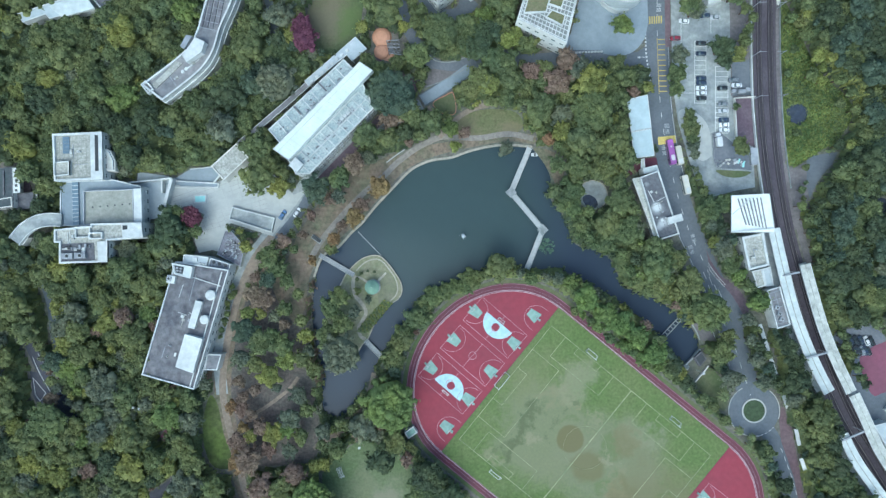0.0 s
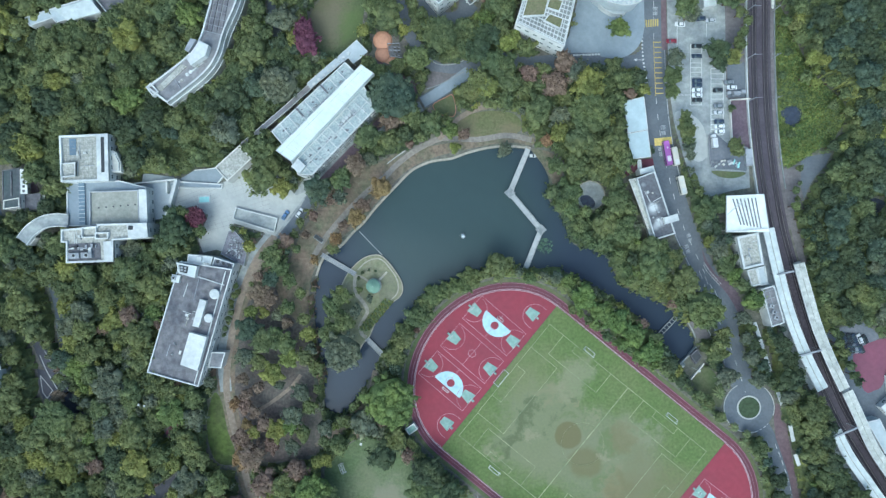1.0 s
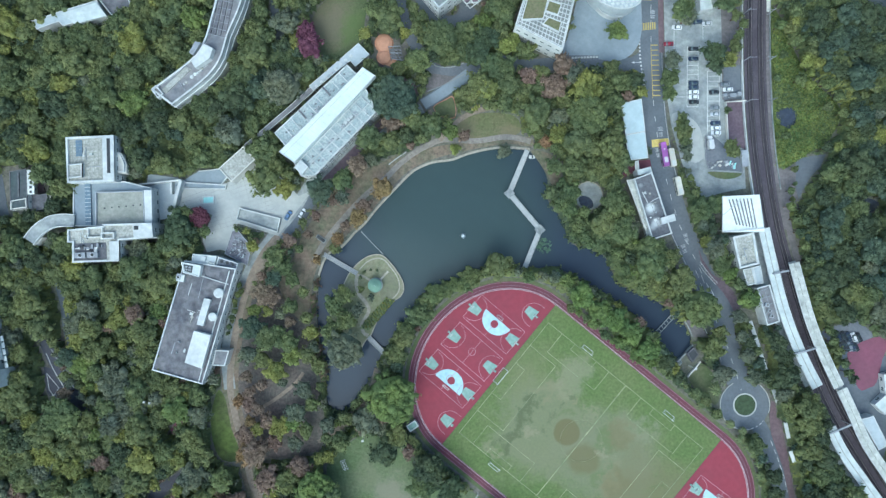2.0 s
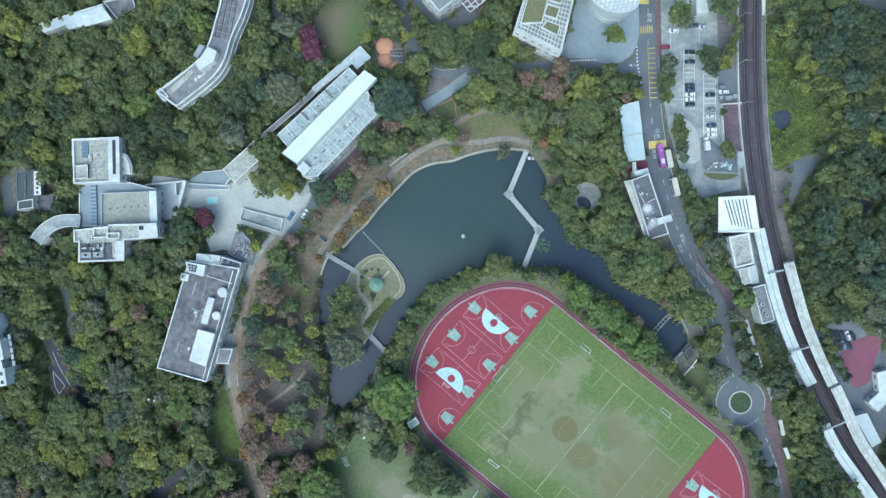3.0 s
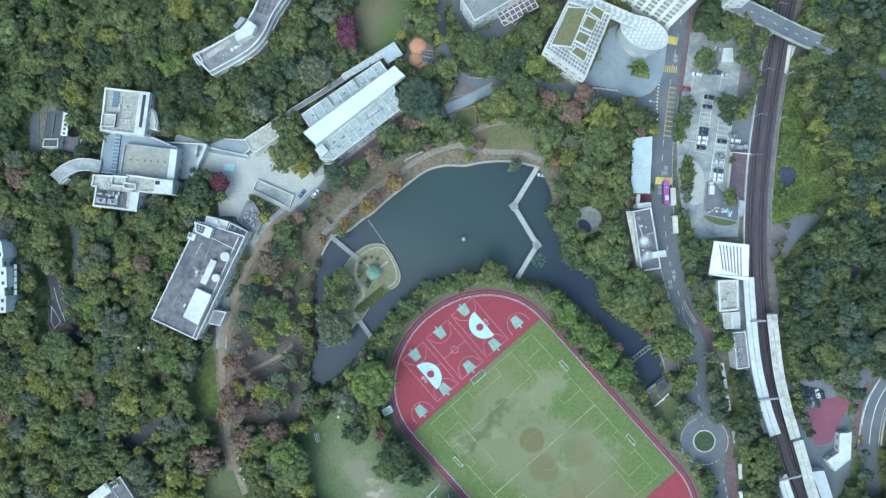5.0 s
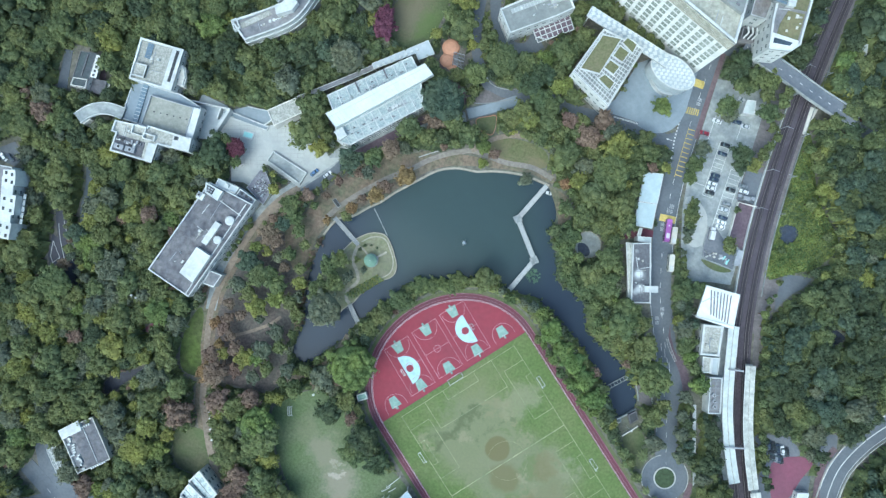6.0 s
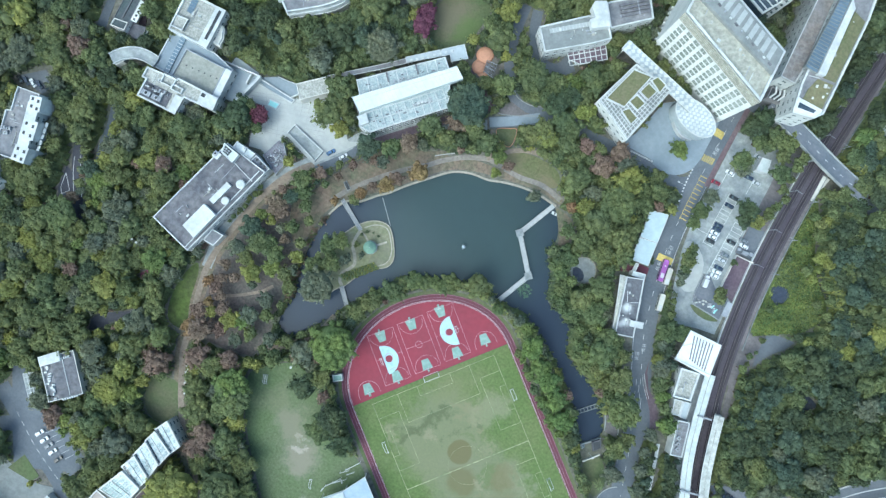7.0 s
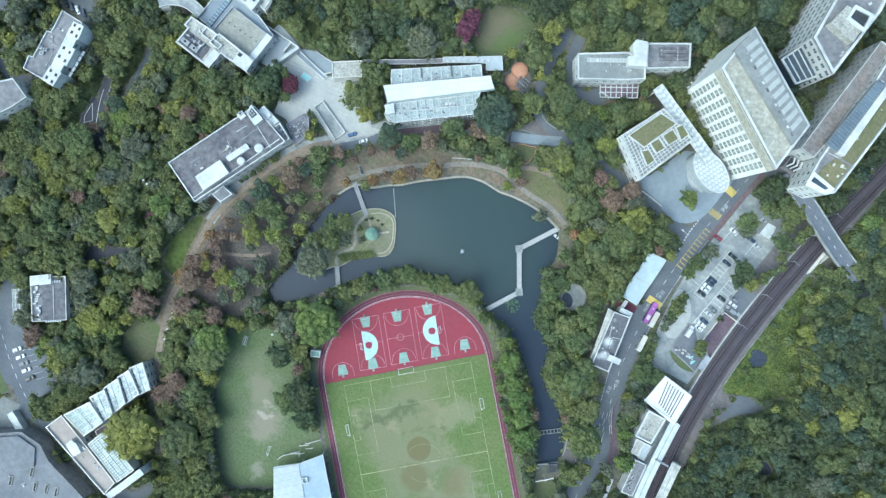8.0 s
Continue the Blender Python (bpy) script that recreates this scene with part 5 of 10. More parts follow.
solo("pool_basin", Geo().prism([(-104.7, 23.0), (-100.4, 23.2), (-100.4, 20.8), (-104.7, 20.6)], 0, 0.35), TEAL, "turquoise pool on the plaza", "pool", kind="structure")
t = block("ramp_well", "sunken ramp with white retaining walls", [(-88.7, 18.5), (-70.6, 13.8), (-72.0, 7.6), (-90.1, 13.3)], 1.4, roof=CONCRETE, parapet=1.1, thick=0.45, category="ramp")

# curved hillside building
curve_out = spline([(-112.9, 60.6), (-98.6, 72.0), (-92.7, 80.2), (-89.5, 90.3), (-84.5, 102.1), (-80.4, 117.2)], 5)
curve_in = spline([(-121.6, 67.0), (-105.0, 79.8), (-99.7, 87.5), (-96.8, 97.1), (-95.0, 103.5), (-91.8, 118.4)], 5)
bow = block("curved_building", "curved white block with louvred sides on the hillside", curve_out + curve_in[::-1], 13, roof=ROOF_GREY, storeys=3, thick=0.7, gap=4.0)
for k in (3.5, 7.5):
    z = 13 - k
    part("louvre_ledge", Geo().ring(inset(curve_out + curve_in[::-1], -0.4), 0.4, z, z + 0.3), WHITE, bow)
part("roof_housing", Geo().prism([(-103.9, 78.0), (-98.7, 85.3), (-94.9, 83.5), (-96.2, 79.4), (-102.1, 75.3)], 12, 15.5), WHITE, bow)
part("roof_housing", Geo().prism([(-102.5, 86.4), (-100.1, 85.9), (-103.2, 80.9), (-105.0, 81.8)], 12, 15), STEEL, bow)
part("inner_roof", Geo().prism([(-117.9, 66.5), (-107.2, 76.6), (-105.0, 75.7), (-115.4, 65.6)], 12.1, 12.6), ROOF_PALE, bow)
part("end_terrace", Geo().ring([(-121.6, 67.0), (-119.5, 68.8), (-116.3, 65.2), (-118.6, 63.1)], 0.5, 11, 13.3), WHITE, bow)
BOW_DECK = [(-98.6, 90.6), (-90.4, 88.6), (-85.6, 112.0), (-93.6, 113.6)]
for i in range(4):
    part("louvre_bank", Geo().prism([in_quad(BOW_DECK, u_, v_) for u_, v_ in (((i + 0.12) / 4, 0.02), ((i + 0.78) / 4, 0.02), ((i + 0.78) / 4, 0.98), ((i + 0.12) / 4, 0.98))], 12.1, 12.5), ROOF_DARK, bow, "dark blue louvre bank")
for i in range(9):
    part("deck_bar", Geo().bar((*in_quad(BOW_DECK, 0.0, i / 8), 12.5), (*in_quad(BOW_DECK, 0.98, i / 8), 12.5), 0.14, 0.1), STEEL, bow)
for c in ((-105.0, 72.5), (-103.6, 73.6)):
    skylight(c, 12.1, 0.8)

# long laboratory with a white ridge roof and lattice terraces
TERRACE_TILE = mat("mottled_terrace_tile", (0.28, 0.335, 0.335), second=(0.40, 0.44, 0.425), scale=1.3, vary=0.3, coarse=0.3)
LAB_SHEET = mat("clean_white_ridge_sheet", (0.61, 0.675, 0.655), second=(0.54, 0.605, 0.59), scale=0.5, vary=0.06, coarse=0.1, rough=0.5)
LAB = [(-71.0, 49.4), (-40.3, 78.3), (-34.6, 72.8), (-27.6, 58.6), (-53.8, 31.3), (-59.8, 31.3), (-66.7, 44.4)]
lab = block("laboratory_building", "long white laboratory with blue-grey roof terraces", LAB, 10.3, roof=TERRACE_TILE, storeys=3, parapet=0.4, w=2.8, win_h=2.3)
surface("lab_walk", [(-26.8, 57.8), (-53.2, 30.5), (-50.4, 28.0), (-24.2, 55.2)], 0.1, PLUM_PAVING, "dark plum paved strip along the laboratory", "pavement")
keep_clear([(-27.6, 58.6), (-53.8, 31.3), (-51.0, 28.6), (-24.8, 55.8)])
ridge = [(-68.4, 41.0), (-33.3, 76.4), (-28.0, 72.8), (-62.0, 36.4)]
keep_clear(ridge)
part("ridge_roof", Geo().prism(ridge, 9.6, 12.6, True), LAB_SHEET, lab, "white sheet ridge roof")
part("ridge_rim", Geo().ring(ridge, 0.3, 12.4, 12.85), WHITE, lab)
for i in range(1, 26):
    part("roof_seam", Geo().bar((*in_quad(ridge, i / 26, 0.02), 12.6), (*in_quad(ridge, i / 26, 0.98), 12.6), 0.1, 0.04 + 0.0005 * i), WHITE_ROOF, lab)
part("ridge_rib", Geo().bar((*in_quad(ridge, 0, 0.28), 12.6), (*in_quad(ridge, 1, 0.28), 12.6), 0.2, 0.1), WHITE_ROOF, lab)
part("end_bay", Geo().prism([(-62.3, 34.5), (-59.3, 37.8), (-56.2, 34.9), (-58.7, 31.8)], 0, 12), WHITE, lab)
beams(lab, [(-70.6, 49.2), (-40.4, 77.9), (-35.2, 72.6), (-66.1, 43.8)], 9, 1, 10.2, 0.36, 0.25)
beams(lab, [(-60.2, 37.6), (-34.4, 64.6), (-27.9, 58.6), (-53.9, 31.8)], 10, 2, 10.2, 0.32, 0.25)
for c, n in (((-48.3, 62.2), 3), ((-52.2, 60.3), 2), ((-40.0, 54.1), 4), ((-36.1, 57.1), 2), ((-46.6, 46.4), 2), ((-62.4, 48.4), 1)):
    for i in range(n):
        air_unit((c[0] + (i - n / 2) * 1.15, c[1] + (i - n / 2) * 1.15), 9.9, 45, 1.3, 1.0, 0.7)
for i in range(3):
    solo("duct", Geo().cyl((-40.8, 53.6) if i == 0 else lerp((-40.8, 53.6), (-38.4, 56.0), i / 2), 0.75, 9.9, 11.2, 12), WHITE, "white round roof vent on the terrace", "roof vent", "roof vents")
kl = random.Random(29)
for quad, n in (([(-70.2, 49.0), (-40.8, 77.2), (-36.2, 72.6), (-66.6, 44.4)], 16), ([(-59.6, 37.2), (-34.8, 63.6), (-28.6, 58.8), (-53.8, 32.6)], 22)):
    for i in range(n):
        c = in_quad(quad, kl.uniform(0.03, 0.97), kl.uniform(0.1, 0.9))
        part("roof_slot", Geo().prism(rect(c, kl.uniform(0.5, 1.6), kl.uniform(0.3, 0.7), 43), 9.9, 9.95 + 0.001 * i), ROOF_DARK if i % 3 else STEEL, lab)
# The notches aren't cut: raised dark bars paint their shade.
for u in (0.335, 0.67):
    part("roof_dark_strip", Geo().bar((*in_quad([(-70.6, 49.2), (-40.4, 77.9), (-35.2, 72.6), (-66.1, 43.8)], u, -0.02), 10.1), (*in_quad([(-70.6, 49.2), (-40.4, 77.9), (-35.2, 72.6), (-66.1, 43.8)], u, 0.62), 10.1), 0.7, 0.46), ROOF_DARK, lab, "dark bar painting the shaded notch between the terraces")
canopy("covered_walkway", "pale covered walkway with round skylights", [(-57.2, 70.4), (-36.0, 88.8), (-31.2, 83.8), (-37.4, 78.6), (-39.6, 81.2), (-55.4, 68.2)], 6, BLUE_ROOF, "walkway")
for i in range(8):
    skylight(lerp((-54.0, 70.2), (-39.4, 83.2), i / 7), 6.0, 0.75)
canopy("covered_walkway", "long narrow covered walkway beside the hall", [(-85.9, 44.9), (-66.6, 61.4), (-54.7, 72.2), (-53.1, 70.3), (-65.1, 59.6), (-84.5, 43.2)], 5, ROOF_GREY, "walkway")
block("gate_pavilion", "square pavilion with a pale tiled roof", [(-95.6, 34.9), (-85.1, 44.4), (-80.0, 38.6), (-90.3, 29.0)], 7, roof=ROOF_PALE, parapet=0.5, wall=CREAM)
surface("upper_terrace", [(-117.6, 28.1), (-106.2, 34.9), (-97.2, 35.3), (-94.4, 31.9), (-95.8, 29.3), (-108.0, 27.7)], 0.17, BLUE_PAVING, "blue-grey paved upper terrace", "plaza")
solo("terrace_wall", Geo().band([(-106.6, 34.5), (-101.9, 34.9), (-97.4, 35.5)], 0.35, 0, 1.2), WHITE, "thin white terrace wall", "wall", kind="structure")
solo("terrace_wall", Geo().band([(-96.7, 28.6), (-94.3, 31.7)], 0.5, 0, 1.2), WHITE, "short white terrace wall", "wall", kind="structure")


def clutter(poly, z, n, seed):
    """Pipes and small vents lying about on a flat roof."""
    k = random.Random(seed)
    p = ccw(poly)
    cx, cy = sum(q[0] for q in p) / len(p), sum(q[1] for q in p) / len(p)
    for i in range(n):
        a, b = k.choice(p), k.choice(p)
        q = lerp(lerp(a, b, k.random()), (cx, cy), k.uniform(0.25, 0.8))
        u = Vector(p[1]) - Vector(p[0])
        ang = math.degrees(math.atan2(u.y, u.x)) + 90 * k.randint(0, 1)
        if i % 3 == 0:
            solo("roof_pipe", Geo().prism(rect(q, k.uniform(2.5, 7), 0.22, ang), z, z + 0.25), k.choice((WHITE, STEEL, ROOF_PALE)), "thin pipe run on the flat roof", "pipe", "roof pipes")
        elif i % 3 == 1:
            solo("roof_vent", Geo().cyl(q, k.uniform(0.25, 0.5), z, z + k.uniform(0.5, 0.9), 10, 0.2), k.choice((WHITE, STEEL)), "small round vent on the flat roof", "vent", "roof vents")
        else:
            solo("roof_hatch", Geo().prism(rect(q, k.uniform(0.8, 1.8), k.uniform(0.6, 1.2), ang), z, z + k.uniform(0.3, 0.9)), k.choice((WHITE, STEEL, ROOF_PALE)), "small box hatch on the flat roof", "roof hatch", "roof hatches")


clutter([(-107.5, -10.7), (-120.4, -48.9), (-104.2, -53.7), (-93.2, -15.3)], 8.3, 14, 2)
clutter([(-156.6, 46.2), (-142.4, 46.6), (-142.4, 30.6), (-156.1, 29.7)], 11.1, 10, 3)
clutter([(-156.1, 7.3), (-144.6, 8.9), (-144.6, 4.3), (-154.9, 3.6)], 11.1, 8, 4)
clutter([(-115.7, 63.6), (-100.9, 74.3), (-95.2, 80.7), (-98.6, 77.3)], 12.1, 8, 5)
clutter([(-69.0, 48.8), (-41.0, 75.6), (-30.6, 58.6), (-53.8, 34.0)], 9.9, 30, 6)
# bus shelter, depot, station
SHELTER_SHEET = mat("pale_blue_shelter_sheet", (0.42, 0.50, 0.515), second=(0.36, 0.435, 0.45), scale=0.5, vary=0.08, coarse=0.14, rough=0.5)
SHELTER = [(77.0, 63.0), (85.7, 65.1), (88.7, 39.6), (80.2, 38.5)]
canopy("bus_shelter", "white sheet roof of the bus terminus", [SHELTER[0], SHELTER[1], lerp(SHELTER[1], SHELTER[2], 0.55), lerp(SHELTER[0], SHELTER[3], 0.55)], 5, SHELTER_SHEET, "shelter")
canopy("bus_shelter", "lower white sheet roof of the bus terminus", [lerp(SHELTER[0], SHELTER[3], 0.555), lerp(SHELTER[1], SHELTER[2], 0.555), SHELTER[2], SHELTER[3]], 4.7, SHELTER_SHEET, "shelter")
surface("red_court", [(78.2, 31.0), (79.6, 34.4), (83.4, 37.8), (84.6, 39.0), (91.0, 39.6), (91.6, 36.6), (89.4, 35.9), (83.4, 33.6)], 0.12, TRACK_RED, "dark red paved court between shelter and depot", "pavement")
keep_clear([(77.4, 30.6), (79.0, 34.8), (84.0, 39.4), (91.4, 40.0), (92.0, 35.0), (99.6, 7.0), (98.4, 4.6), (88.6, 1.4)])
canopy("entrance_canopy", "narrow pale canopy roof over the red court", [(83.2, 38.3), (84.7, 38.6), (85.1, 34.0), (83.4, 33.6)], 4, WEATHERED, "canopy")
DEPOT_FELT = spotted("bleached_roof_felt", (0.088, 0.094, 0.106), (0.12, 0.122, 0.132), [((88.9, 18.1, 7.4), 0.8, 2.4, (0.75, 0.78, 0.77), 1.0, 0.03), ((89.4, 17.6, 7.4), 1.0, 3.6, (0.36, 0.38, 0.38), 0.6, 0.12), ((91.4, 11.6, 7.4), 0.6, 2.8, (0.5, 0.52, 0.52), 0.75, 0.1), ((89.9, 9.6, 7.4), 0.3, 2.2, (0.38, 0.4, 0.4), 0.6, 0.1), ((84.2, 27.2, 7.4), 0.2, 1.6, (0.36, 0.38, 0.38), 0.5, 0.1)])
depot = block("depot_building", "low white block with a dark bleached grey roof", [(81.5, 30.2), (89.3, 33.1), (97.9, 6.9), (89.3, 4.2)], 8, roof=DEPOT_FELT, storeys=2, thick=0.5, parapet=0.6)
ledge = part("ledge", Geo().prism([(79.1, 29.9), (81.45, 30.4), (89.2, 4.3), (88.5, 4.5)], 5.0, 5.6), WEATHERED, depot, "pale lower ledge roof along the wall")
part("ledge_kerb", Geo().bar((79.2, 29.9, 5.5), (88.6, 4.5, 5.5), 0.3, 0.35), WHITE, ledge)
part("roof_seam", Geo().bar((85.3, 31.0, 7.32), (93.3, 6.2, 7.32), 0.1, 0.18), ROOF_DARK, depot)
part("canopy", Geo().prism([(92.6, 13.5), (98.3, 15.2), (99.1, 12.4), (93.2, 10.7)], 7.6, 9, True), WHITE, depot, "white entrance canopy")
block("ticket_office", "small white roofed office", [(83.4, 34.2), (89.3, 35.6), (90.0, 33.3), (83.9, 31.9)], 6, roof=WHITE_ROOF, parapet=0.2)
BRIGHT_SHEET = mat("new_white_sheet", (0.72, 0.76, 0.72), second=(0.6, 0.64, 0.62), scale=0.5, vary=0.08, coarse=0.16, rough=0.5)
st = canopy("station_concourse", "white ribbed concourse roof of the station", [(118.6, 22.7), (134.4, 23.4), (136.7, 7.4), (118.6, 7.4)], 9, BRIGHT_SHEET, "station roof", 0.6)
keep_clear([(119.5, 24.9), (140.0, 24.9), (142.4, 5.7), (121.9, 6.9)])
for i in range(7):
    a, b = lerp((121.4, 21.3), (130.7, 21.8), i / 6), lerp((124.7, 10.6), (133.0, 9.2), i / 6)
    part("roof_rib", Geo().bar((*a, 9.0), (*b, 9.0), 0.5, 0.25), ROOF_GREY, st)
part("roof_edge", Geo().bar((*(119.1, 14.8), 9.0), (*(127.0, 21.8), 9.0), 0.3, 0.3), WHITE, st)
part("roof_edge", Geo().bar((*(119.1, 7.8), 9.0), (*(136.3, 9.0), 9.0), 0.5, 0.5), WHITE, st)
block("station_building", "cream station block with a framed roof", [(123.5, 5.5), (132.6, 7.4), (134.9, -6.1), (126.5, -8.2)], 8, roof=ROOF_PALE, wall=WHITE, storeys=2, thick=0.9)
block("station_building", "small white-roofed station annex", [(128.2, -8.5), (132.4, -7.5), (134.0, -14.5), (130.3, -15.5)], 7, roof=ROOF_PALE, parapet=0.4)
block("station_link", "grey link deck between the station blocks", [(133.5, -7.6), (137.0, -6.6), (138.4, -14.6), (135.1, -15.1)], 5, roof=BLUE_ROOF, parapet=0.4)
sb3 = block("station_building", "grey-roofed station plant building with white frames", [(134.3, -16.4), (139.9, -14.8), (144.3, -30.7), (138.7, -32.5)], 7, roof=ROOF_GREY, thick=0.5, parapet=0.6)
beams(sb3, [(135.4, -17.8), (139.7, -16.4), (143.1, -29.0), (139.2, -30.4)], 2, 4, 6.8, 0.16, 0.2, STEEL)
for c in ((138.6, -23.6), (139.6, -26.1), (140.5, -28.4)):
    air_unit(c, 6.4, -15, 2.0, 1.6, 1.0)
WEST_ROOF = spline([(137.9, 9.1), (140.2, -1.5), (143.0, -13.2), (146.5, -26.1), (150.7, -37.8), (155.9, -49.5), (160.8, -58.9)], 6)
EAST_ROOF = spline([(150.8, -5.7), (154.1, -17.9), (158.3, -32.0), (163.9, -46.0), (170.0, -58.9)], 6)
EAST_ROOF2 = spline([(171.2, -59.9), (176.1, -70.5), (181.9, -83.3), (191.3, -97.8), (202.9, -116.1)], 6)
WEST_ROOF2 = spline([(166.4, -76.5), (171.8, -87.0), (178.8, -97.1), (189.3, -111.6)], 6)
for nm, line, wide, m, lab_ in (("west", WEST_ROOF, 4.6, WHITE_ROOF, "long white platform canopy curving with the tracks"), ("east", EAST_ROOF, 4.3, WEATHERED, "long weathered cream platform canopy"),
                          ("east", EAST_ROOF2, 4.4, WEATHERED, "long weathered cream platform canopy"), ("west", WEST_ROOF2, 4.4, WHITE_ROOF, "long white platform canopy curving with the tracks")):
    t = thing("platform_canopy", lab_, "platform canopy", (*line[0], 0), "platform canopies")
    sheet = part("roof", Geo().band(line, wide, 5.6, 6.0), m, t)
    part("gutter", Geo().band(line, 0.25, 5.7, 6.12, wide / 2), WHITE, sheet)
    part("gutter", Geo().band(line, 0.25, 5.7, 6.12, -wide / 2), WHITE, sheet)
    part("ridge_seam", Geo().band(line, 0.35, 5.9, 6.1), ROOF_PALE, sheet)
    for q in line[3::5]:
        part("column", Geo().cyl(q, 0.2, 1.0, 5.6, 8), STEEL, t)
    solo("platform", Geo().band(line, wide + 0.8 if nm == "west" else 3.0, -0.2, 1.0, 0.0 if nm == "west" else 2.0), CONCRETE, "concrete station platform", "platform", kind="structure")
    l_, r_ = ribbon(line, wide + 2)
    keep_clear(l_ + r_[::-1])
for a, b in (((141.5, -10.3), (148.1, -8.9)), ((149.9, -44.7), (159.7, -42.1)), ((165.7, -78.5), (174.6, -74.8))):
    g = thing("rail_gantry", "grey steel gantry across the tracks", "gantry", (*a, 0), "gantries")
    part("crossbeam", Geo().bar((*a, 6.6), (*b, 6.6), 0.7, 0.5), STEEL, g)
    for q in (a, b):
        part("mast", Geo().cyl(q, 0.18, 0, 6.6, 8), STEEL, g)
for y in (0, 1, 2, 3, 4):
    k = (2, 10, 17, 24, 30)[y]
    q, p2 = Vector(TRACKBED[k]), Vector(TRACKBED[k + 1])
    n = (p2 - q).normalized()
    n = Vector((-n.y, n.x))
    for s in (-1, 1):
        e = q + n * (5.4 * s)
        g = thing("catenary_mast", "steel railway mast with a bracket arm", "mast", (*e, 0), "catenary masts")
        part("pole", Geo().cyl(tuple(e), 0.16, 0, 7.2, 8), STEEL, g)
        part("bracket", Geo().bar((*e, 6.0), (*(q + n * (2.2 * s)), 6.2), 0.16, 0.16), STEEL, g)

# office tower with a window grid, podium, drum and bridge canopy
PANEL_GREY = mat("pale_deck_panel", (0.36, 0.38, 0.365), second=(0.33, 0.35, 0.345), scale=0.5, vary=0.1, coarse=0.2)
DECK_GREY = mat("pale_grey_deck", (0.235, 0.25, 0.24), second=(0.18, 0.195, 0.19), scale=0.5, vary=0.15, coarse=0.12)
TW = ccw([(40.9, 131.3), (40.6, 153.1), (83.8, 136.5), (84.8, 113.8)])
BLIND_GLASS = mat("glass_with_pale_blinds", (0.21, 0.24, 0.21), second=(0.31, 0.34, 0.30), rough=0.2, vary=0.2, spec=0.6)
TOWER_WHITE = mat("clean_white_plaster", (0.63, 0.64, 0.605), second=(0.54, 0.555, 0.525), scale=0.5, vary=0.1, coarse=0.12, rough=0.6)
TOWER_ROOF = mat("weathered_roof_screed", (0.36, 0.355, 0.295), second=(0.28, 0.285, 0.235), scale=0.6, vary=0.3, coarse=0.16)
tower = block("office_tower", "tall cream office tower with a grid of windows", TW, 44, wall=TOWER_WHITE, roof=TOWER_ROOF, parapet=1.0, thick=1.0, cap=WHITE)
for a, b in zip(TW, TW[1:] + TW[:1]):
    d = (Vector(b) - Vector(a)).length
    u = (Vector(b) - Vector(a)).normalized()
    n = Vector((u.y, -u.x))
    if d > 30:
        wall_windows(tower, Vector(a) + u * 1.5, Vector(b) - u * 1.5, 6.0, 8, 3.75, (d - 4.0) / 10.05, 3.0, 3.0, BLIND_GLASS)
        for i in range(11):
            q = lerp(Vector(a) + u * 1.5, Vector(b) - u * 1.5, i / 10)
            part("pier", Geo().prism(rect((q[0] + n.x * 0.08, q[1] + n.y * 0.08), 1.45, 0.16, math.degrees(math.atan2(u.y, u.x))), 0, 42.5), TOWER_WHITE, tower)
        for s in range(5):
            part("louvre", Geo().bar((*(Vector(a) + n * 0.15), 37.2 + 1.2 * s), (*(Vector(b) + n * 0.15), 37.2 + 1.2 * s), 0.4, 0.75), TOWER_ROOF, tower)
    else:
        for i in range(8):
            q = lerp(a, b, (i + 0.5) / 8)
            part("fin", Geo().prism(rect((q[0] + n.x * 0.5, q[1] + n.y * 0.5), 0.5, 1.0, math.degrees(math.atan2(u.y, u.x))), 0, 9.0), WHITE, tower)
part("roof_deck", Geo().prism([(40.0, 139.8), (41.0, 151.5), (82.7, 135.4), (83.2, 125.5)], 42.8, 45), DECK_GREY, tower, "grey panelled roof deck")
for i in range(11):
    q = [(42.6, 143.1), (43.8, 149.6), (80.8, 135.5), (80.5, 128.7)]
    part("deck_panel", Geo().prism([in_quad([q[0], q[3], q[2], q[1]], u_, v_) for u_, v_ in (((i + 0.1) / 11, 0.05), ((i + 0.68) / 11, 0.05), ((i + 0.68) / 11, 0.95), ((i + 0.1) / 11, 0.95))], 45, 45.2), PANEL_GREY, tower)
for i in range(12):
    c = in_quad([(43.2, 141.6), (81.6, 126.8), (81.9, 130.0), (43.4, 144.8)], (i + 0.5) / 12, 0.25)
    part("deck_vent", Geo().prism(rect(c, 0.8 + 0.4 * (i % 3), 0.6, -21), 45, 45.5 + 0.1 * (i % 2)), (STEEL, WHITE, ROOF_DARK)[i % 3], tower)
POD = [(37.2, 115.5), (57.0, 112.8), (50.0, 83.1), (30.2, 93.0)]
pod = block("podium_building", "white lattice-roofed podium with planted beds", POD, 15, roof=DECK_GREY, storeys=3, parapet=0.5, thick=0.5)
beams(pod, inset(POD, 0.8), 13, 15, 15.0, 0.3, 0.25)
GREENBED = mat("planted_roof_bed", (0.12, 0.13, 0.062), second=(0.16, 0.15, 0.085), scale=0.9, vary=0.25, coarse=0.15)
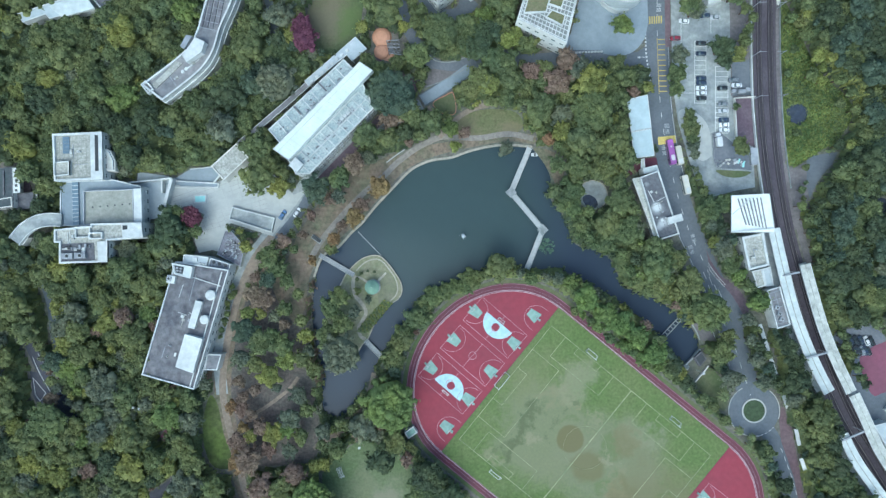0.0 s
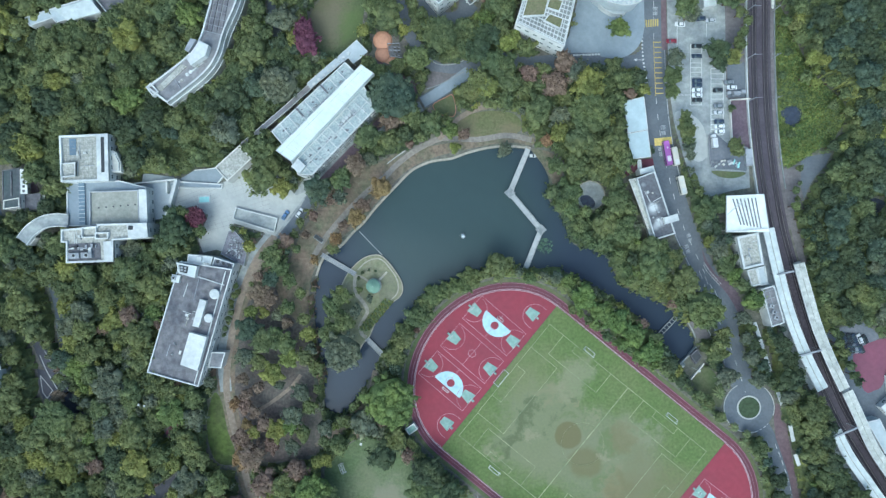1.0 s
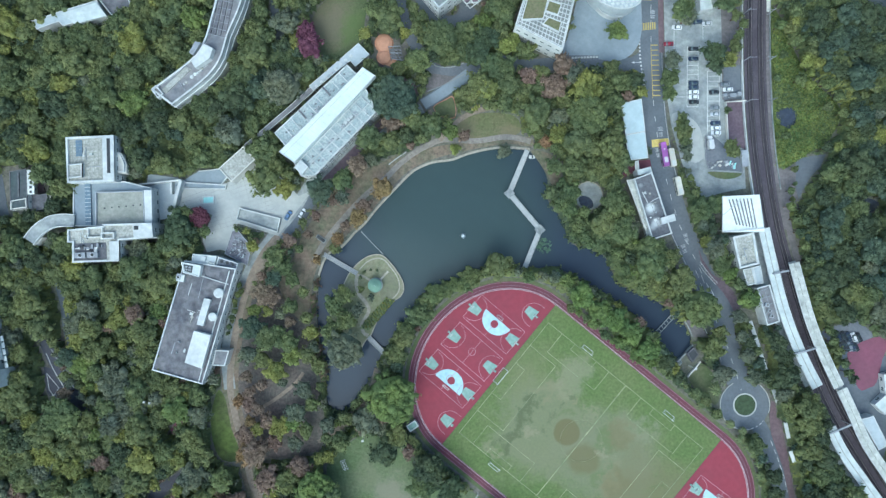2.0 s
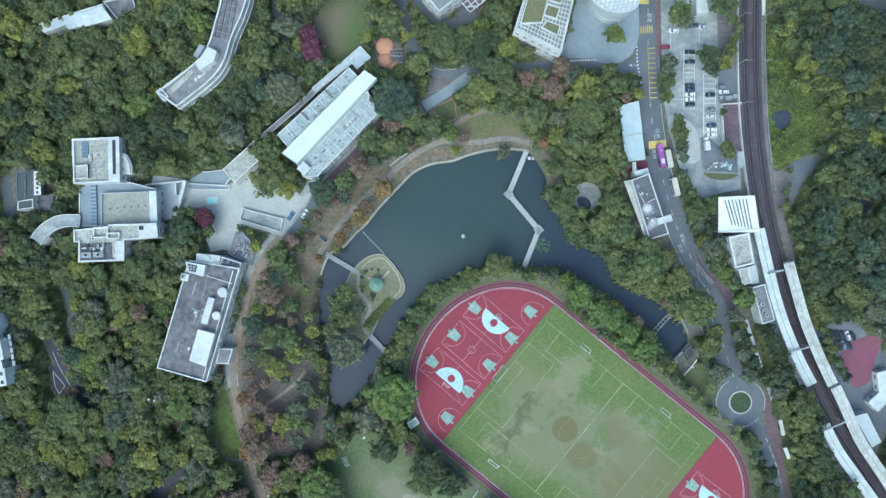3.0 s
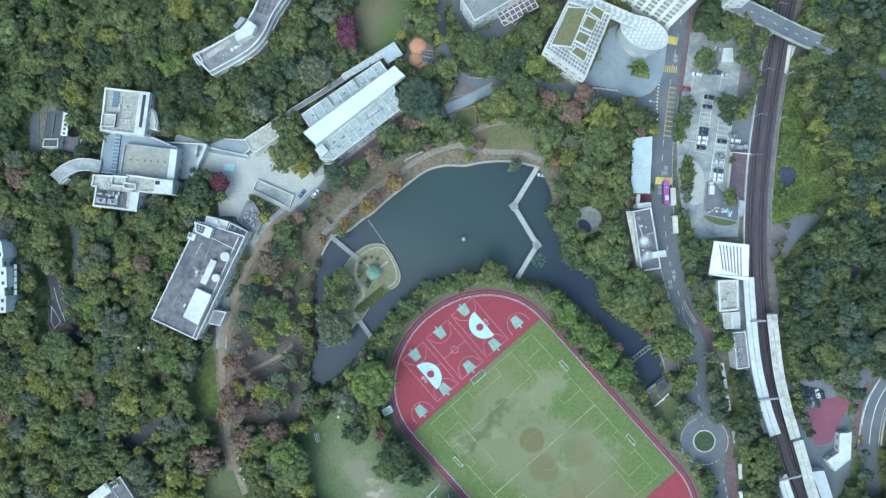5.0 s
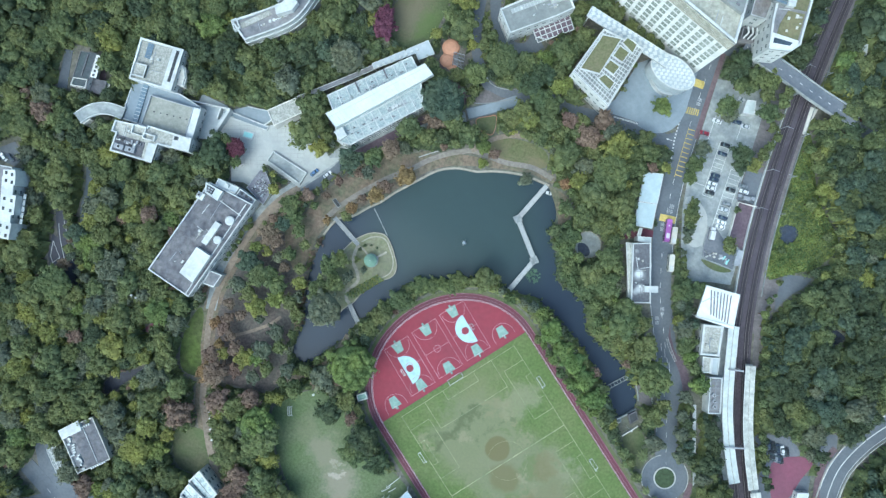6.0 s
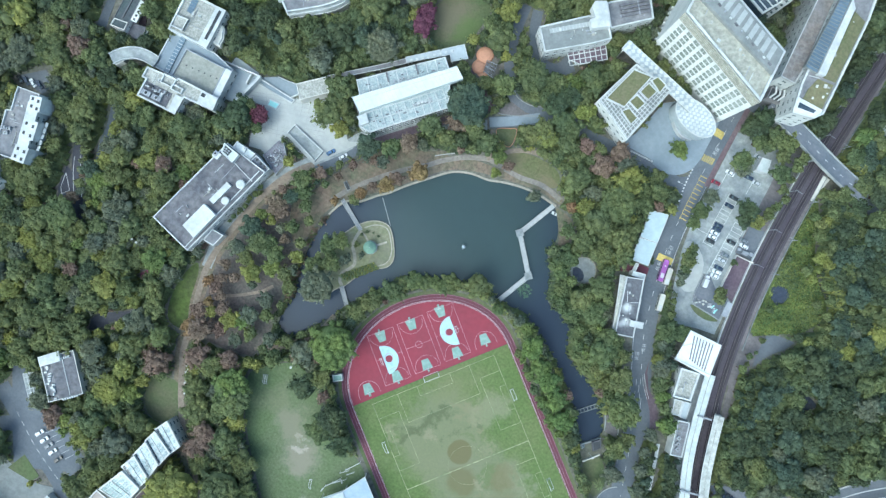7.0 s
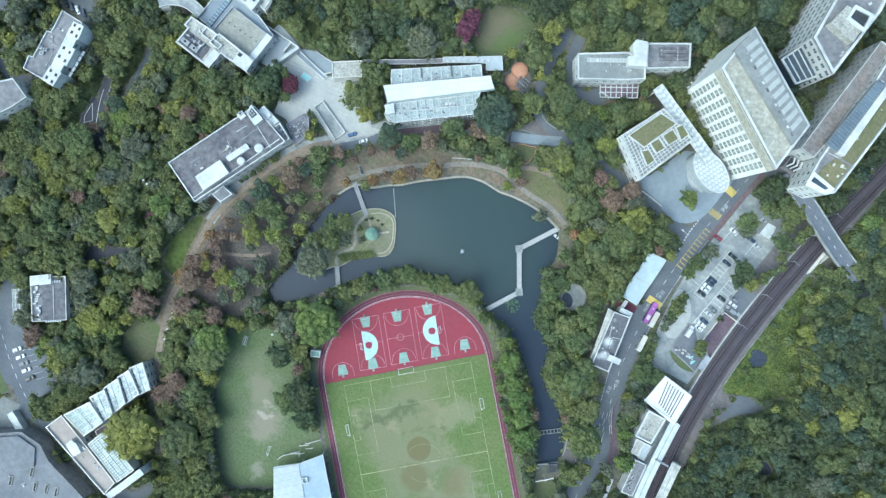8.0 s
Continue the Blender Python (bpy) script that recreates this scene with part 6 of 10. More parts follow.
for q in ([(33.1, 95.4), (37.8, 112.2), (45.7, 113.1), (41.5, 95.8)], [(42.9, 98.9), (44.3, 102.8), (48.9, 101.3), (47.5, 97.4)], [(45.0, 105.1), (46.4, 110.0), (51.0, 108.5), (49.5, 103.8)], [(47.1, 111.9), (48.6, 114.5), (53.2, 113.0), (52.5, 109.1)], [(42.0, 93.5), (44.1, 95.9), (49.0, 94.0), (48.0, 90.4)]):
    bed = part("planted_bed", Geo().prism(q, 14.4, 15.55), GREENBED, pod, "moss green planted roof bed")
    part("bed_rim", Geo().ring(inset(q, -0.45), 0.45, 14.4, 15.75), WHITE, bed)
LATTICE_BASE = mat("grey_blue_lattice_glass", (0.38, 0.42, 0.435), second=(0.30, 0.34, 0.36), rough=0.4, vary=0.12)
DR = (76.0, 108.1)
drum = thing("drum_hall", "round white lattice-roofed hall on the plaza", "hall", (*DR, 0))
LONG = Vector((66.6, 112.2)) - Vector((29.1, 122.9))
D_TURN = math.degrees(math.atan2(LONG.y, LONG.x)) - 90
LONG.normalize()
DR = tuple(Vector(DR) - LONG * 2.6)
oval = circle(DR, 6.7, 36, ry=11.2, turn=D_TURN)
keep_clear(oval)
part("wall", Geo().walls(inset(oval, 0.5), 0, 9.6), BLUE_ROOF, drum)
part("roof", Geo().prism(oval, 9.5, 10.0, True), LATTICE_BASE, drum)
part("rim", Geo().ring(oval, 0.5, 9.4, 10.3), WHITE, drum)
for i in range(-4, 5):
    for j in range(-6, 7):
        x, y = i * 1.75 + (j % 2) * 0.87, j * 1.9
        if (x / 5.7) ** 2 + (y / 10.2) ** 2 < 1:
            k = radians(D_TURN)
            part("roof_panel", Geo().prism(rect((DR[0] + x * math.cos(k) - y * math.sin(k), DR[1] + x * math.sin(k) + y * math.cos(k)), 1.15, 1.2, D_TURN + 45), 10.0, 10.22), WHITE, drum)
ring_walk = spline([(67.2, 115.9), (66.0, 110.7), (68.9, 105.4), (73.6, 102.4), (78.2, 102.7)], 5)
part("curved_ramp", Geo().band(ring_walk, 2.6, 0, 2.6), BLUE_ROOF, drum, "blue-grey curved ramp")
part("ramp_wall", Geo().band(ring_walk, 0.35, 0, 3.6, 1.5), WHITE, drum)
part("ramp_wall", Geo().band(ring_walk, 0.35, 0, 3.6, -1.5), WHITE, drum)
BR = [(28.4, 119.6), (29.6, 124.7), (70.9, 114.5), (69.5, 108.8)]
bridge_c = thing("bridge_canopy", "long white lattice canopy over the walkway", "canopy", (*BR[0], 0))
part("roof", Geo().prism(BR, 11.4, 11.8, True), LATTICE_BASE, bridge_c)
part("rim", Geo().ring(BR, 0.35, 11.3, 12.1), WHITE, bridge_c)
keep_clear(BR)
for i in range(15):
    for j in range(3):
        q = in_quad([BR[0], BR[3], BR[2], BR[1]], (i + 0.5 + 0.25 * (j % 2)) / 15.5, (j + 0.5) / 3)
        part("roof_panel", Geo().prism(rect(q, 1.5, 1.5, -13 + 45), 11.8, 12.05), WHITE, bridge_c)
columns(bridge_c, inset(BR, 1.0), 0, 11.4, 0.3)

# further towers in the north-east
DARK_GLAZING = mat("dark_blue_glazing", (0.07, 0.095, 0.12), rough=0.2, vary=0.2, spec=0.6)
T2 = [(64.0, 171.6), (80.7, 164.8), (79.0, 198.6), (73.9, 219.4), (55.2, 219.4)]
tw2 = block("residence_tower", "white tower with blue-grey glazing", T2, 34, wall=WHITE, roof=ROOF_GREY, storeys=8, gap=3.2, thick=1.2, parapet=1.2, w=2.3, win_h=2.0)
part("roof_house", Geo().prism([(64.8, 178.9), (65.6, 188.9), (76.0, 191.4), (77.4, 178.6)], 32, 37), ROOF_PALE, tw2)
part("roof_well", Geo().ring([(68.6, 184.0), (67.8, 190.8), (76.6, 192.5), (78.1, 184.5)], 1.2, 36.8, 38), WHITE, tw2)
part("roof_well_floor", Geo().prism([(69.0, 184.3), (68.5, 190.4), (76.2, 191.9), (77.2, 184.7)], 37, 37.1), DARK, tw2)
part("lower_wing", Geo().prism([(61.6, 161.4), (66.4, 178.1), (82.1, 171.1), (73.8, 156.9)], 0, 24), DARK_GLAZING, tw2)
part("wing_fin", Geo().ring([(61.6, 161.4), (66.4, 178.1), (82.1, 171.1), (73.8, 156.9)], 0.8, 23.5, 24.4), WHITE, tw2)
for i in range(7):
    q = [(61.6, 161.4), (73.8, 156.9), (82.1, 171.1), (66.4, 178.1)]
    part("wing_fin", Geo().bar((*in_quad(q, 1, i / 6), 24), (*in_quad(q, 0, i / 6), 24), 0.4, 0.4), WHITE, tw2)
keep_clear([(65.3, 172.5), (71.1, 195.1), (92.3, 184.6), (79.4, 168.4)])
MOSS_TAN = mat("mossy_terrace", (0.20, 0.18, 0.10), second=(0.145, 0.15, 0.08), scale=0.8, vary=0.3, coarse=0.2)
T3 = [(103.0, 138.4), (99.9, 178.9), (96.0, 204.9), (111.1, 206.2), (115.7, 177.5), (118.0, 131.5), (115.2, 127.8), (105.6, 125.6)]
tw3 = block("teaching_building", "long white block with solar panels on its roof", T3, 24, wall=WHITE, roof=ROOF_GREY, storeys=6, gap=3.6, thick=0.9, parapet=0.8)
keep_clear([(99.5, 144.4), (98.3, 175.4), (97.7, 214.0), (113.4, 198.7), (129.2, 142.8), (114.1, 135.4)])
SOLAR_STRIP = [(100.5, 145.4), (106.6, 145.2), (104.0, 181.6), (99.8, 181.0)]
part("solar_deck", Geo().prism(SOLAR_STRIP, 23, 24.9), DECK_GREY, tw3)
for i in range(24):
    part("solar_panel", Geo().prism([in_quad(SOLAR_STRIP, u_, v_) for u_, v_ in ((0.04, (i + 0.12) / 24), (0.94, (i + 0.12) / 24), (0.94, (i + 0.8) / 24), (0.04, (i + 0.8) / 24))], 24.9, 25.15), SOLAR, tw3, "blue-grey solar panel")
part("white_strip", Geo().prism([(106.8, 145.0), (110.2, 145.8), (107.5, 177.6), (104.3, 181.5)], 23, 25.2), WHITE, tw3, "white roof parapet slab")
part("green_roof", Geo().prism([(110.5, 145.6), (116.0, 146.2), (114.6, 175.6), (108.6, 177.5)], 23, 23.6), GREENBED, tw3, "mossy planted roof strip")
part("end_terrace", Geo().prism([(107.0, 133.2), (116.4, 133.0), (115.8, 144.8), (108.6, 144.0), (107.0, 138.0)], 23.1, 23.5), MOSS_TAN, tw3, "mossy brown roof terrace")
for c, d in (((109.6, 140.8), 0.9), ((112.8, 142.6), 1.2), ((114.2, 138.0), 0.8), ((110.4, 135.4), 0.7)):
    part("terrace_box", Geo().prism(rect(c, d, d * 1.3, 8), 23.5, 24.1), CREAM, tw3)
part("end_cap", Geo().prism([(105.0, 127.4), (106.2, 126.6), (114.8, 128.6), (116.8, 131.6), (116.6, 132.8), (105.0, 132.8)], 23.0, 24.1), TOWER_WHITE, tw3, "white roof slab at the end")
part("end_slot", Geo().prism([(106.4, 128.6), (113.6, 129.6), (114.4, 131.2), (106.2, 131.0)], 24.0, 24.14), DARK_GLAZING, tw3, "dark glazed slot")
# The dark roof is a backing that paints the shadows between the flights.
stairs = block("stair_tower", "stair tower with white flights over a shade-dark backing", [(97.6, 132.6), (106.2, 133.2), (106.8, 138.6), (97.2, 138.4)], 10, roof=DARK, wall=ROOF_GREY, parapet=0.4)
for i in range(5):
    x = 98.6 + 1.75 * i
    part("flight", Geo().bar((x, 133.0, 10.2 + 0.5 * i), (x + 1.3, 135.8, 11.0 + 0.5 * i), 0.7, 0.3), WHITE, stairs)
    part("flight", Geo().bar((x + 1.3, 135.8, 11.0 + 0.5 * i), (x - 0.2, 138.2, 11.8 + 0.5 * i), 0.7, 0.3), WHITE, stairs)
STAINED_ROOF = mat("rust_stained_roof", (0.22, 0.215, 0.215), second=(0.205, 0.18, 0.16), scale=0.7, vary=0.35, coarse=0.12)
block("teaching_wing", "lower grey-roofed wing with stepped louvres", [(95.0, 139.1), (94.4, 148.5), (91.6, 199.1), (100.6, 200.1), (102.6, 147.5), (102.2, 139.2)], 20, wall=WHITE, roof=STAINED_ROOF, storeys=5, gap=3.6)

# building north of the lake
NB = [(-9.2, 110.1), (8.2, 125.4), (17.0, 127.4), (22.4, 121.0), (15.8, 114.8), (-1.5, 101.0)]
nb = block("north_building", "long white block with a grey flat roof", NB, 13, roof=DECK_GREY, storeys=3, thick=0.6)
part("roof_house", Geo().prism([(7.4, 128.2), (7.4, 130.9), (12.0, 133.4), (18.9, 124.4), (12.1, 119.4), (9.4, 122.5), (11.1, 124.6)], 0, 16), WHITE, nb)
part("roof_light", Geo().prism([(-4.6, 111.4), (9.6, 122.9), (10.9, 121.3), (-3.3, 109.8)], 12.1, 12.7), PANEL_GREY, nb, "long pale rooflight")
for i in range(1, 12):
    part("rooflight_bar", Geo().bar((*lerp((-4.6, 111.4), (9.6, 122.9), i / 12), 12.7), (*lerp((-3.3, 109.8), (10.9, 121.3), i / 12), 12.7), 0.12, 0.06), WHITE, nb)
nb2 = block("north_wing", "white wing with a louvred grey roof", [(12.3, 134.3), (27.8, 147.3), (34.7, 138.2), (19.6, 124.8)], 13, roof=ROOF_GREY, storeys=3, thick=0.6)
NB_DECK = [(17.8, 136.4), (28.0, 145.2), (32.3, 139.9), (22.0, 131.4)]
for i in range(4):
    part("louvre_bank", Geo().prism([in_quad(NB_DECK, u_, v_) for u_, v_ in ((0, (i + 0.1) / 4), (1, (i + 0.1) / 4), (1, (i + 0.7) / 4), (0, (i + 0.7) / 4))], 12.1, 12.8), ROOF_DARK, nb2, "dark louvre bank")
part("walk_board", Geo().bar((*in_quad(NB_DECK, 0.62, 0), 12.8), (*in_quad(NB_DECK, 0.62, 1), 12.8), 0.5, 0.1), STEEL, nb2)
pg = canopy("pergola", "white lattice pergola beside the white block", [(7.4, 109.3), (21.3, 121.0), (25.7, 114.9), (15.9, 106.7), (10.2, 106.0)], 5, PLUM_PAVING, "pergola")
beams(pg, [(7.4, 109.3), (21.3, 120.9), (25.7, 114.9), (11.9, 103.9)], 7, 3, 5.0, 0.35, 0.3)
solo("terrace_wall", Geo().bar((*(2.4, 106.5), 0), (*(22.9, 123.7), 0), 0.6, 3.5), RED_PAVING, "dark red terrace wall", "wall", kind="structure")

# houses in the western woods
MOSS_ROOF = mat("moss_green_roof", (0.06, 0.085, 0.08), second=(0.075, 0.08, 0.09), vary=0.25)
hs = block("hillside_house", "dark green-roofed house with a bright white side", [(-185.0, 33.7), (-177.7, 34.8), (-177.3, 23.7), (-177.1, 17.9), (-184.6, 17.1)], 7, roof=MOSS_ROOF, storeys=2, parapet=0.3, wall=TOWER_WHITE, cap=ROOF_DARK, thick=0.3, gap=4.0, w=1.0, win_h=1.3)
keep_clear([(-191.2, 36.0), (-178.9, 37.5), (-170.2, 26.3), (-169.4, 17.6), (-189.0, 16.0)])
# This balcony is added: a white ledge standing for the lit side wall.
deck_ = part("balcony", Geo().prism([(-177.8, 34.3), (-174.8, 34.0), (-174.4, 24.0), (-177.5, 23.7)], 6.3, 6.8, True), TOWER_WHITE, hs, "added white ledge standing for the lit side wall")
# Flat dark plates on it stand for that wall's windows.
for i in range(5):
    part("window_mark", Geo().prism(rect(lerp((-176.0, 32.9), (-176.0, 24.9), i / 4), 1.0, 1.1, 5), 6.8, 6.83), DARK, deck_)
part("ridge", Geo().bar((*(-181.1, 33.0), 6.7), (*(-181.0, 22.9), 6.7), 0.5, 0.5), ROOF_DARK, hs)
part("roof_terrace", Geo().ring([(-184.2, 21.1), (-177.7, 22.2), (-177.4, 18.2), (-184.4, 17.3)], 0.35, 6.6, 7.3), CREAM, hs)
hs2 = block("hillside_house", "low dark-roofed house with a white side wall", [(-178.2, 23.7), (-170.6, 24.4), (-170.0, 17.8), (-178.1, 16.9)], 4.5, roof=ROOF_DARK, storeys=1, parapet=0.3, wall=WHITE, cap=ROOF_DARK, thick=0.3, gap=2.4, w=1.2)
# Added here too, for the lit wall of the low house.
part("balcony", Geo().prism([(-171.2, 24.0), (-169.7, 24.1), (-169.7, 18.0), (-171.0, 17.9)], 2.6, 3.0), TOWER_WHITE, hs2)
surface("house_terrace", [(-179.4, 34.9), (-177.5, 33.5), (-175.1, 29.5), (-174.0, 25.2), (-178.1, 24.6)], 0.2, PLUM_PAVING, "dark red terrace beside the house", "terrace")
surface("house_yard", [(-196.6, 33.0), (-193.0, 33.3), (-191.0, 21.0), (-190.0, 15.4), (-194.6, 15.0)], 0.05, ASPHALT, "grey yard beside the house", "yard")
wb = block("west_block", "white block with a dark felt roof and balconies", [(-199.3, -59.5), (-201.2, -53.3), (-199.3, -52.4), (-202.2, -39.3), (-200.3, -38.3), (-202.6, -27.5), (-192.0, -26.0), (-189.3, -31.2), (-189.3, -34.5), (-184.7, -56.0), (-189.4, -57.6)], 15, roof=ROOF_GREY, storeys=4, thick=0.4)
part("roof_slab", Geo().prism([(-194.8, -31.1), (-189.6, -30.1), (-183.7, -54.8), (-188.6, -56.2)], 14, 15.1), WHITE, wb)
for a, b, wide in (((-192.6, -27.4), (-190.6, -34.0), 5.4), ((-189.4, -38.0), (-187.6, -46.6), 6.6), ((-187.2, -50.2), (-186.2, -57.4), 6.2)):
    bay = part("balcony_bay", Geo().bar((*a, 0.0), (*b, 0.0), wide, 15.3), WHITE, wb, "white balcony bay")
    for i in range(4):
        q, side = lerp(a, b, (i // 2 + 0.5) / 2), (i % 2 - 0.5) * wide * 0.5
        part("opening", Geo().prism(rect((q[0] + side, q[1]), 1.1, 1.5, 14), 15.3, 15.34), DARK, bay)
for i in range(5):
    part("rail_slat", Geo().bar((*lerp((-185.2, -36.0), (-182.8, -50.0), i / 5), 11.0), (*lerp((-185.2, -36.0), (-182.8, -50.0), (i + 0.8) / 5), 11.0), 1.2, 0.3), WHITE, wb)
for c in ((-199.2, -46.9), (-196.9, -46.3), (-197.1, -48.5)):
    air_unit(c, 14.1, 30, 2.0, 1.5, 1.2)
block("west_block", "white block with a grey roof at the lane", [(-209.9, -77.5), (-201.5, -66.4), (-190.8, -69.0), (-193.2, -77.1), (-197.8, -87.8)], 13, roof=ROOF_GREY, storeys=3)
wr = block("north_west_hall", "long pale-roofed hall under the trees", [(-175.0, 97.6), (-162.5, 101.8), (-147.1, 106.5), (-143.9, 100.0), (-158.3, 96.3), (-161.5, 95.3), (-163.4, 97.2), (-172.7, 93.9)], 8, roof=BLUE_ROOF, storeys=1, parapet=0.3)
part("roof_sheet", Geo().prism([(-161.8, 100.5), (-147.0, 105.2), (-142.8, 99.6), (-156.2, 95.9)], 7.5, 8.6), WHITE_ROOF, wr)
block("north_west_hall", "dark-roofed wing beside the pale hall", [(-147.7, 107.9), (-134.9, 110.7), (-132.5, 102.5), (-140.7, 99.5)], 7, roof=ROOF_DARK, storeys=1)
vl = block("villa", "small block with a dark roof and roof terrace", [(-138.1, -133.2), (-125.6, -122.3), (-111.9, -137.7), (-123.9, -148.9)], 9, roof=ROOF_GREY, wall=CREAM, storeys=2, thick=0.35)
part("dark_roof", Geo().prism([(-132.3, -132.4), (-124.4, -124.4), (-113.0, -137.6), (-120.9, -145.0)], 8, 8.5), ROOF_DARK, vl)
part("roof_kerb", Geo().bar((*(-128.3, -128.4), 8.5), (*(-116.9, -141.2), 8.5), 0.25, 0.3), WHITE, vl)
part("white_roof", Geo().prism([(-138.0, -132.7), (-131.0, -125.5), (-128.0, -129.1), (-134.9, -136.0)], 8, 10), WHITE, vl)
kv = random.Random(41)
for i in range(16):
    c = in_quad([(-134.6, -134.8), (-132.4, -133.0), (-120.8, -145.4), (-124.2, -148.6)], kv.uniform(0.1, 0.9), (i + 0.5) / 16)
    solo("roof_box", Geo().prism(rect(c, kv.uniform(0.6, 1.8), kv.uniform(0.5, 1.2), 42 + kv.uniform(-8, 8)), 8.1, 8.6 + kv.uniform(0, 0.8)), kv.choice((WHITE, WHITE, DARK, STEEL)), "small white and dark plant box on the villa roof", "plant box", "villa plant boxes")
for a, b in (((-130.9, -130.4), (-126.0, -125.8)), ((-118.6, -144.2), (-113.8, -139.6))):
    for i in range(7):
        part("parapet_block", Geo().prism(rect(lerp(a, b, i / 6), 0.6, 0.9, 42), 8.4, 9.4), WHITE, vl)
pgl = canopy("pergola", "white slatted pergola beside the villa", [(-143.7, -146.0), (-140.0, -142.9), (-131.2, -152.4), (-134.6, -156.0)], 3, CONCRETE, "pergola")
beams(pgl, [(-143.7, -146.0), (-140.0, -142.9), (-131.2, -152.4), (-134.6, -156.0)], 3, 7, 3.0, 0.25, 0.25)
GLASS_ROOF = mat("stained_pale_glass_roof", (0.50, 0.58, 0.57), second=(0.17, 0.225, 0.23), scale=1.3, vary=0.5, coarse=0.33, rough=0.3)
GALLERY_GLASS = mat("green_grey_roof_glazing", (0.17, 0.25, 0.235), second=(0.34, 0.42, 0.40), scale=0.9, vary=0.3, coarse=0.4, rough=0.25)
# stepped glass-roofed hall in the south-west
for i in range(5):
    q = [(-74.9, -135.6), (-71.7, -129.5), (-60.8, -136.8), (-63.3, -142.4)] if i == 0 else [(-76.1, -141.9), (-74.1, -135.8), (-63.2, -141.3), (-65.0, -149.0)] if i == 1 else [(-77.5, -149.6), (-75.3, -141.6), (-65.1, -148.1), (-66.2, -156.5)] if i == 2 else [(-79.3, -156.3), (-76.5, -149.1), (-65.9, -155.2), (-67.5, -161.4)] if i == 3 else [(-83.0, -169.6), (-77.7, -157.3), (-66.9, -160.4), (-69.6, -170.9)]
    z = 10 + i
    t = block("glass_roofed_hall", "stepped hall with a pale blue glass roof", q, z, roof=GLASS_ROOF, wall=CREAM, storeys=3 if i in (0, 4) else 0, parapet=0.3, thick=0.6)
    beams(t, q, 2, 5, z - 0.3, 0.25, 0.3)
    part("roof_dark_strip", Geo().prism([in_quad(q, u, v) for u, v in ((0.02, 0.03), (0.2, 0.03), (0.2, 0.97), (0.02, 0.97))], z - 0.4, z - 0.26), GALLERY_GLASS if i == 4 else DARK_GLAZING, t, "dark glazed strip at the step")
    for k in range(30 if i == 4 else 0):
        u0, v0 = 0.24 + 0.14 * (k % 3), 0.04 + 0.093 * (k // 3)
        part("roof_pane", Geo().prism([in_quad(q, u, v) for u, v in ((u0, v0), (u0 + 0.09, v0), (u0 + 0.09, v0 + 0.06), (u0, v0 + 0.06))], z - 0.35, z - 0.2), GALLERY_GLASS, t)
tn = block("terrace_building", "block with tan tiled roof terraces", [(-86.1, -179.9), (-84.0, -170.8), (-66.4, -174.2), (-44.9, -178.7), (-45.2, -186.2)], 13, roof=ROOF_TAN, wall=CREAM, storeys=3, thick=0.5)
for c, sx, sy, z in (((-70.6, -178.0), 5.2, 3.6, 14.2), ((-68.4, -176.4), 1.8, 1.4, 15.0), ((-72.2, -176.2), 1.4, 1.6, 14.8), ((-67.2, -179.2), 1.2, 2.2, 13.6), ((-66.2, -175.6), 1.6, 1.0, 13.4)):
    part("roof_plant", Geo().prism(rect(c, sx, sy, -12), 12, z), WHITE, tn, "white roof plant box")
part("stair_box", Geo().prism([(-72.7, -179.2), (-70.5, -175.3), (-65.6, -177.2), (-67.0, -181.1)], 12, 14.5), WHITE, tn)
gl = block("glass_gallery", "long sloping glazed gallery", [(-66.2, -173.6), (-64.4, -164.6), (-42.0, -169.0), (-44.4, -178.2)], 12.4, roof=GALLERY_GLASS, wall=CREAM, parapet=0.3)
block("hall_link", "low plum-roofed link between hall and gallery", [(-68.6, -169.4), (-66.6, -161.6), (-61.6, -162.4), (-63.6, -164.3), (-65.4, -171.2)], 8, roof=PLUM_PAVING, wall=CREAM, parapet=0.3)
beams(gl, [(-66.2, -173.6), (-44.4, -178.2), (-42.0, -169.0), (-64.4, -164.6)], 18, 4, 12.1, 0.28, 0.3)
block("gallery_end", "white end block of the gallery", [(-44.8, -185.6), (-40.4, -166.2), (-37.2, -167.0), (-41.8, -186.2)], 13.2, roof=WHITE_ROOF, parapet=0.3)
HALL_ROOF = mat("pale_grey_roof_screed", (0.15, 0.16, 0.175), second=(0.20, 0.21, 0.22), scale=0.4, vary=0.18, coarse=0.08)
gr = block("grey_hall", "broad hall with flat grey roofs", [(-112.1, -206.8), (-101.8, -198.2), (-94.6, -191.4), (-84.0, -190.2), (-76.0, -193.6), (-52.0, -196.2), (-60.1, -227.9), (-90.2, -232.8)], 9, roof=HALL_ROOF, wall=ROOF_GREY, storeys=0, parapet=0.3)
for c in ((-82.3, -198.9), (-78.6, -202.6), (-73.0, -207.0), (-68.2, -204.2), (-63.8, -202.4), (-83.6, -212.0)):
    part("roof_slot", Geo().prism(rect(c, 0.9, 4.0, 28), 8.7, 8.76), DARK, gr)
    part("slot_kerb", Geo().ring(rect(c, 1.5, 4.6, 28), 0.3, 8.7, 9.1), ROOF_PALE, gr)
part("roof_step", Geo().prism([(-101.0, -200.0), (-94.2, -193.4), (-84.6, -192.6), (-79.4, -199.4), (-88.6, -210.6)], 8.7, 9.6), HALL_ROOF, gr)
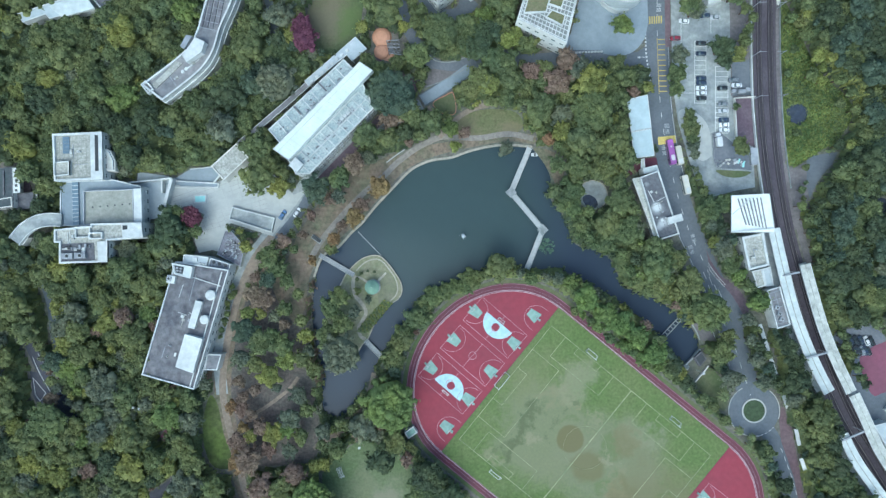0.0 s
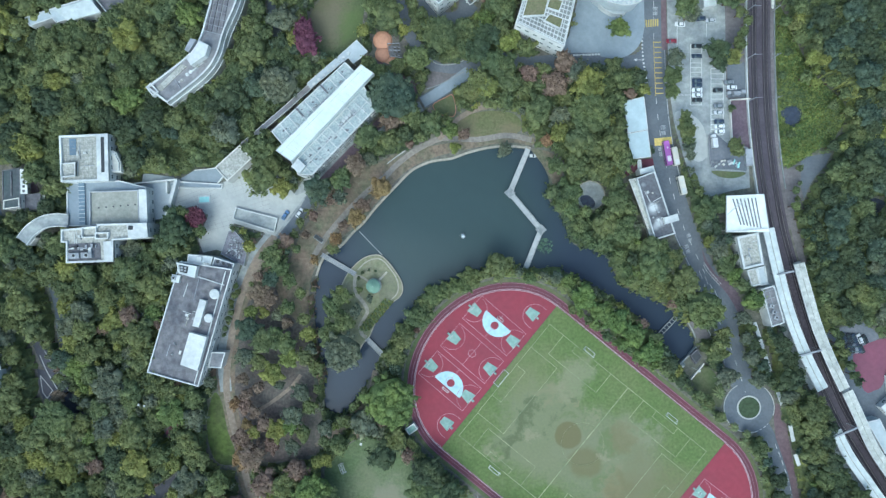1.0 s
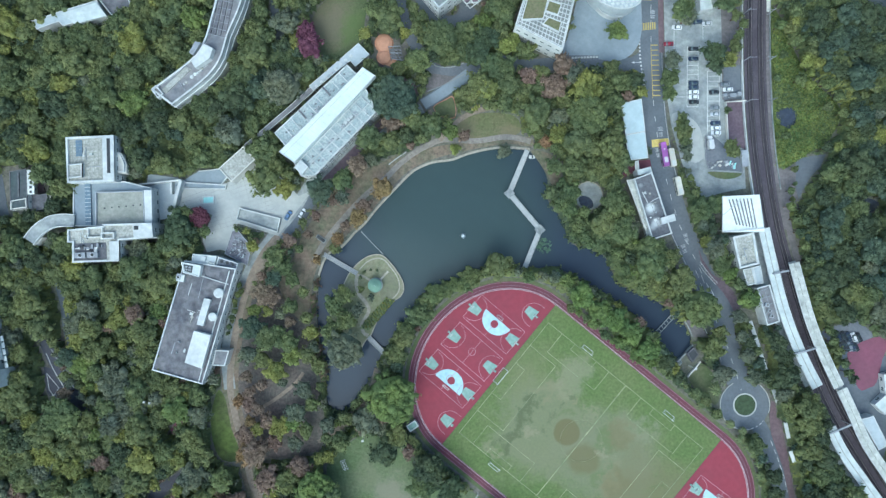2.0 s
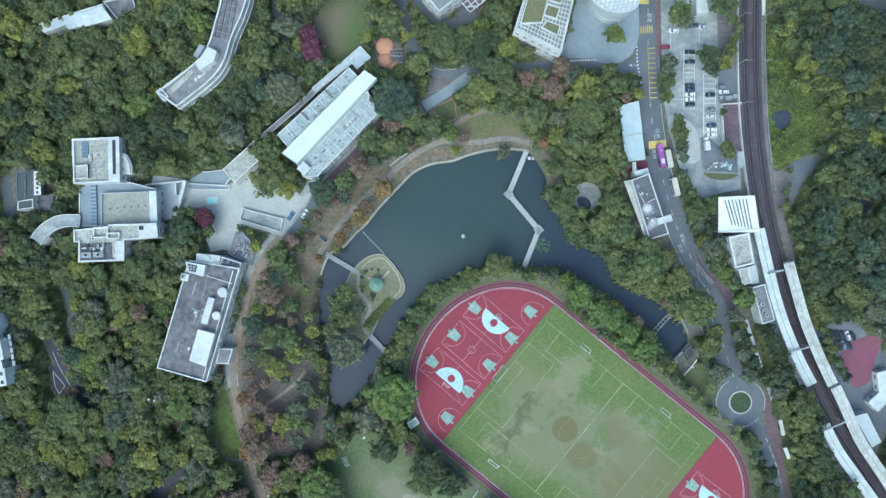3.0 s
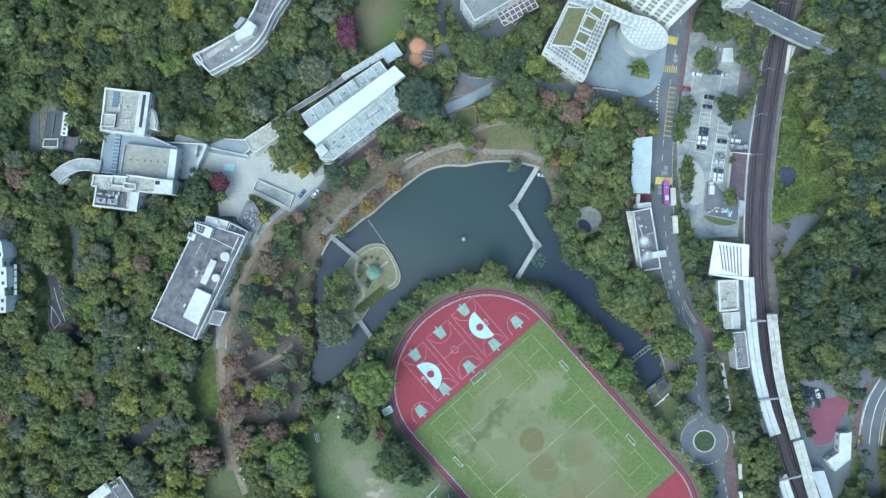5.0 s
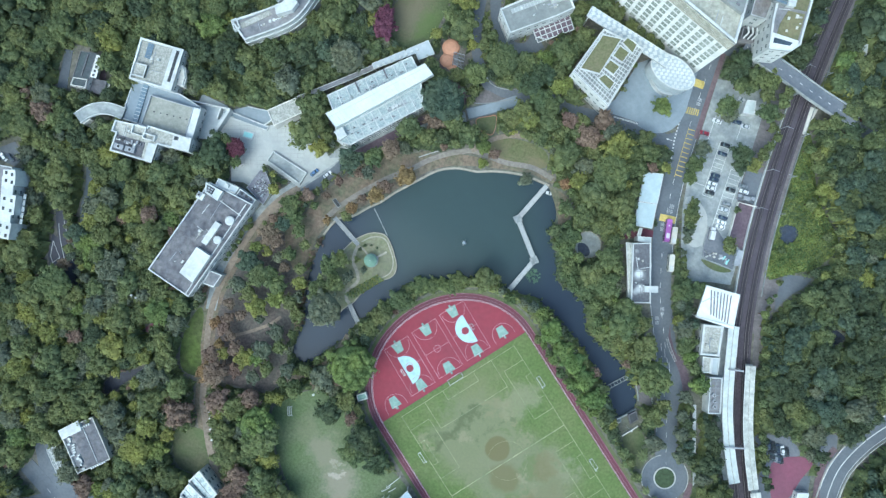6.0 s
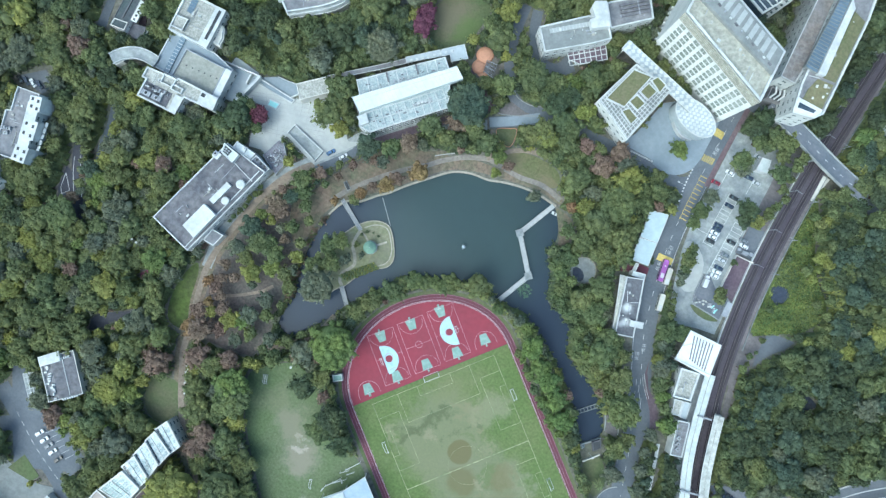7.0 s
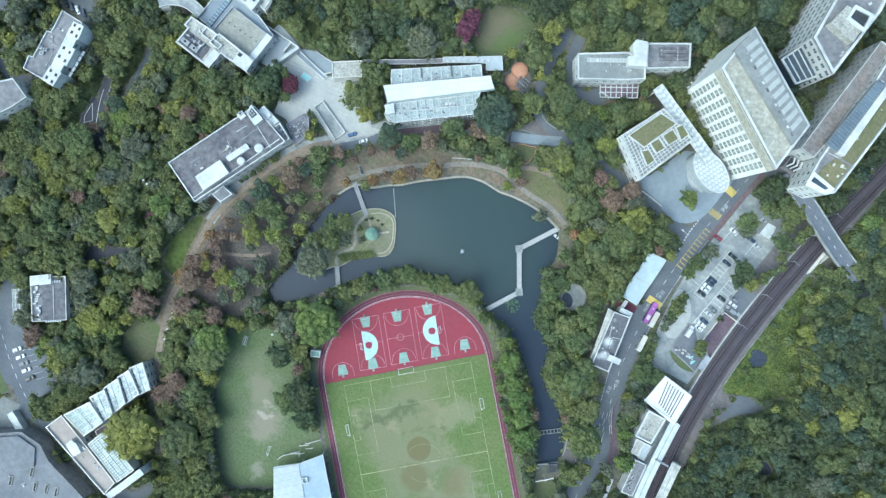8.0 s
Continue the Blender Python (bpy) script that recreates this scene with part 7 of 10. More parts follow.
lane("yard_road", [(-152.0, -157.0), (-139.0, -164.6), (-126.1, -173.2), (-119.6, -176.9), (-112.0, -180.4), (-104.8, -184.4), (-98.0, -187.6)], 7.5, 0.052, ASPHALT, "two-lane asphalt road beside the parking bays", "road", clear="hard", open_width=1.3)
YARD = [(-136.0, -186.0), (-117.0, -190.6), (-106.0, -187.6), (-101.4, -197.6), (-112.4, -207.4), (-136.0, -207.0)]
surface("paved_yard", YARD, 0.045, DECK_GREY, "pale paved yard beside the grey hall", "yard")
keep_clear(YARD)
lane("service_lane", [(-106.0, -186.6), (-95.0, -187.6), (-84.0, -185.6), (-70.0, -187.6), (-50.0, -191.6), (-36.0, -186.0), (-31.0, -174.0)], 4.6, 0.05, ASPHALT, "grey service lane between the halls", "road", clear="hard", open_width=1.2)
block("white_shed", "long white-roofed shed by the yard", [(-106.8, -192.9), (-105.8, -189.9), (-96.1, -193.0), (-96.8, -196.4)], 4, roof=WHITE_ROOF, parapet=0.1)
# stand beside the playing field
STAND_ROOF = mat("pale_blue_stand_sheet", (0.27, 0.345, 0.40), second=(0.32, 0.39, 0.43), scale=0.5, vary=0.08, coarse=0.1, rough=0.5)
stand = canopy("spectator_stand", "pale blue sheet roof of the spectator stand", [(6.4, -128.2), (14.6, -119.0), (20.2, -108.8), (36.8, -122.0), (49.9, -132.7), (25.6, -151.2)], 8, STAND_ROOF, "stand")
part("roof_sheet", Geo().prism([(7.0, -128.9), (14.4, -119.6), (35.6, -137.0), (25.6, -150.6)], 8.0, 8.4), BLUE_ROOF, stand)
for i in range(1, 9):
    part("sheet_seam", Geo().bar((*lerp((7.0, -128.9), (25.6, -150.6), i / 9), 8.4), (*lerp((14.4, -119.6), (35.6, -137.0), i / 9), 8.4), 0.18, 0.06), STAND_ROOF, stand)
part("roof_hatch", Geo().ring(rect((21.6, -123.2), 2.6, 2.6, -40), 0.4, 8.0, 9.2), WHITE, stand)
rig = thing("pipe_frame", "thin white pipe frame beside the stand", "frame", (6.2, -123.7, 0.05))
for a, b, z in (((6.2, -123.7), (11.0, -117.0), 3.0), ((5.6, -126.6), (6.2, -123.7), 3.0), ((11.0, -117.0), (12.6, -118.8), 3.0), ((10.9, -112.7), (15.3, -106.3), 2.6), ((9.4, -115.2), (12.4, -112.2), 2.2), ((8.4, -121.0), (13.4, -116.4), 2.4), ((12.6, -114.6), (15.0, -112.0), 1.6)):
    part("pipe", Geo().bar((*a, z), (*b, z), 0.28, 0.22), WHITE, rig)
    part("leg", Geo().bar((*a, 0.0), (*a, z), 0.2, 0.2), WHITE, rig)
    part("leg", Geo().bar((*b, 0.0), (*b, z), 0.2, 0.2), WHITE, rig)
solo("low_wall", Geo().band([(5.6, -151.4), (14.3, -141.0)], 0.7, 0, 1.0), CREAM, "pale low wall behind the stand", "wall", kind="structure")
# sheds east of the railway
block("yard_office", "white L-shaped office with a sheet roof", [(190.9, -54.2), (196.1, -52.7), (197.6, -64.8), (191.5, -71.5), (187.1, -67.2), (191.8, -62.8)], 3.5, roof=WHITE_ROOF, parapet=0.15, storeys=1)
block("white_shed", "long pale blue shed beside the platform", [(180.0, -72.9), (185.5, -71.5), (191.8, -84.1), (187.7, -86.5)], 5, roof=BLUE_ROOF, parapet=0.15)
block("site_cabin", "white cabin among trees by the railway", [(152.9, 151.4), (156.8, 152.2), (157.6, 147.1), (153.8, 146.0)], 3, roof=WHITE_ROOF, parapet=0.1)
block("kiosk", "white tent-roofed kiosk in the car park", [(111.4, 109.9), (115.7, 110.8), (117.0, 104.3), (111.5, 103.3)], 4, roof=WHITE_ROOF, parapet=0.15)
block("hut", "small turquoise-roofed hut beside the track", rect((-13.1, -76.4), 4.6, 3.2, 35), 3, roof=MINT, parapet=0.15)
block("pump_house", "dark-roofed pump house at the lake's end", [(106.2, -45.1), (109.1, -42.3), (111.4, -45.6), (108.6, -48.9)], 2.5, roof=DARK, wall=ROOF_DARK, parapet=0.15)
solo("dam_wall", Geo().band([(102.6, -49.0), (106.0, -45.7), (109.4, -41.8)], 0.7, -1.6, 0.9), CONCRETE, "pale concrete dam wall at the lake's end", "wall", kind="structure")
solo("dam_wall", Geo().band([(107.0, -55.7), (109.8, -52.4), (112.7, -48.8)], 0.5, -0.2, 1.2), CREAM, "pale low wall below the dam", "wall", kind="structure")
keep_clear([(101.4, -50.0), (108.9, -40.4), (114.2, -47.1), (107.4, -56.7)])
clutter([(80.9, 28.8), (87.9, 31.1), (96.0, 9.0), (90.2, 6.0)], 7.4, 9, 7)
clutter([(125.2, 4.4), (132.1, 6.0), (134.0, -4.9), (127.5, -6.6)], 7.1, 8, 8)
clutter(TW, 43.0, 16, 9)
clutter(T2[:4], 32.8, 14, 10)
clutter(T3, 23.2, 24, 11)
clutter(NB, 12.1, 12, 12)
clutter([(12.9, 133.5), (28.0, 146.2), (33.7, 138.7), (19.3, 125.9)], 12.1, 8, 13)
clutter([(-197.2, -54.0), (-199.6, -39.1), (-200.2, -29.5), (-195.1, -30.3), (-189.9, -54.7)], 14.1, 14, 14)
clutter([(-100.0, -206.5), (-90.0, -212.0), (-74.5, -212.5), (-70.6, -199.2), (-81.6, -218.7)], 8.7, 5, 15)
clutter([(-84.0, -178.5), (-82.6, -172.8), (-66.3, -176.0), (-48.8, -179.6), (-49.0, -184.0)], 12.1, 7, 16)
solo("bridge_ramp_deck", Geo().prism([(142.0, 117.5), (145.6, 117.3), (143.1, 104.2), (142.3, 104.6)], 0, 0.5), CREAM, "pale triangular strip beside the road bridge", "deck", kind="structure")
# road bridge over the railway
RB = spline([(101.6, 131.8), (109.2, 129.7), (122.2, 126.2), (136.0, 121.8), (148.0, 118.4), (161.0, 115.8)], 5)
rb = thing("road_bridge", "concrete road bridge over the railway", "bridge", (*RB[0], 0))
part("deck", Geo().band(RB, 7.4, 6.2, 7.0), DARK_ASPHALT, rb)
for s in (-3.7, 3.7):
    part("parapet", Geo().band(RB, 0.35, 6.0, 7.9, s), CONCRETE, rb)
for k in (7, 14):
    part("pier", Geo().prism(rect(RB[k], 1.0, 5.6, math.degrees(math.atan2(RB[k + 1][1] - RB[k][1], RB[k + 1][0] - RB[k][0]))), 0, 6.2), CONCRETE, rb)
for i in range(1, len(RB) - 2, 2):
    part("lane_dash", Geo().bar((*RB[i], 6.98), (*lerp(RB[i], RB[i + 1], 0.6), 6.98), 0.2, 0.03), PAINT_LINE, rb)
l_, r_ = ribbon(RB, 10)
keep_clear(l_ + r_[::-1])


# ---- lake things ----
BOARD = mat("grey_bridge_boards", (0.30, 0.31, 0.315), second=(0.24, 0.25, 0.255), scale=1.2, vary=0.18)


def deck_bridge(name, label, pts, wide, z, knees=False):
    """A plank walkway on posts; every board is a piece."""
    t = thing(name, label, "footbridge", (*pts[0], 0))
    for a, b in zip(pts, pts[1:]):
        d = Vector(b) - Vector(a)
        u = d.normalized()
        n = Vector((-u.y, u.x))
        ang = math.degrees(math.atan2(u.y, u.x))
        part("stringer", Geo().bar((*a, z - 0.35), (*b, z - 0.35), wide * 0.8, 0.22), WOOD, t)
        for s in (-1, 1):
            e = n * (s * wide / 2)
            part("rail", Geo().bar((*(Vector(a) + e), z + 0.9), (*(Vector(b) + e), z + 0.9), 0.16, 0.12), PALE_PAVING, t)
            k = max(2, int(d.length / 3))
            for i in range(k + 1):
                q = Vector(a) + d * (i / k) + e
                part("post", Geo().bar((*q, -1.4), (*q, z + 0.95), 0.18, 0.18), CONCRETE, t)
        k = int(d.length / 0.95)
        board = Geo().prism(rect((0, 0), 0.82, wide, 0), 0, 0.09).mesh("board", WOOD if knees else BOARD)
        for i in range(k):
            q = Vector(a) + d * ((i + 0.5) / k)
            ob = new("board", board)
            ob.parent = t
            ob.matrix_basis = Matrix.Translation((q.x - t.location.x, q.y - t.location.y, z - 0.12)) @ Matrix.Rotation(radians(ang), 4, "Z")
    if knees:
        for q in pts[1:-1]:
            part("landing", Geo().prism(rect(q, 3.4, 3.4, 42), z - 0.15, z + 0.0, True), CONCRETE, t)
            part("landing_rail", Geo().ring(rect(q, 3.4, 3.4, 42), 0.15, z + 0.8, z + 0.95), CONCRETE, t)
    return t


deck_bridge("zigzag_bridge", "pale zigzag plank bridge with posts across the lake", [(37.1, 43.7), (29.2, 24.7), (42.6, 8.8), (35.2, -9.6)], 2.1, 0.5, True)
deck_bridge("footbridge", "narrow pale footbridge to the island", [(-51.9, -1.8), (-37.3, -10.3)], 1.8, 0.5)
deck_bridge("footbridge", "short pale arched footbridge from the island", [(-32.4, -38.0), (-24.3, -46.3)], 1.9, 0.5)
wa, wb = Vector((91.8, -38.9)), Vector((101.0, -29.1))
wn_ = Vector((-(wb - wa).y, (wb - wa).x)).normalized()
weir = thing("weir_walkway", "open ladder-like weir frame across the water", "weir", (*wa, 0))
for s in (-0.9, 0.9):
    part("side_beam", Geo().bar((*(wa + wn_ * s), -0.2), (*(wb + wn_ * s), -0.2), 0.28, 0.3), CONCRETE, weir)
for i in range(9):
    q = wa + (wb - wa) * (i / 8)
    part("rung", Geo().bar((*(q - wn_ * 0.9), -0.15), (*(q + wn_ * 0.9), -0.15), 0.28, 0.25), CONCRETE, weir)
    if i % 2 == 0:
        part("pile", Geo().cyl(tuple(q), 0.16, -1.5, -0.1, 8), CONCRETE, weir)
solo("boom", Geo().bar((*(-35.8, 8.1), -0.68), (*(-26.0, -2.0), -0.68), 0.35, 0.2), CONCRETE, "thin floating boom across the water", "boom")
fo = thing("fountain", "small white fountain jet in the lake", "fountain", (*(9.0, 6.2), -0.7))
part("float", Geo().cyl((9.0, 6.2), 0.7, -0.75, -0.5, 16), DARK, fo)
SPRAY = mat("white_spray", (0.85, 0.9, 0.92), vary=0.05)
jet = Geo()
rj = random.Random(3)
for i in range(260):
    a, r = rj.uniform(0, math.tau), abs(rj.gauss(0, 0.45))
    z = max(-0.6, 2.0 - r * 1.5 + rj.uniform(-0.7, 0.5))
    c = (9.0, 6.2)
    x, y, s = c[0] + r * math.cos(a), c[1] + r * math.sin(a), rj.uniform(0.1, 0.24)
    jet.loft([[(x + s, y, z), (x - s * 0.5, y + s * 0.87, z), (x - s * 0.5, y - s * 0.87, z)], [(x + s * 0.3, y, z + 2 * s), (x - s * 0.2, y + s * 0.3, z + 2 * s), (x - s * 0.2, y - s * 0.3, z + 2 * s)]])
part("jet", jet, SPRAY, fo, "white water spray", kind="stuff")
# island pavilion
gz = thing("gazebo", "round green-tiled gazebo on the island", "gazebo", (*(-29.8, -15.6), 0))
cz = (-29.4, -15.4)
g = Geo()
g.loft([[(x, y, z) for x, y in circle(cz, r, 24)] for z, r in ((3.0, 3.05), (3.25, 3.0), (4.2, 1.4), (4.7, 0.25))])
tiles = part("roof", g, GREEN_ROOF, gz, "green conical roof")
part("finial", Geo().cyl(cz, 0.15, 4.6, 5.3, 8), WHITE, tiles)
part("floor", Geo().cyl(cz, 3.3, 0.05, 0.3, 24), CONCRETE, gz)
for i in range(8):
    a = i * math.tau / 8
    part("column", Geo().cyl((cz[0] + 2.6 * math.cos(a), cz[1] + 2.6 * math.sin(a)), 0.14, 0.3, 3.05, 8), CREAM, gz)
lane("island_path", [(-37.4, -10.4), (-37.8, -14.7), (-36.9, -18.9), (-34.8, -21.6), (-33.1, -24.0), (-32.3, -26.5), (-33.9, -29.9), (-35.4, -32.6), (-34.6, -36.2), (-32.6, -37.6)], 1.5, 0.09, STONE, "pale curving island path", "path", clear=False)
lane("island_path_round", spline([(-36.4, -8.6), (-33.0, -5.2), (-28.6, -3.6), (-25.4, -4.6), (-22.6, -7.8), (-20.0, -11.5), (-18.9, -15.5), (-19.6, -18.9), (-22.1, -21.4)], 4), 0.55, 0.11, STONE, "thin pale path round the island edge", "path", clear=False, smooth=0)
lane("island_path_short", [(-27.2, -13.0), (-23.8, -9.4)], 0.9, 0.10, STONE, "short pale path to the gazebo", "path", clear=False, smooth=0)
lane("island_path_gate", [(-36.8, -11.0), (-34.0, -11.9), (-31.6, -13.6)], 0.9, 0.105, STONE, "short pale path from the footbridge", "path", clear=False)
COURT_GRASS = mat("thin_dry_grass", (0.185, 0.182, 0.125), second=(0.15, 0.16, 0.095), scale=0.6, vary=0.22, coarse=0.15)
solo("island_court", Geo().prism(spline([(-27.4, -11.6), (-23.6, -8.7), (-19.8, -13.5), (-18.8, -17.3), (-22.2, -21.2), (-26.5, -23.1)], 4, True), 0.0, 0.075), COURT_GRASS, "thin dry grass round the gazebo", "ground", kind="structure")
bench = thing("bench", "dark wooden bench beside the lake path", "bench", (*(-52.9, 5.0), 0))
part("seat", Geo().prism(rect((-53.2, 4.9), 4.6, 1.9, -35), 0.35, 0.5, True), CONCRETE, bench)
part("table", Geo().prism(rect((-53.2, 4.9), 4.0, 1.3, -35), 0.5, 0.9), DARK, bench)
bt = thing("boat", "small white pedal boat at the landing", "boat", (*(39.5, 40.3), -0.7))
g = Geo()
cb = (39.5, 40.8)
g.loft([[(cb[0] + x * k, cb[1] + y * k, z) for x, y in ((-1.6, -0.7), (0.9, -0.75), (1.8, 0), (0.9, 0.75), (-1.6, 0.7))] for z, k in ((-0.8, 0.8), (-0.3, 1.0))])
part("hull", g, WHITE, bt)
part("seat", Geo().prism(rect(cb, 0.6, 1.2), -0.32, 0.0), DARK, bt)
WEED = foliage("lily_pads", (0.13, 0.20, 0.13), (0.10, 0.17, 0.10))
lp = Geo()
for i in range(90):
    a, r = rj.uniform(0, math.tau), 3.4 * math.sqrt(rj.random())
    c = (44.6, 1.6)
    lp.cyl((c[0] + r * math.cos(a), c[1] + r * math.sin(a)), rj.uniform(0.2, 0.5), -0.72, -0.66 + 0.0006 * i, 7)
solo("lily_pads", lp, WEED, "patch of floating lily pads", "water plants", kind="stuff")


# ---- markings on roads and car parks ----
def dashes(geo, pts, on, off, w, z, shift=0.0):
    """Dashes along a line."""
    run, draw = 0.0, True
    for a, b in zip(pts, pts[1:]):
        a, b = Vector(a), Vector(b)
        u = (b - a).normalized()
        n = Vector((-u.y, u.x)) * shift
        at, d = 0.0, (b - a).length
        while at < d:
            step = min((on if draw else off) - run, d - at)
            if draw and step > 0.05:
                geo.bar((*(a + n + u * at), z), (*(a + n + u * (at + step)), z), w, 0.02)
            at += step
            run += step
            if run >= (on if draw else off) - 1e-6:
                run, draw = 0.0, not draw


g = Geo()
dashes(g, MAIN_ROAD, 2.5, 4.5, 0.18, 0.105)
dashes(g, MAIN_ROAD[8:30], 40, 1, 0.15, 0.105, 4.6)
dashes(g, MAIN_ROAD[30:66], 40, 1, 0.15, 0.105, -4.6)
dashes(g, spline([(86.4, 92.3), (86.9, 82.6), (88.8, 70.6)], 5), 0.8, 0.8, 0.7, 0.105)
dashes(g, spline([(113.0, -5.2), (116.6, -10.2), (120.6, -14.8)], 4), 30, 1, 0.16, 0.105)
dashes(g, spline([(112.8, -6.4), (114.8, -9.7), (120.0, -15.4)], 4), 30, 1, 0.16, 0.105)
for i in range(10):
    a, b = lerp((113.4, -6.6), (117.6, -12.4), i / 9), lerp((113.9, -6.4), (118.4, -12.2), i / 9)
    g.bar((*a, 0.105), (*b, 0.105), 0.16, 0.02)
for a, b in (((111.0, -9.2), (112.3, -12.2)), ((113.5, -11.3), (114.8, -14.6)), ((113.1, -14.7), (114.2, -17.4)), ((117.3, -16.4), (119.8, -22.3)), ((116.6, -24.2), (118.1, -27.2)), ((119.0, -28.7), (120.3, -32.1)), ((114.9, -27.8), (116.0, -29.9)), ((112.9, -29.5), (116.2, -37.5))):
    g.bar((*a, 0.112), (*b, 0.112), 0.2, 0.02)
dashes(g, circle((132.4, -68.0), 10.8, 30, 200, 320), 1.2, 0.8, 0.25, 0.105)
dashes(g, spline([(143.8, -83.8), (146.3, -90.2), (149.2, -98.6), (151.0, -106.0)], 4), 2.2, 1.6, 0.2, 0.105)
dashes(g, spline([(-173.6, -45.2), (-170.4, -52.4), (-164.6, -62.2)], 4), 60, 1, 0.25, 0.105)
dashes(g, [(-173.4, -54.0), (-172.4, -61.0), (-170.4, -63.8), (-168.0, -60.4), (-173.4, -54.0)], 60, 1, 0.2, 0.105)
dashes(g, spline([(-171.4, -43.6), (-166.4, -52.0), (-161.4, -60.4)], 4), 60, 1, 0.2, 0.105)
dashes(g, spline([(-139.0, -164.6), (-126.1, -173.2), (-119.6, -176.9), (-114.4, -179.5), (-104.8, -184.0)], 4), 2.5, 2.5, 0.2, 0.105)
solo("road_lines", g, PAINT_LINE, "worn white lane markings on the roads", "road marking", kind="structure")
WORN_PAINT = mat("worn_road_paint", (0.46, 0.48, 0.48), second=(0.27, 0.29, 0.3), vary=0.3, scale=2.5, coarse=0.8)
for c, sx, sy, turn in (((95.7, 51.8), 2.3, 4.4, 6), ((94.4, 42.6), 2.0, 4.2, 9), ((92.2, 103.3), 2.4, 3.6, 0), ((106.8, 5.3), 2.1, 3.6, 20), ((105.9, 0.4), 2.1, 3.8, 20)):
    g = Geo()
    m = Matrix.Rotation(radians(turn), 2)
    for y0, y1, cols in ((-0.5, -0.06, 2), (0.06, 0.5, 1)):
        for i in range(4):
            y = sy * (y0 + (y1 - y0) * (i + 0.5) / 4)
            for j in range(cols):
                x0, x1 = sx * (-0.5 + j / cols + 0.06), sx * (-0.5 + (j + 1) / cols - 0.06 * (1 + (i * 3 + j) % 3))
                g.bar((*(Vector(c) + m @ Vector((x0, y))), 0.105), (*(Vector(c) + m @ Vector((x1, y))), 0.105), 0.2, 0.02)
        g.bar((*(Vector(c) + m @ Vector((0.1, sy * y0))), 0.107), (*(Vector(c) + m @ Vector((0.1, sy * y1))), 0.107), 0.18, 0.02)
    solo("painted_word", g, WORN_PAINT, "worn white lettering painted on the road", "road marking", kind="structure")
g = Geo()
for k in range(11):
    a, b = lerp((91.7, 89.8), (92.4, 67.7), k / 10), lerp((94.6, 89.8), (95.6, 67.7), k / 10)
    g.bar((*a, 0.105), (*b, 0.105), 0.42, 0.02)
g.bar((*(91.4, 90.4), 0.107), (*(92.3, 66.6), 0.107), 0.22, 0.02)
for k in range(8):
    a = lerp((86.4, 97.8), (93.2, 98.3), k / 7)
    g.bar((a[0], a[1] + 1.6, 0.105), (a[0], a[1] - 1.6, 0.105), 0.55, 0.02)
solo("yellow_lines", g, YELLOW_LINE, "yellow ladder and crossing stripes on the road", "road marking", kind="structure")
solo("yellow_box", Geo().prism([(91.7, 48.2), (99.1, 49.0), (99.4, 45.8), (91.9, 44.9)], 0.02, 0.115), YELLOW_LINE, "yellow hatched box painted on the road", "road marking", kind="structure")
solo("yellow_box", Geo().prism(rect((88.6, 111.4), 6.5, 3.6, -3), 0.02, 0.115), YELLOW_LINE, "yellow hatched box painted on the road", "road marking", kind="structure")
g = Geo()
for k in range(14):
    a, b = lerp((107.4, 88.9), (107.3, 62.7), k / 13), lerp((112.2, 88.9), (112.1, 62.7), k / 13)
    g.bar((*a, 0.155), (*b, 0.155), 0.24, 0.02)
g.bar((*(107.4, 88.9), 0.155), (*(107.3, 62.7), 0.155), 0.24, 0.02)
g.bar((*(112.2, 88.9), 0.157), (*(112.1, 62.7), 0.157), 0.24, 0.02)
g.bar((*(121.5, 78.3), 0.157), (*(121.5, 49.9), 0.157), 0.24, 0.02)
for k in range(14):
    a, b = lerp((116.2, 78.3), (116.2, 49.9), k / 13), lerp((121.5, 78.3), (121.5, 49.9), k / 13)
    g.bar((*a, 0.155), (*b, 0.155), 0.24, 0.02)
g.bar((*(116.2, 78.3), 0.155), (*(116.2, 49.0), 0.155), 0.24, 0.02)
for a, b in (((96.8, 89.9), (101.6, 89.9)), ((101.6, 99.5), (101.6, 87.4)), ((98.4, 67.0), (107.6, 67.0)), ((114.3, 99.5), (114.3, 92.3)), ((105.6, 57.4), (105.6, 44.2))):
    g.bar((*a, 0.155), (*b, 0.155), 0.2, 0.02)
for k in range(6):
    a, b = lerp((-122.3, -167.0), (-108.0, -173.3), k / 5), lerp((-119.6, -163.8), (-105.6, -169.4), k / 5)
    g.bar((*a, 0.105), (*b, 0.105), 0.15, 0.02)
solo("parking_lines", g, PAINT_LINE, "white parking bay lines", "road marking", kind="structure")
for pts, w in (([(105.6, 57.4), (107.1, 49.0), (108.7, 37.0)], 0.3), ([(99.4, 92.3), (99.4, 80.2)], 0.3)):
    solo("kerb", Geo().band(pts, w, 0, 0.2), CONCRETE, "low concrete kerb in the car park", "kerb", kind="structure")
ISLE_TURF = mat("dark_island_turf", (0.055, 0.08, 0.04), second=(0.04, 0.06, 0.03), scale=0.7, vary=0.35)
for a0, a1 in ((-18, 52), (118, 286)):
    solo("kerb", Geo().band(circle((132.5, -68.1), 10.85, 30, a0, a1), 0.32, 0, 0.2), PALE_PAVING, "pale outer kerb of the roundabout", "kerb", kind="structure")
solo("roundabout_kerb", Geo().ring(circle((132.4, -68.0), 5.2, 36), 0.6, 0, 0.35), PALE_PAVING, "pale kerb ring of the roundabout", "kerb", kind="structure")
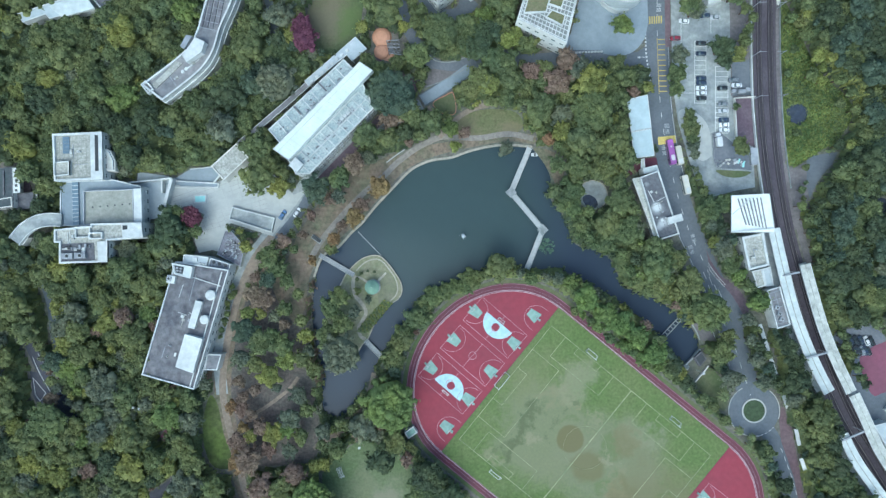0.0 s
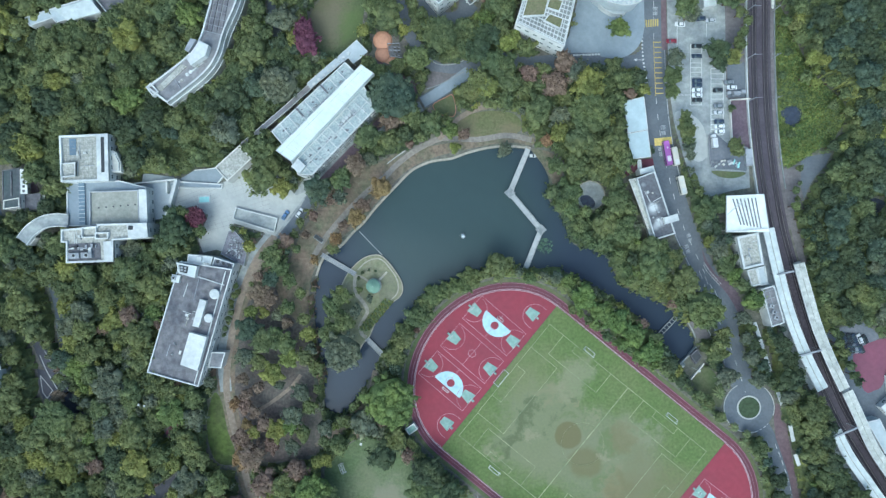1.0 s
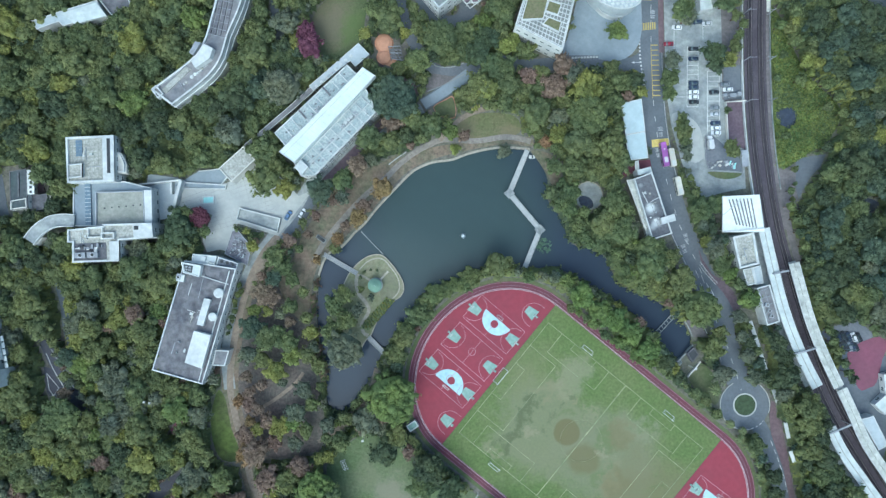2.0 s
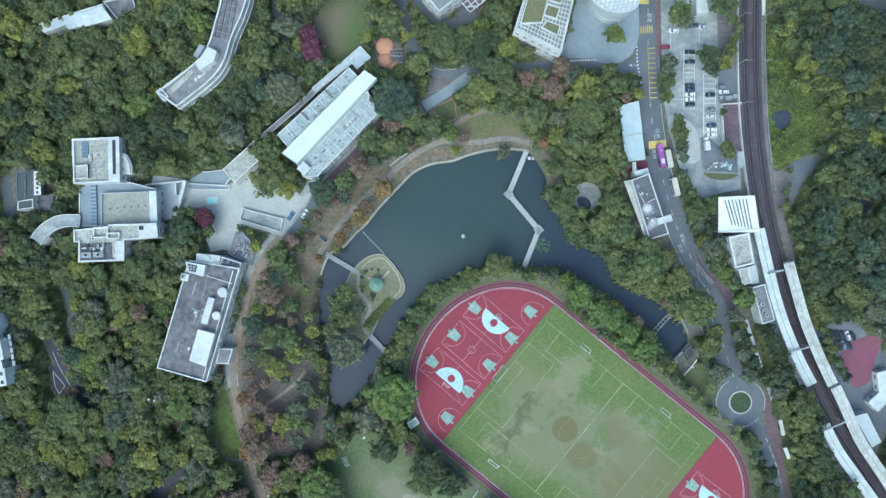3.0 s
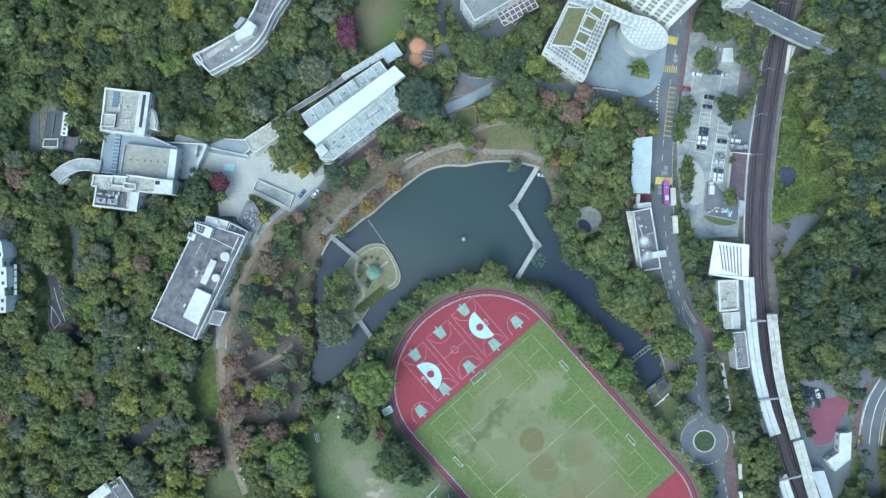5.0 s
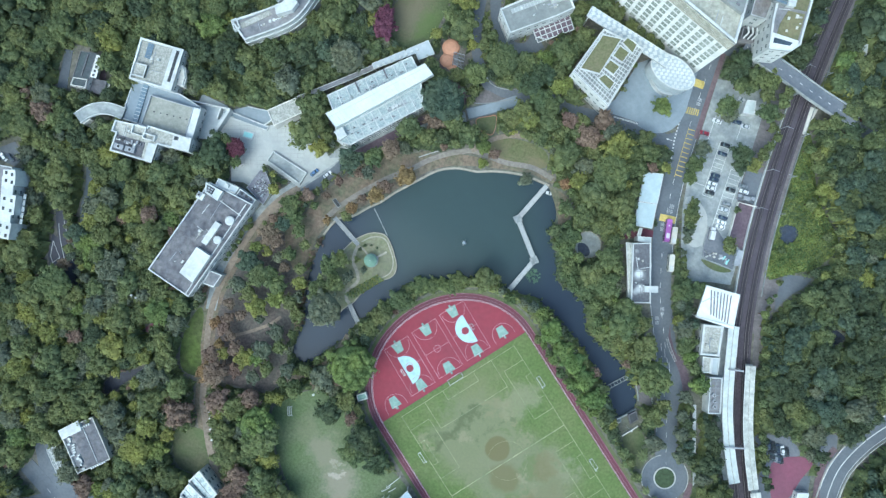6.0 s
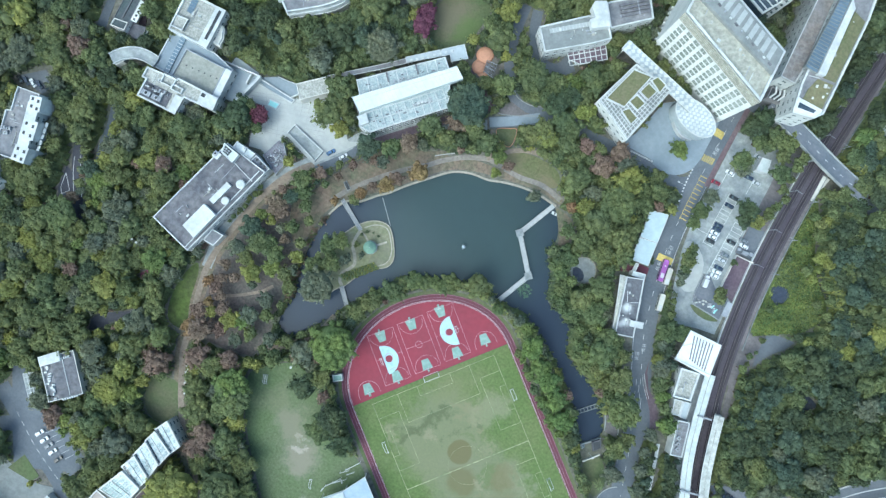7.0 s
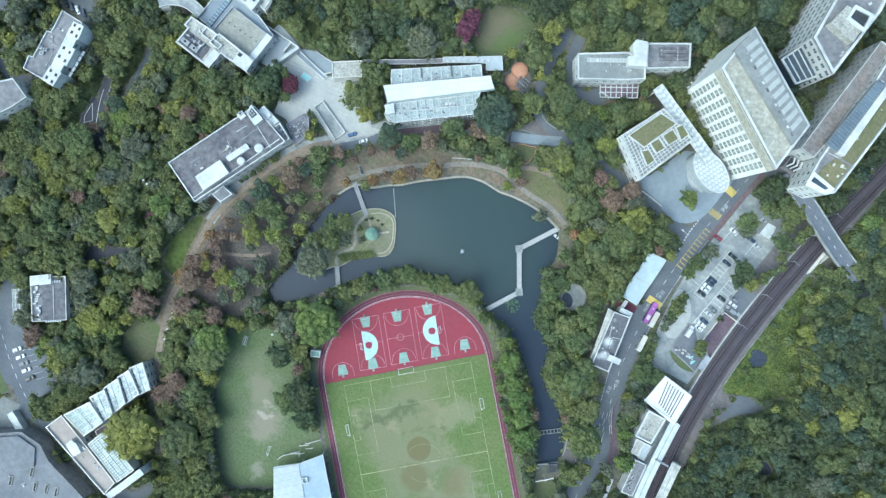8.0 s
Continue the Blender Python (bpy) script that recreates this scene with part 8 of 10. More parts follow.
solo("roundabout_island", Geo().cyl((132.4, -68.0), 4.6, 0, 0.3, 32), ISLE_TURF, "grass island of the roundabout", "traffic island", kind="structure")
for a, b in (((148.7, -74.9), (150.2, -81.9)), ((150.9, -87.4), (152.6, -92.2)), ((143.0, -59.1), (145.4, -66.3)), ((133.6, -31.0), (140.3, -51.9))):
    solo("bus_bay_roof", Geo().bar((*a, 2.6), (*b, 2.6), 1.6, 0.2), WHITE, "narrow white shelter roof beside the pavement", "shelter")
g = Geo()
for k in range(9):
    q = lerp((57.1, 84.1), (67.7, 84.5), k / 8)
    solo("bollard", Geo().prism(rect(q, 1.0, 0.7), 0.13, 0.6), WHITE, "white concrete barrier block on the plaza edge", "bollard", "plaza bollards")
surface("plaza_layby", [(49.0, 85.3), (68.4, 85.2), (68.6, 83.0), (49.4, 82.9)], 0.14, DARK_ASPHALT, "dark lay-by strip at the plaza edge", "lay-by")
ks = random.Random(23)
g = Geo()
for i in range(150):
    q = in_quad([(56.5, 86.5), (86.0, 88.0), (86.5, 104.0), (60.0, 106.0)], ks.random(), ks.random())
    g.prism(rect(q, 0.16, ks.uniform(0.6, 1.3), -14), 0.13, 0.148 + 0.00005 * i)
solo("paving_slots", g, DARK_ASPHALT, "short dark drain slots in the plaza paving", "paving slot", kind="structure")
g = Geo()
g.bar((84.0, 82.2, 0.12), (86.6, 82.2, 0.12), 0.16, 0.02)
g.prism([(82.8, 82.2), (84.2, 82.7), (84.2, 81.7)], 0.05, 0.143)
solo("turn_arrow", g, PAINT_LINE, "white arrow painted at the junction", "road marking", kind="structure")
# seats along the plaza's north-west edge and paving joints
g = Geo()
for k in range(1, 16):
    g.bar((*lerp((-115.7, 23.7), (-103.2, -1.0), k / 16), 0.17), (*lerp((-76.9, 37.9), (-72.1, 6.2), k / 16), 0.17), 0.12, 0.015)
for k in range(1, 10):
    g.bar((*lerp((-114.3, 29.7), (-76.9, 37.4), k / 10), 0.172), (*lerp((-101.3, 5.7), (-72.1, 6.7), k / 10), 0.172), 0.12, 0.015)
solo("plaza_joints", g, JOINT, "thin grey paving joints of the plaza", "joint", kind="structure")


# ---- vehicles ----
def paint(name, c):
    return mat(name, c, rough=0.3, vary=0.04, spec=0.5)


PAINTS = {"white": paint("white_car_paint", (0.75, 0.77, 0.78)), "navy": paint("navy_car_paint", (0.03, 0.045, 0.08)), "grey": paint("grey_car_paint", (0.22, 0.24, 0.26)),
          "black": paint("black_car_paint", (0.025, 0.027, 0.03)), "red": paint("red_car_paint", (0.28, 0.03, 0.05)), "purple": paint("purple_bus_paint", (0.38, 0.13, 0.42)), "cream": paint("cream_bus_paint", (0.68, 0.66, 0.56)), "silver": paint("silver_car_paint", (0.48, 0.50, 0.52)), "blue": paint("blue_car_paint", (0.08, 0.16, 0.32))}


def slab(w, l, z, r=0.25):
    """A rounded rectangle at height z, long side along y."""
    return [(x, y, z) for x, y in ((-w / 2 + r, -l / 2), (w / 2 - r, -l / 2), (w / 2, -l / 2 + r), (w / 2, l / 2 - r), (w / 2 - r, l / 2), (-w / 2 + r, l / 2), (-w / 2, l / 2 - r), (-w / 2, -l / 2 + r))]


def moved(loop, dy):
    return [(x, y + dy, z) for x, y, z in loop]


CARS = {}


def car(c, turn, colour, z=0.13):
    """A saloon car, built once for each colour and copied."""
    if colour not in CARS:
        t = thing("car", "%s parked car on the asphalt" % ("dark " + colour if colour in ("navy", "black") else colour), "car", group="parked cars")
        part("body", Geo().loft([slab(1.7, 4.1, 0.25), slab(1.8, 4.4, 0.5), slab(1.78, 4.4, 0.78), slab(1.66, 4.2, 0.92)]), PAINTS[colour], t)
        part("cabin_glass", Geo().loft([moved(slab(1.62, 2.7, 0.9), -0.25), moved(slab(1.3, 1.75, 1.38), -0.3)]), GLASS, t)
        part("roof", Geo().loft([moved(slab(1.32, 1.75, 1.37), -0.3), moved(slab(1.2, 1.55, 1.46), -0.3)]), PAINTS[colour], t)
        for x in (-0.82, 0.82):
            for y in (-1.35, 1.35):
                k = Geo()
                k.loft([[(x + dx, y + 0.32 * math.cos(a), 0.32 + 0.32 * math.sin(a)) for a in (math.tau * i / 12 for i in range(12))] for dx in (-0.1, 0.1)])
                tyre = part("wheel", k, RUBBER, t)
                side = 0.11 if x > 0 else -0.11
                k = Geo()
                k.loft([[(x + side * m_, y + 0.2 * math.cos(a), 0.32 + 0.2 * math.sin(a)) for a in (math.tau * i / 8 for i in range(8))] for m_ in (0.9, 1.05)])
                part("rim", k, STEEL, tyre)
        for x in (-0.6, 0.6):
            part("headlight", Geo().loft([moved([(q[0] + x, q[1], q[2]) for q in slab(0.35, 0.12, 0.62, 0.03)], 2.17), moved([(q[0] + x, q[1], q[2]) for q in slab(0.3, 0.12, 0.74, 0.03)], 2.15)]), WHITE, t)
        CARS[colour] = t
        t.matrix_basis = pose(*c, z, 0, 0, turn)
        return t
    return copy_thing(CARS[colour], pose(*c, z, 0, 0, turn))


for y, k in ((78, "black"), (96, "navy"), (140, "navy"), (148, "navy"), (157, "white"), (166, "white"), (175, "black")):
    car(lerp((109.8, 87.9), (110.0, 64.6), (y - 78) / 97), 90 + (y % 3), k)
for y, k in ((157, "black"), (185, "grey"), (213, "navy"), (222, "white"), (231, "white"), (197, "silver")):
    car(lerp((118.9, 68.9), (119.6, 51.1), (y - 157) / 74), 91 + (y % 4), k)
for c, a, k in (((98.9, 90.1), 92, "red"), ((102.6, 97.3), 85, "white"), ((111.5, 99.7), 95, "navy"), ((115.8, 99.0), 95, "silver"), ((-67.5, 15.1), -33, "blue"), ((-61.3, 16.1), -33, "white"), ((110.8, 110.3), 80, "silver"), ((124.9, 70.1), 90, "white"), ((123.5, 72.3), 90, "grey")):
    car(c, a, k)
for i in range(5):
    car(lerp((-213.7, -25.5), (-201.1, -22.7), i / 4), 62, ("black", "navy", "white", "navy", "black")[i])
for i in range(8):
    for j in range(2):
        if (i * 3 + j) % 7:
            car(lerp(lerp((168.5, -37.3), (184.5, -38.6), i / 7), lerp((171.4, -42.2), (180.7, -42.5), i / 7), j), 20 + i, ("black", "grey", "navy", "black", "navy", "white", "black")[(i + 3 * j) % 7], 0.06)
for s in (-4.3, -0.12, 0.12, 4.3):
    solo("road_edge_line", Geo().band(SE_ROAD, 0.22, 0.0, 0.1 + 0.002 * abs(s), s), PAINT_LINE, "white painted edge line on the bending road", "line", kind="structure")
for s in (-5.2, 5.2):
    solo("crash_barrier", Geo().band(SE_ROAD, 0.25, 0.0, 0.9, s), CREAM, "low pale barrier along the bending road", "barrier", kind="structure")
for c, k in (((-124.4, -167.8), "white"), ((-120.8, -169.6), "white"), ((-117.6, -171.0), "grey"), ((-114.6, -172.6), "white"), ((-110.6, -174.6), "black")):
    car(c, -28, k)
def bus(c, turn, colour, length=11.5, label=""):
    t = thing("bus", label, "bus", (*c, 0.05), "buses")
    m = pose(*c, 0.05, 0, 0, turn)

    def put(name, geo, material, lab_=""):
        geo.v = [tuple(m @ Vector(q)) for q in geo.v]
        return part(name, geo, material, t, lab_)

    put("body", Geo().loft([slab(2.4, length, 0.35, 0.3), slab(2.5, length, 0.9, 0.3), slab(2.5, length, 2.7, 0.35), slab(2.3, length - 0.3, 3.05, 0.35)]), PAINTS[colour])
    put("window_band", Geo().loft([slab(2.54, length - 0.5, 1.4, 0.25), slab(2.54, length - 0.5, 2.35, 0.25)]), GLASS)
    put("windscreen", Geo().loft([moved(slab(2.1, 0.3, 1.2, 0.05), length / 2 - 0.08), moved(slab(2.1, 0.3, 2.6, 0.05), length / 2 - 0.12)]), GLASS)
    put("roof_unit", Geo().loft([moved(slab(1.6, 2.4, 3.0), -2.5), moved(slab(1.4, 2.2, 3.3), -2.5)]), WHITE)
    put("roof_hatch", Geo().loft([moved(slab(0.7, 0.7, 3.0, 0.1), 2.2), moved(slab(0.6, 0.6, 3.15, 0.1), 2.2)]), WHITE)
    for x in (-1.15, 1.15):
        for y in (-length * 0.27, length * 0.3):
            put("wheel", Geo().loft([[(x + dx, y + 0.48 * math.cos(a), 0.43 + 0.48 * math.sin(a)) for a in (math.tau * i / 12 for i in range(12))] for dx in (-0.14, 0.14)]), RUBBER)


bus((96.7, 41.6), 10, "purple", 10.6, "purple single-deck bus in the road lane")
bus((100.0, 40.2), 11, "cream", 8.0, "cream minibus beside the kerb")
bus((102.9, 27.8), 13, "cream", 8.2, "cream minibus standing at the road edge")
for c, k in (((116.9, 46.4), "white"),):
    t = thing("lorry", "white box lorry in the car park", "lorry", (*c, 0.1))
    m = pose(*c, 0.1, 0, 0, 6)
    for nm, gq, mt in (("cab", Geo().loft([moved(slab(2.0, 1.6, 0.5), 2.6), moved(slab(1.9, 1.3, 2.0), 2.55)]), PAINTS["white"]), ("box", Geo().loft([moved(slab(2.1, 4.0, 0.7, 0.05), -0.5), moved(slab(2.1, 4.0, 2.9, 0.05), -0.5)]), PAINTS[k]), ("chassis", Geo().loft([slab(1.6, 5.6, 0.4, 0.05), slab(1.6, 5.6, 0.7, 0.05)]), DARK)):
        gq.v = [tuple(m @ Vector(q)) for q in gq.v]
        part(nm, gq, mt, t)
for c, s, a in (((126.8, 67.4), (3, 1.6), 4), ((123.4, 67.6), (1.6, 1.2), 12), ((129.6, 68.2), (2.0, 1.4), -6), ((131.9, 39.9), (2.8, 7.2), 3)):
    solo("storage_crate", Geo().prism(rect(c, *s, a), 0.08, 1.8), STEEL, "grey metal storage crate by the railway", "crate", "storage crates")
COMPOUND = [(114.6, 49.6), (118.3, 50.2), (124.6, 45.0), (131.2, 43.2), (131.6, 33.8), (124.7, 34.4), (118.2, 34.6), (116.2, 35.6), (115.0, 39.7)]
surface("fenced_yard", COMPOUND, 0.14, DARK_ASPHALT, "dark asphalt yard inside a wire fence", "yard", clear=False)
fence = thing("wire_fence", "low grey wire fence round the dark yard", "fence", (*COMPOUND[0], 0.1))
for a, b in zip(COMPOUND[4:] + COMPOUND[:2], COMPOUND[5:] + COMPOUND[:2]):
    if a != b:
        part("rail", Geo().bar((*a, 1.5), (*b, 1.5), 0.14, 0.1), STEEL, fence)
        part("kerb", Geo().bar((*a, 0.05), (*b, 0.05), 0.35, 0.3), CONCRETE, fence)
        part("post", Geo().bar((*a, 0.1), (*a, 1.6), 0.16, 0.16), STEEL, fence)
surface("yard_verge", spline([(116.4, 34.2), (119.3, 31.9), (123.5, 31.0), (128.0, 31.4), (131.4, 33.4), (124.7, 33.9)], 3, True), 0.13, GRASS, "rough grass verge below the fenced yard", "verge", clear=False)
kt = random.Random(17)
heap = thing("rubble_heap", "heap of turquoise sheeting and scrap in the yard", "heap", (126.0, 37.2, 0.1))
for i in range(7):
    c = (126.0 + kt.uniform(-2.4, 2.4), 37.2 + kt.uniform(-1.3, 1.3))
    part("sheet", Geo().prism(rect(c, kt.uniform(0.8, 2.2), kt.uniform(0.5, 1.1), kt.uniform(0, 90)), 0.1, 0.3 + 0.12 * i), (TEAL, WHITE, STEEL, TEAL)[i % 4], heap)
load = thing("scrap_pile", "loose pale boxes stacked beside the lorry", "pile", (119.2, 37.7, 0.1))
for i in range(9):
    c = (119.2 + kt.uniform(-2.6, 2.6), 37.4 + kt.uniform(-1.4, 1.4))
    part("box", Geo().prism(rect(c, kt.uniform(0.5, 1.2), kt.uniform(0.5, 1.0), kt.uniform(0, 90)), 0.1, 0.6 + 0.11 * i), (WHITE, STEEL, CREAM)[i % 3], load)
solo("yard_wall", Geo().band([(124.6, 47.0), (123.7, 64.6), (132.5, 65.1)], 0.35, 0, 2.0), CREAM, "pale wall round the red yard", "wall", kind="structure")
tp = thing("tent", "pointed white tent by the pump house", "tent", (*(103.6, -49.5), 0))
part("cloth", Geo().cyl((103.6, -49.5), 1.4, 0.2, 2.4, 6, 0.1), WHITE, tp)
# play frame beside the orange mounds
for c, r, h in (((-25.6, 90.7), 4.2, 1.6), ((-25.6, 84.5), 3.4, 1.3)):
    g = Geo()
    g.loft([[(x, y, z) for x, y in circle(c, r * k, 20)] for z, k in ((0, 1.0), (h * 0.5, 0.86), (h * 0.85, 0.55), (h, 0.15))])
    solo("play_mound", g, ORANGE, "orange rubber play mound", "play mound", "play mounds")
TIMBER = mat("dark_weathered_timber", (0.15, 0.15, 0.155), second=(0.22, 0.22, 0.22), vary=0.25, scale=1.4)
pf = thing("climbing_frame", "dark grey timber climbing frame on the playground", "climbing frame", (*(-20.4, 85.6), 0))
PF = [(-23.6, 88.4), (-18.0, 88.6), (-17.0, 82.4), (-22.6, 83.2)]
part("platform", Geo().prism([in_quad(PF, u, v) for u, v in ((0.1, 0.1), (0.45, 0.1), (0.45, 0.9), (0.1, 0.9))], 1.2, 1.4, True), TIMBER, pf)
for i in range(5):
    a, b = in_quad(PF, 0.04, i / 4), in_quad(PF, 0.96, i / 4)
    part("beam", Geo().bar((*a, 2.2), (*b, 2.6), 0.3, 0.25), TIMBER if i % 2 else STEEL, pf)
    part("post", Geo().bar((*a, 0), (*a, 2.3), 0.3, 0.3), TIMBER, pf)
    part("post", Geo().bar((*b, 0), (*b, 2.7), 0.3, 0.3), TIMBER, pf)
for u in (0.04, 0.36, 0.68, 0.96):
    part("side_rail", Geo().bar((*in_quad(PF, u, 0), 2.45 + 0.3 * u), (*in_quad(PF, u, 1), 2.45 + 0.3 * u), 0.26, 0.22), TIMBER, pf)
for i in range(6):
    q = in_quad(PF, 0.2 + 0.11 * i, 0.5 + 0.34 * math.sin(i * 2.1))
    part("rung", Geo().bar((*q, 1.8), (q[0] + 1.2, q[1] - 0.5, 1.9), 0.3, 0.2), STEEL, pf)
keep_clear([(-29.6, 92.6), (-25.0, 94.0), (-17.4, 89.6), (-16.0, 81.0), (-24.0, 80.6), (-29.2, 85.0)])
for pts in ([(-6.4, 69.6), (-1.0, 71.6), (4.1, 74.2), (9.4, 77.0)], [(-7.6, 86.6), (-5.2, 82.6), (-1.8, 80.4), (4.1, 80.2), (9.6, 82.0)]):
    solo("kerb", Geo().band(spline(pts, 5), 0.4, 0, 0.22), CONCRETE, "pale kerb of the curving lane", "kerb", kind="structure")
solo("path_kerb", Geo().band(spline([(-23.6, 37.4), (-19.4, 40.6), (-15.8, 43.0)], 4), 0.4, 0, 0.35), PALE_PAVING, "pale edging stones above the lake path", "kerb", kind="structure")
solo("path_kerb", Geo().band(spline([(-18.3, 46.3), (-15.0, 48.8), (-12.0, 50.8)], 4), 0.35, 0, 0.3), STONE, "stone edging along the slope", "kerb", kind="structure")
solo("garden_fence", Geo().ring(spline([(-3.9, 62.7), (1.6, 66.0), (4.6, 67.0), (6.0, 61.5), (5.4, 58.0), (2.4, 57.6), (-1.4, 58.9)], 4, True), 0.22, 0, 0.9), ORANGE, "orange fence round a small garden plot", "fence", kind="structure")
solo("garden_plot", Geo().prism(spline([(-3.6, 62.6), (1.6, 65.6), (4.3, 66.5), (5.6, 61.5), (5.0, 58.3), (2.4, 58.0), (-1.2, 59.2)], 4, True), 0, 0.1), GRASS, "small grass garden plot", "lawn", kind="structure")
keep_clear([(-5.4, 63.4), (4.7, 68.2), (6.6, 58.6), (-1.5, 57.4)])
for c in ((-42.0, -93.5), (-43.0, -93.9), (0.1, -126.9)):
    goal(c, 4.0, 2.0, 1.2, 20 if c[0] > -60 else 100, "practice goals")
for c in ((-34.1, -81.3), (-14.5, -85.4), (107.9, -50.7), (-9.5, -27.9), (-127.2, -64.7), (-124.7, -65.2)):
    t = thing("lamp_post", "slim white lamp post with a round head", "lamp post", (*c, 0), "lamp posts")
    part("pole", Geo().cyl(c, 0.12, 0, 7.5, 8), WHITE, t)
    part("head", Geo().cyl(c, 0.55, 7.5, 7.9, 12), WHITE, t)


kb = random.Random(61)
for i in range(9):
    q = lerp((-78.6, -106.2), (-73.2, -118.4), i / 8)
    solo("barrier_block", Geo().prism(rect((q[0] + kb.uniform(-0.5, 0.5), q[1]), 0.7, kb.uniform(0.7, 1.3), -22), 0.05, 0.8), WHITE, "white barrier block beside the dirt path", "barrier", "path barriers")


# ---- trees ----
PALETTE = [
    foliage("leaves_deep_green", (0.086, 0.115, 0.072), (0.128, 0.157, 0.080)),
    foliage("leaves_green", (0.132, 0.171, 0.088), (0.196, 0.231, 0.098)),
    foliage("leaves_olive", (0.153, 0.186, 0.090), (0.228, 0.252, 0.101)),
    foliage("leaves_yellow_green", (0.218, 0.246, 0.089), (0.325, 0.334, 0.099)),
    foliage("leaves_grey_green", (0.145, 0.172, 0.128), (0.216, 0.233, 0.143)),
    foliage("leaves_blue_green", (0.092, 0.131, 0.100), (0.137, 0.178, 0.110)),
    foliage("leaves_rust", (0.278, 0.186, 0.104), (0.346, 0.246, 0.125)),
    foliage("leaves_brown_red", (0.238, 0.174, 0.135), (0.295, 0.228, 0.165)),
    foliage("leaves_crimson", (0.177, 0.074, 0.106), (0.220, 0.099, 0.127)),
    foliage("leaves_bright_green", (0.151, 0.208, 0.083), (0.224, 0.283, 0.092)),
]
DEEP, GREEN, OLIVE, YELLOW, GREY, BLUE, RUST, BROWN, CRIMSON, BRIGHT = range(10)
rng = np.random.default_rng(7)


def ico(fine):
    bm = bmesh.new()
    bmesh.ops.create_icosphere(bm, subdivisions=fine, radius=1)
    v = np.array([q.co[:] for q in bm.verts])
    f = np.array([[q.index for q in face.verts] for face in bm.faces if face.calc_center_median().z > -0.5])
    bm.free()
    return v, f


ICO = {1: ico(1), 2: ico(2)}


def crown(lobes, cards, flat, size, spread=0.72, fine=1, lump=(0.2, 0.34)):
    """A crown of radius 1: a heap of uneven lobes over a broad one, covered with tufts of leaf sprays."""
    vs, tris, k = [], [], 0
    centres, radii = [], []
    for i in range(lobes):
        r, a = spread * math.sqrt((i + 0.4) / lobes), i * 2.39996 + rng.uniform(-0.5, 0.5)
        r *= rng.uniform(0.68, 1.3)
        rad = rng.uniform(*lump) * rng.uniform(0.6, 1.25)
        h = flat * (math.sqrt(max(0.04, 1 - min(r, 1.0) ** 2)) + rng.uniform(-0.22, 0.16)) - rad * 0.5
        centres.append((r * math.cos(a), r * math.sin(a), h)), radii.append(rad * rng.uniform((0.78, 0.78, 0.7), (1.3, 1.3, 1.0)))
    v0, f0 = ICO[2 if lobes > 12 else 1]
    vs.append(v0 * (1 + 0.12 * rng.standard_normal((len(v0), 1))) * (spread * 0.95, spread * 0.95, flat * 0.72))
    tris.append(f0)
    k = len(v0)
    v0, f0 = ICO[fine]
    for c, rad in zip(centres, radii):
        vs.append(v0 * (1 + 0.22 * rng.standard_normal((len(v0), 1))) * rad * 0.92 + c)
        tris.append(f0 + k)
        k += len(v0)
    m, tuft = max(4, cards // lobes // 4), 4
    for c, rad in zip(centres, radii):
        d = rng.standard_normal((m, 3))
        d[:, 2] = np.abs(d[:, 2]) * 1.2 - 0.25
        d /= np.linalg.norm(d, axis=1)[:, None]
        p = np.array(c) + d * rad * rng.uniform(0.9, 1.32, (m, 1))
        d, p = np.repeat(d, tuft, 0), np.repeat(p, tuft, 0)
        p = p + rng.standard_normal(p.shape) * size * 0.8
        nrm = d * 0.9 + (0, 0, 0.35) + 0.55 * rng.standard_normal(p.shape)
        nrm /= np.linalg.norm(nrm, axis=1)[:, None]
        s = np.cross(nrm, rng.standard_normal(p.shape))
        s /= np.linalg.norm(s, axis=1)[:, None]
        t = np.cross(nrm, s)
        w = size * rng.uniform(0.55, 1.5, (len(p), 1))
        q = np.stack([p - s * w * 0.75 - t * w * 0.6, p + s * w * 0.75 - t * w * 0.5, p + t * w * 1.3], 1)
        vs.append(q.reshape(-1, 3))
        tris.append(np.arange(3 * len(p)).reshape(len(p), 3) + k)
        k += 3 * len(p)
    return np.concatenate(vs), np.concatenate(tris)


CROWNS = [crown(24, 800, 0.48, 0.074), crown(30, 820, 0.42, 0.07, 0.78), crown(22, 780, 0.58, 0.076), crown(26, 800, 0.5, 0.072, 0.8), crown(34, 860, 0.38, 0.066, 0.82, 1, (0.16, 0.28))]
BIG = [crown(90, 2700, 0.6, 0.036, 0.86, 1, (0.09, 0.16)), crown(80, 2500, 0.5, 0.038, 0.86, 1, (0.09, 0.17))]
SMALL = [crown(10, 220, 0.66, 0.12, 0.68, 1, (0.26, 0.42)), crown(9, 200, 0.78, 0.125, 0.66, 1, (0.26, 0.42)), crown(12, 230, 0.55, 0.115, 0.7, 1, (0.24, 0.4))]

TINY = [crown(4, 70, 0.7, 0.2, 0.55, 1, (0.35, 0.5)), crown(5, 75, 0.6, 0.19, 0.6, 1, (0.32, 0.48))]


def fast_mesh(name, v, tris, mats, tri_mat=None):
    me = bpy.data.meshes.new(name)
    nt = len(tris)
    me.vertices.add(len(v))
    me.vertices.foreach_set("co", np.asarray(v, np.float32).ravel())
    me.loops.add(3 * nt)
    me.loops.foreach_set("vertex_index", tris.ravel().astype(np.int32))
    me.polygons.add(nt)
    me.polygons.foreach_set("loop_start", (np.arange(nt) * 3).astype(np.int32))
    for m in mats:
        me.materials.append(m)
    if tri_mat is not None:
        me.polygons.foreach_set("material_index", tri_mat.astype(np.int32))
    me.update(calc_edges=True)
    return me


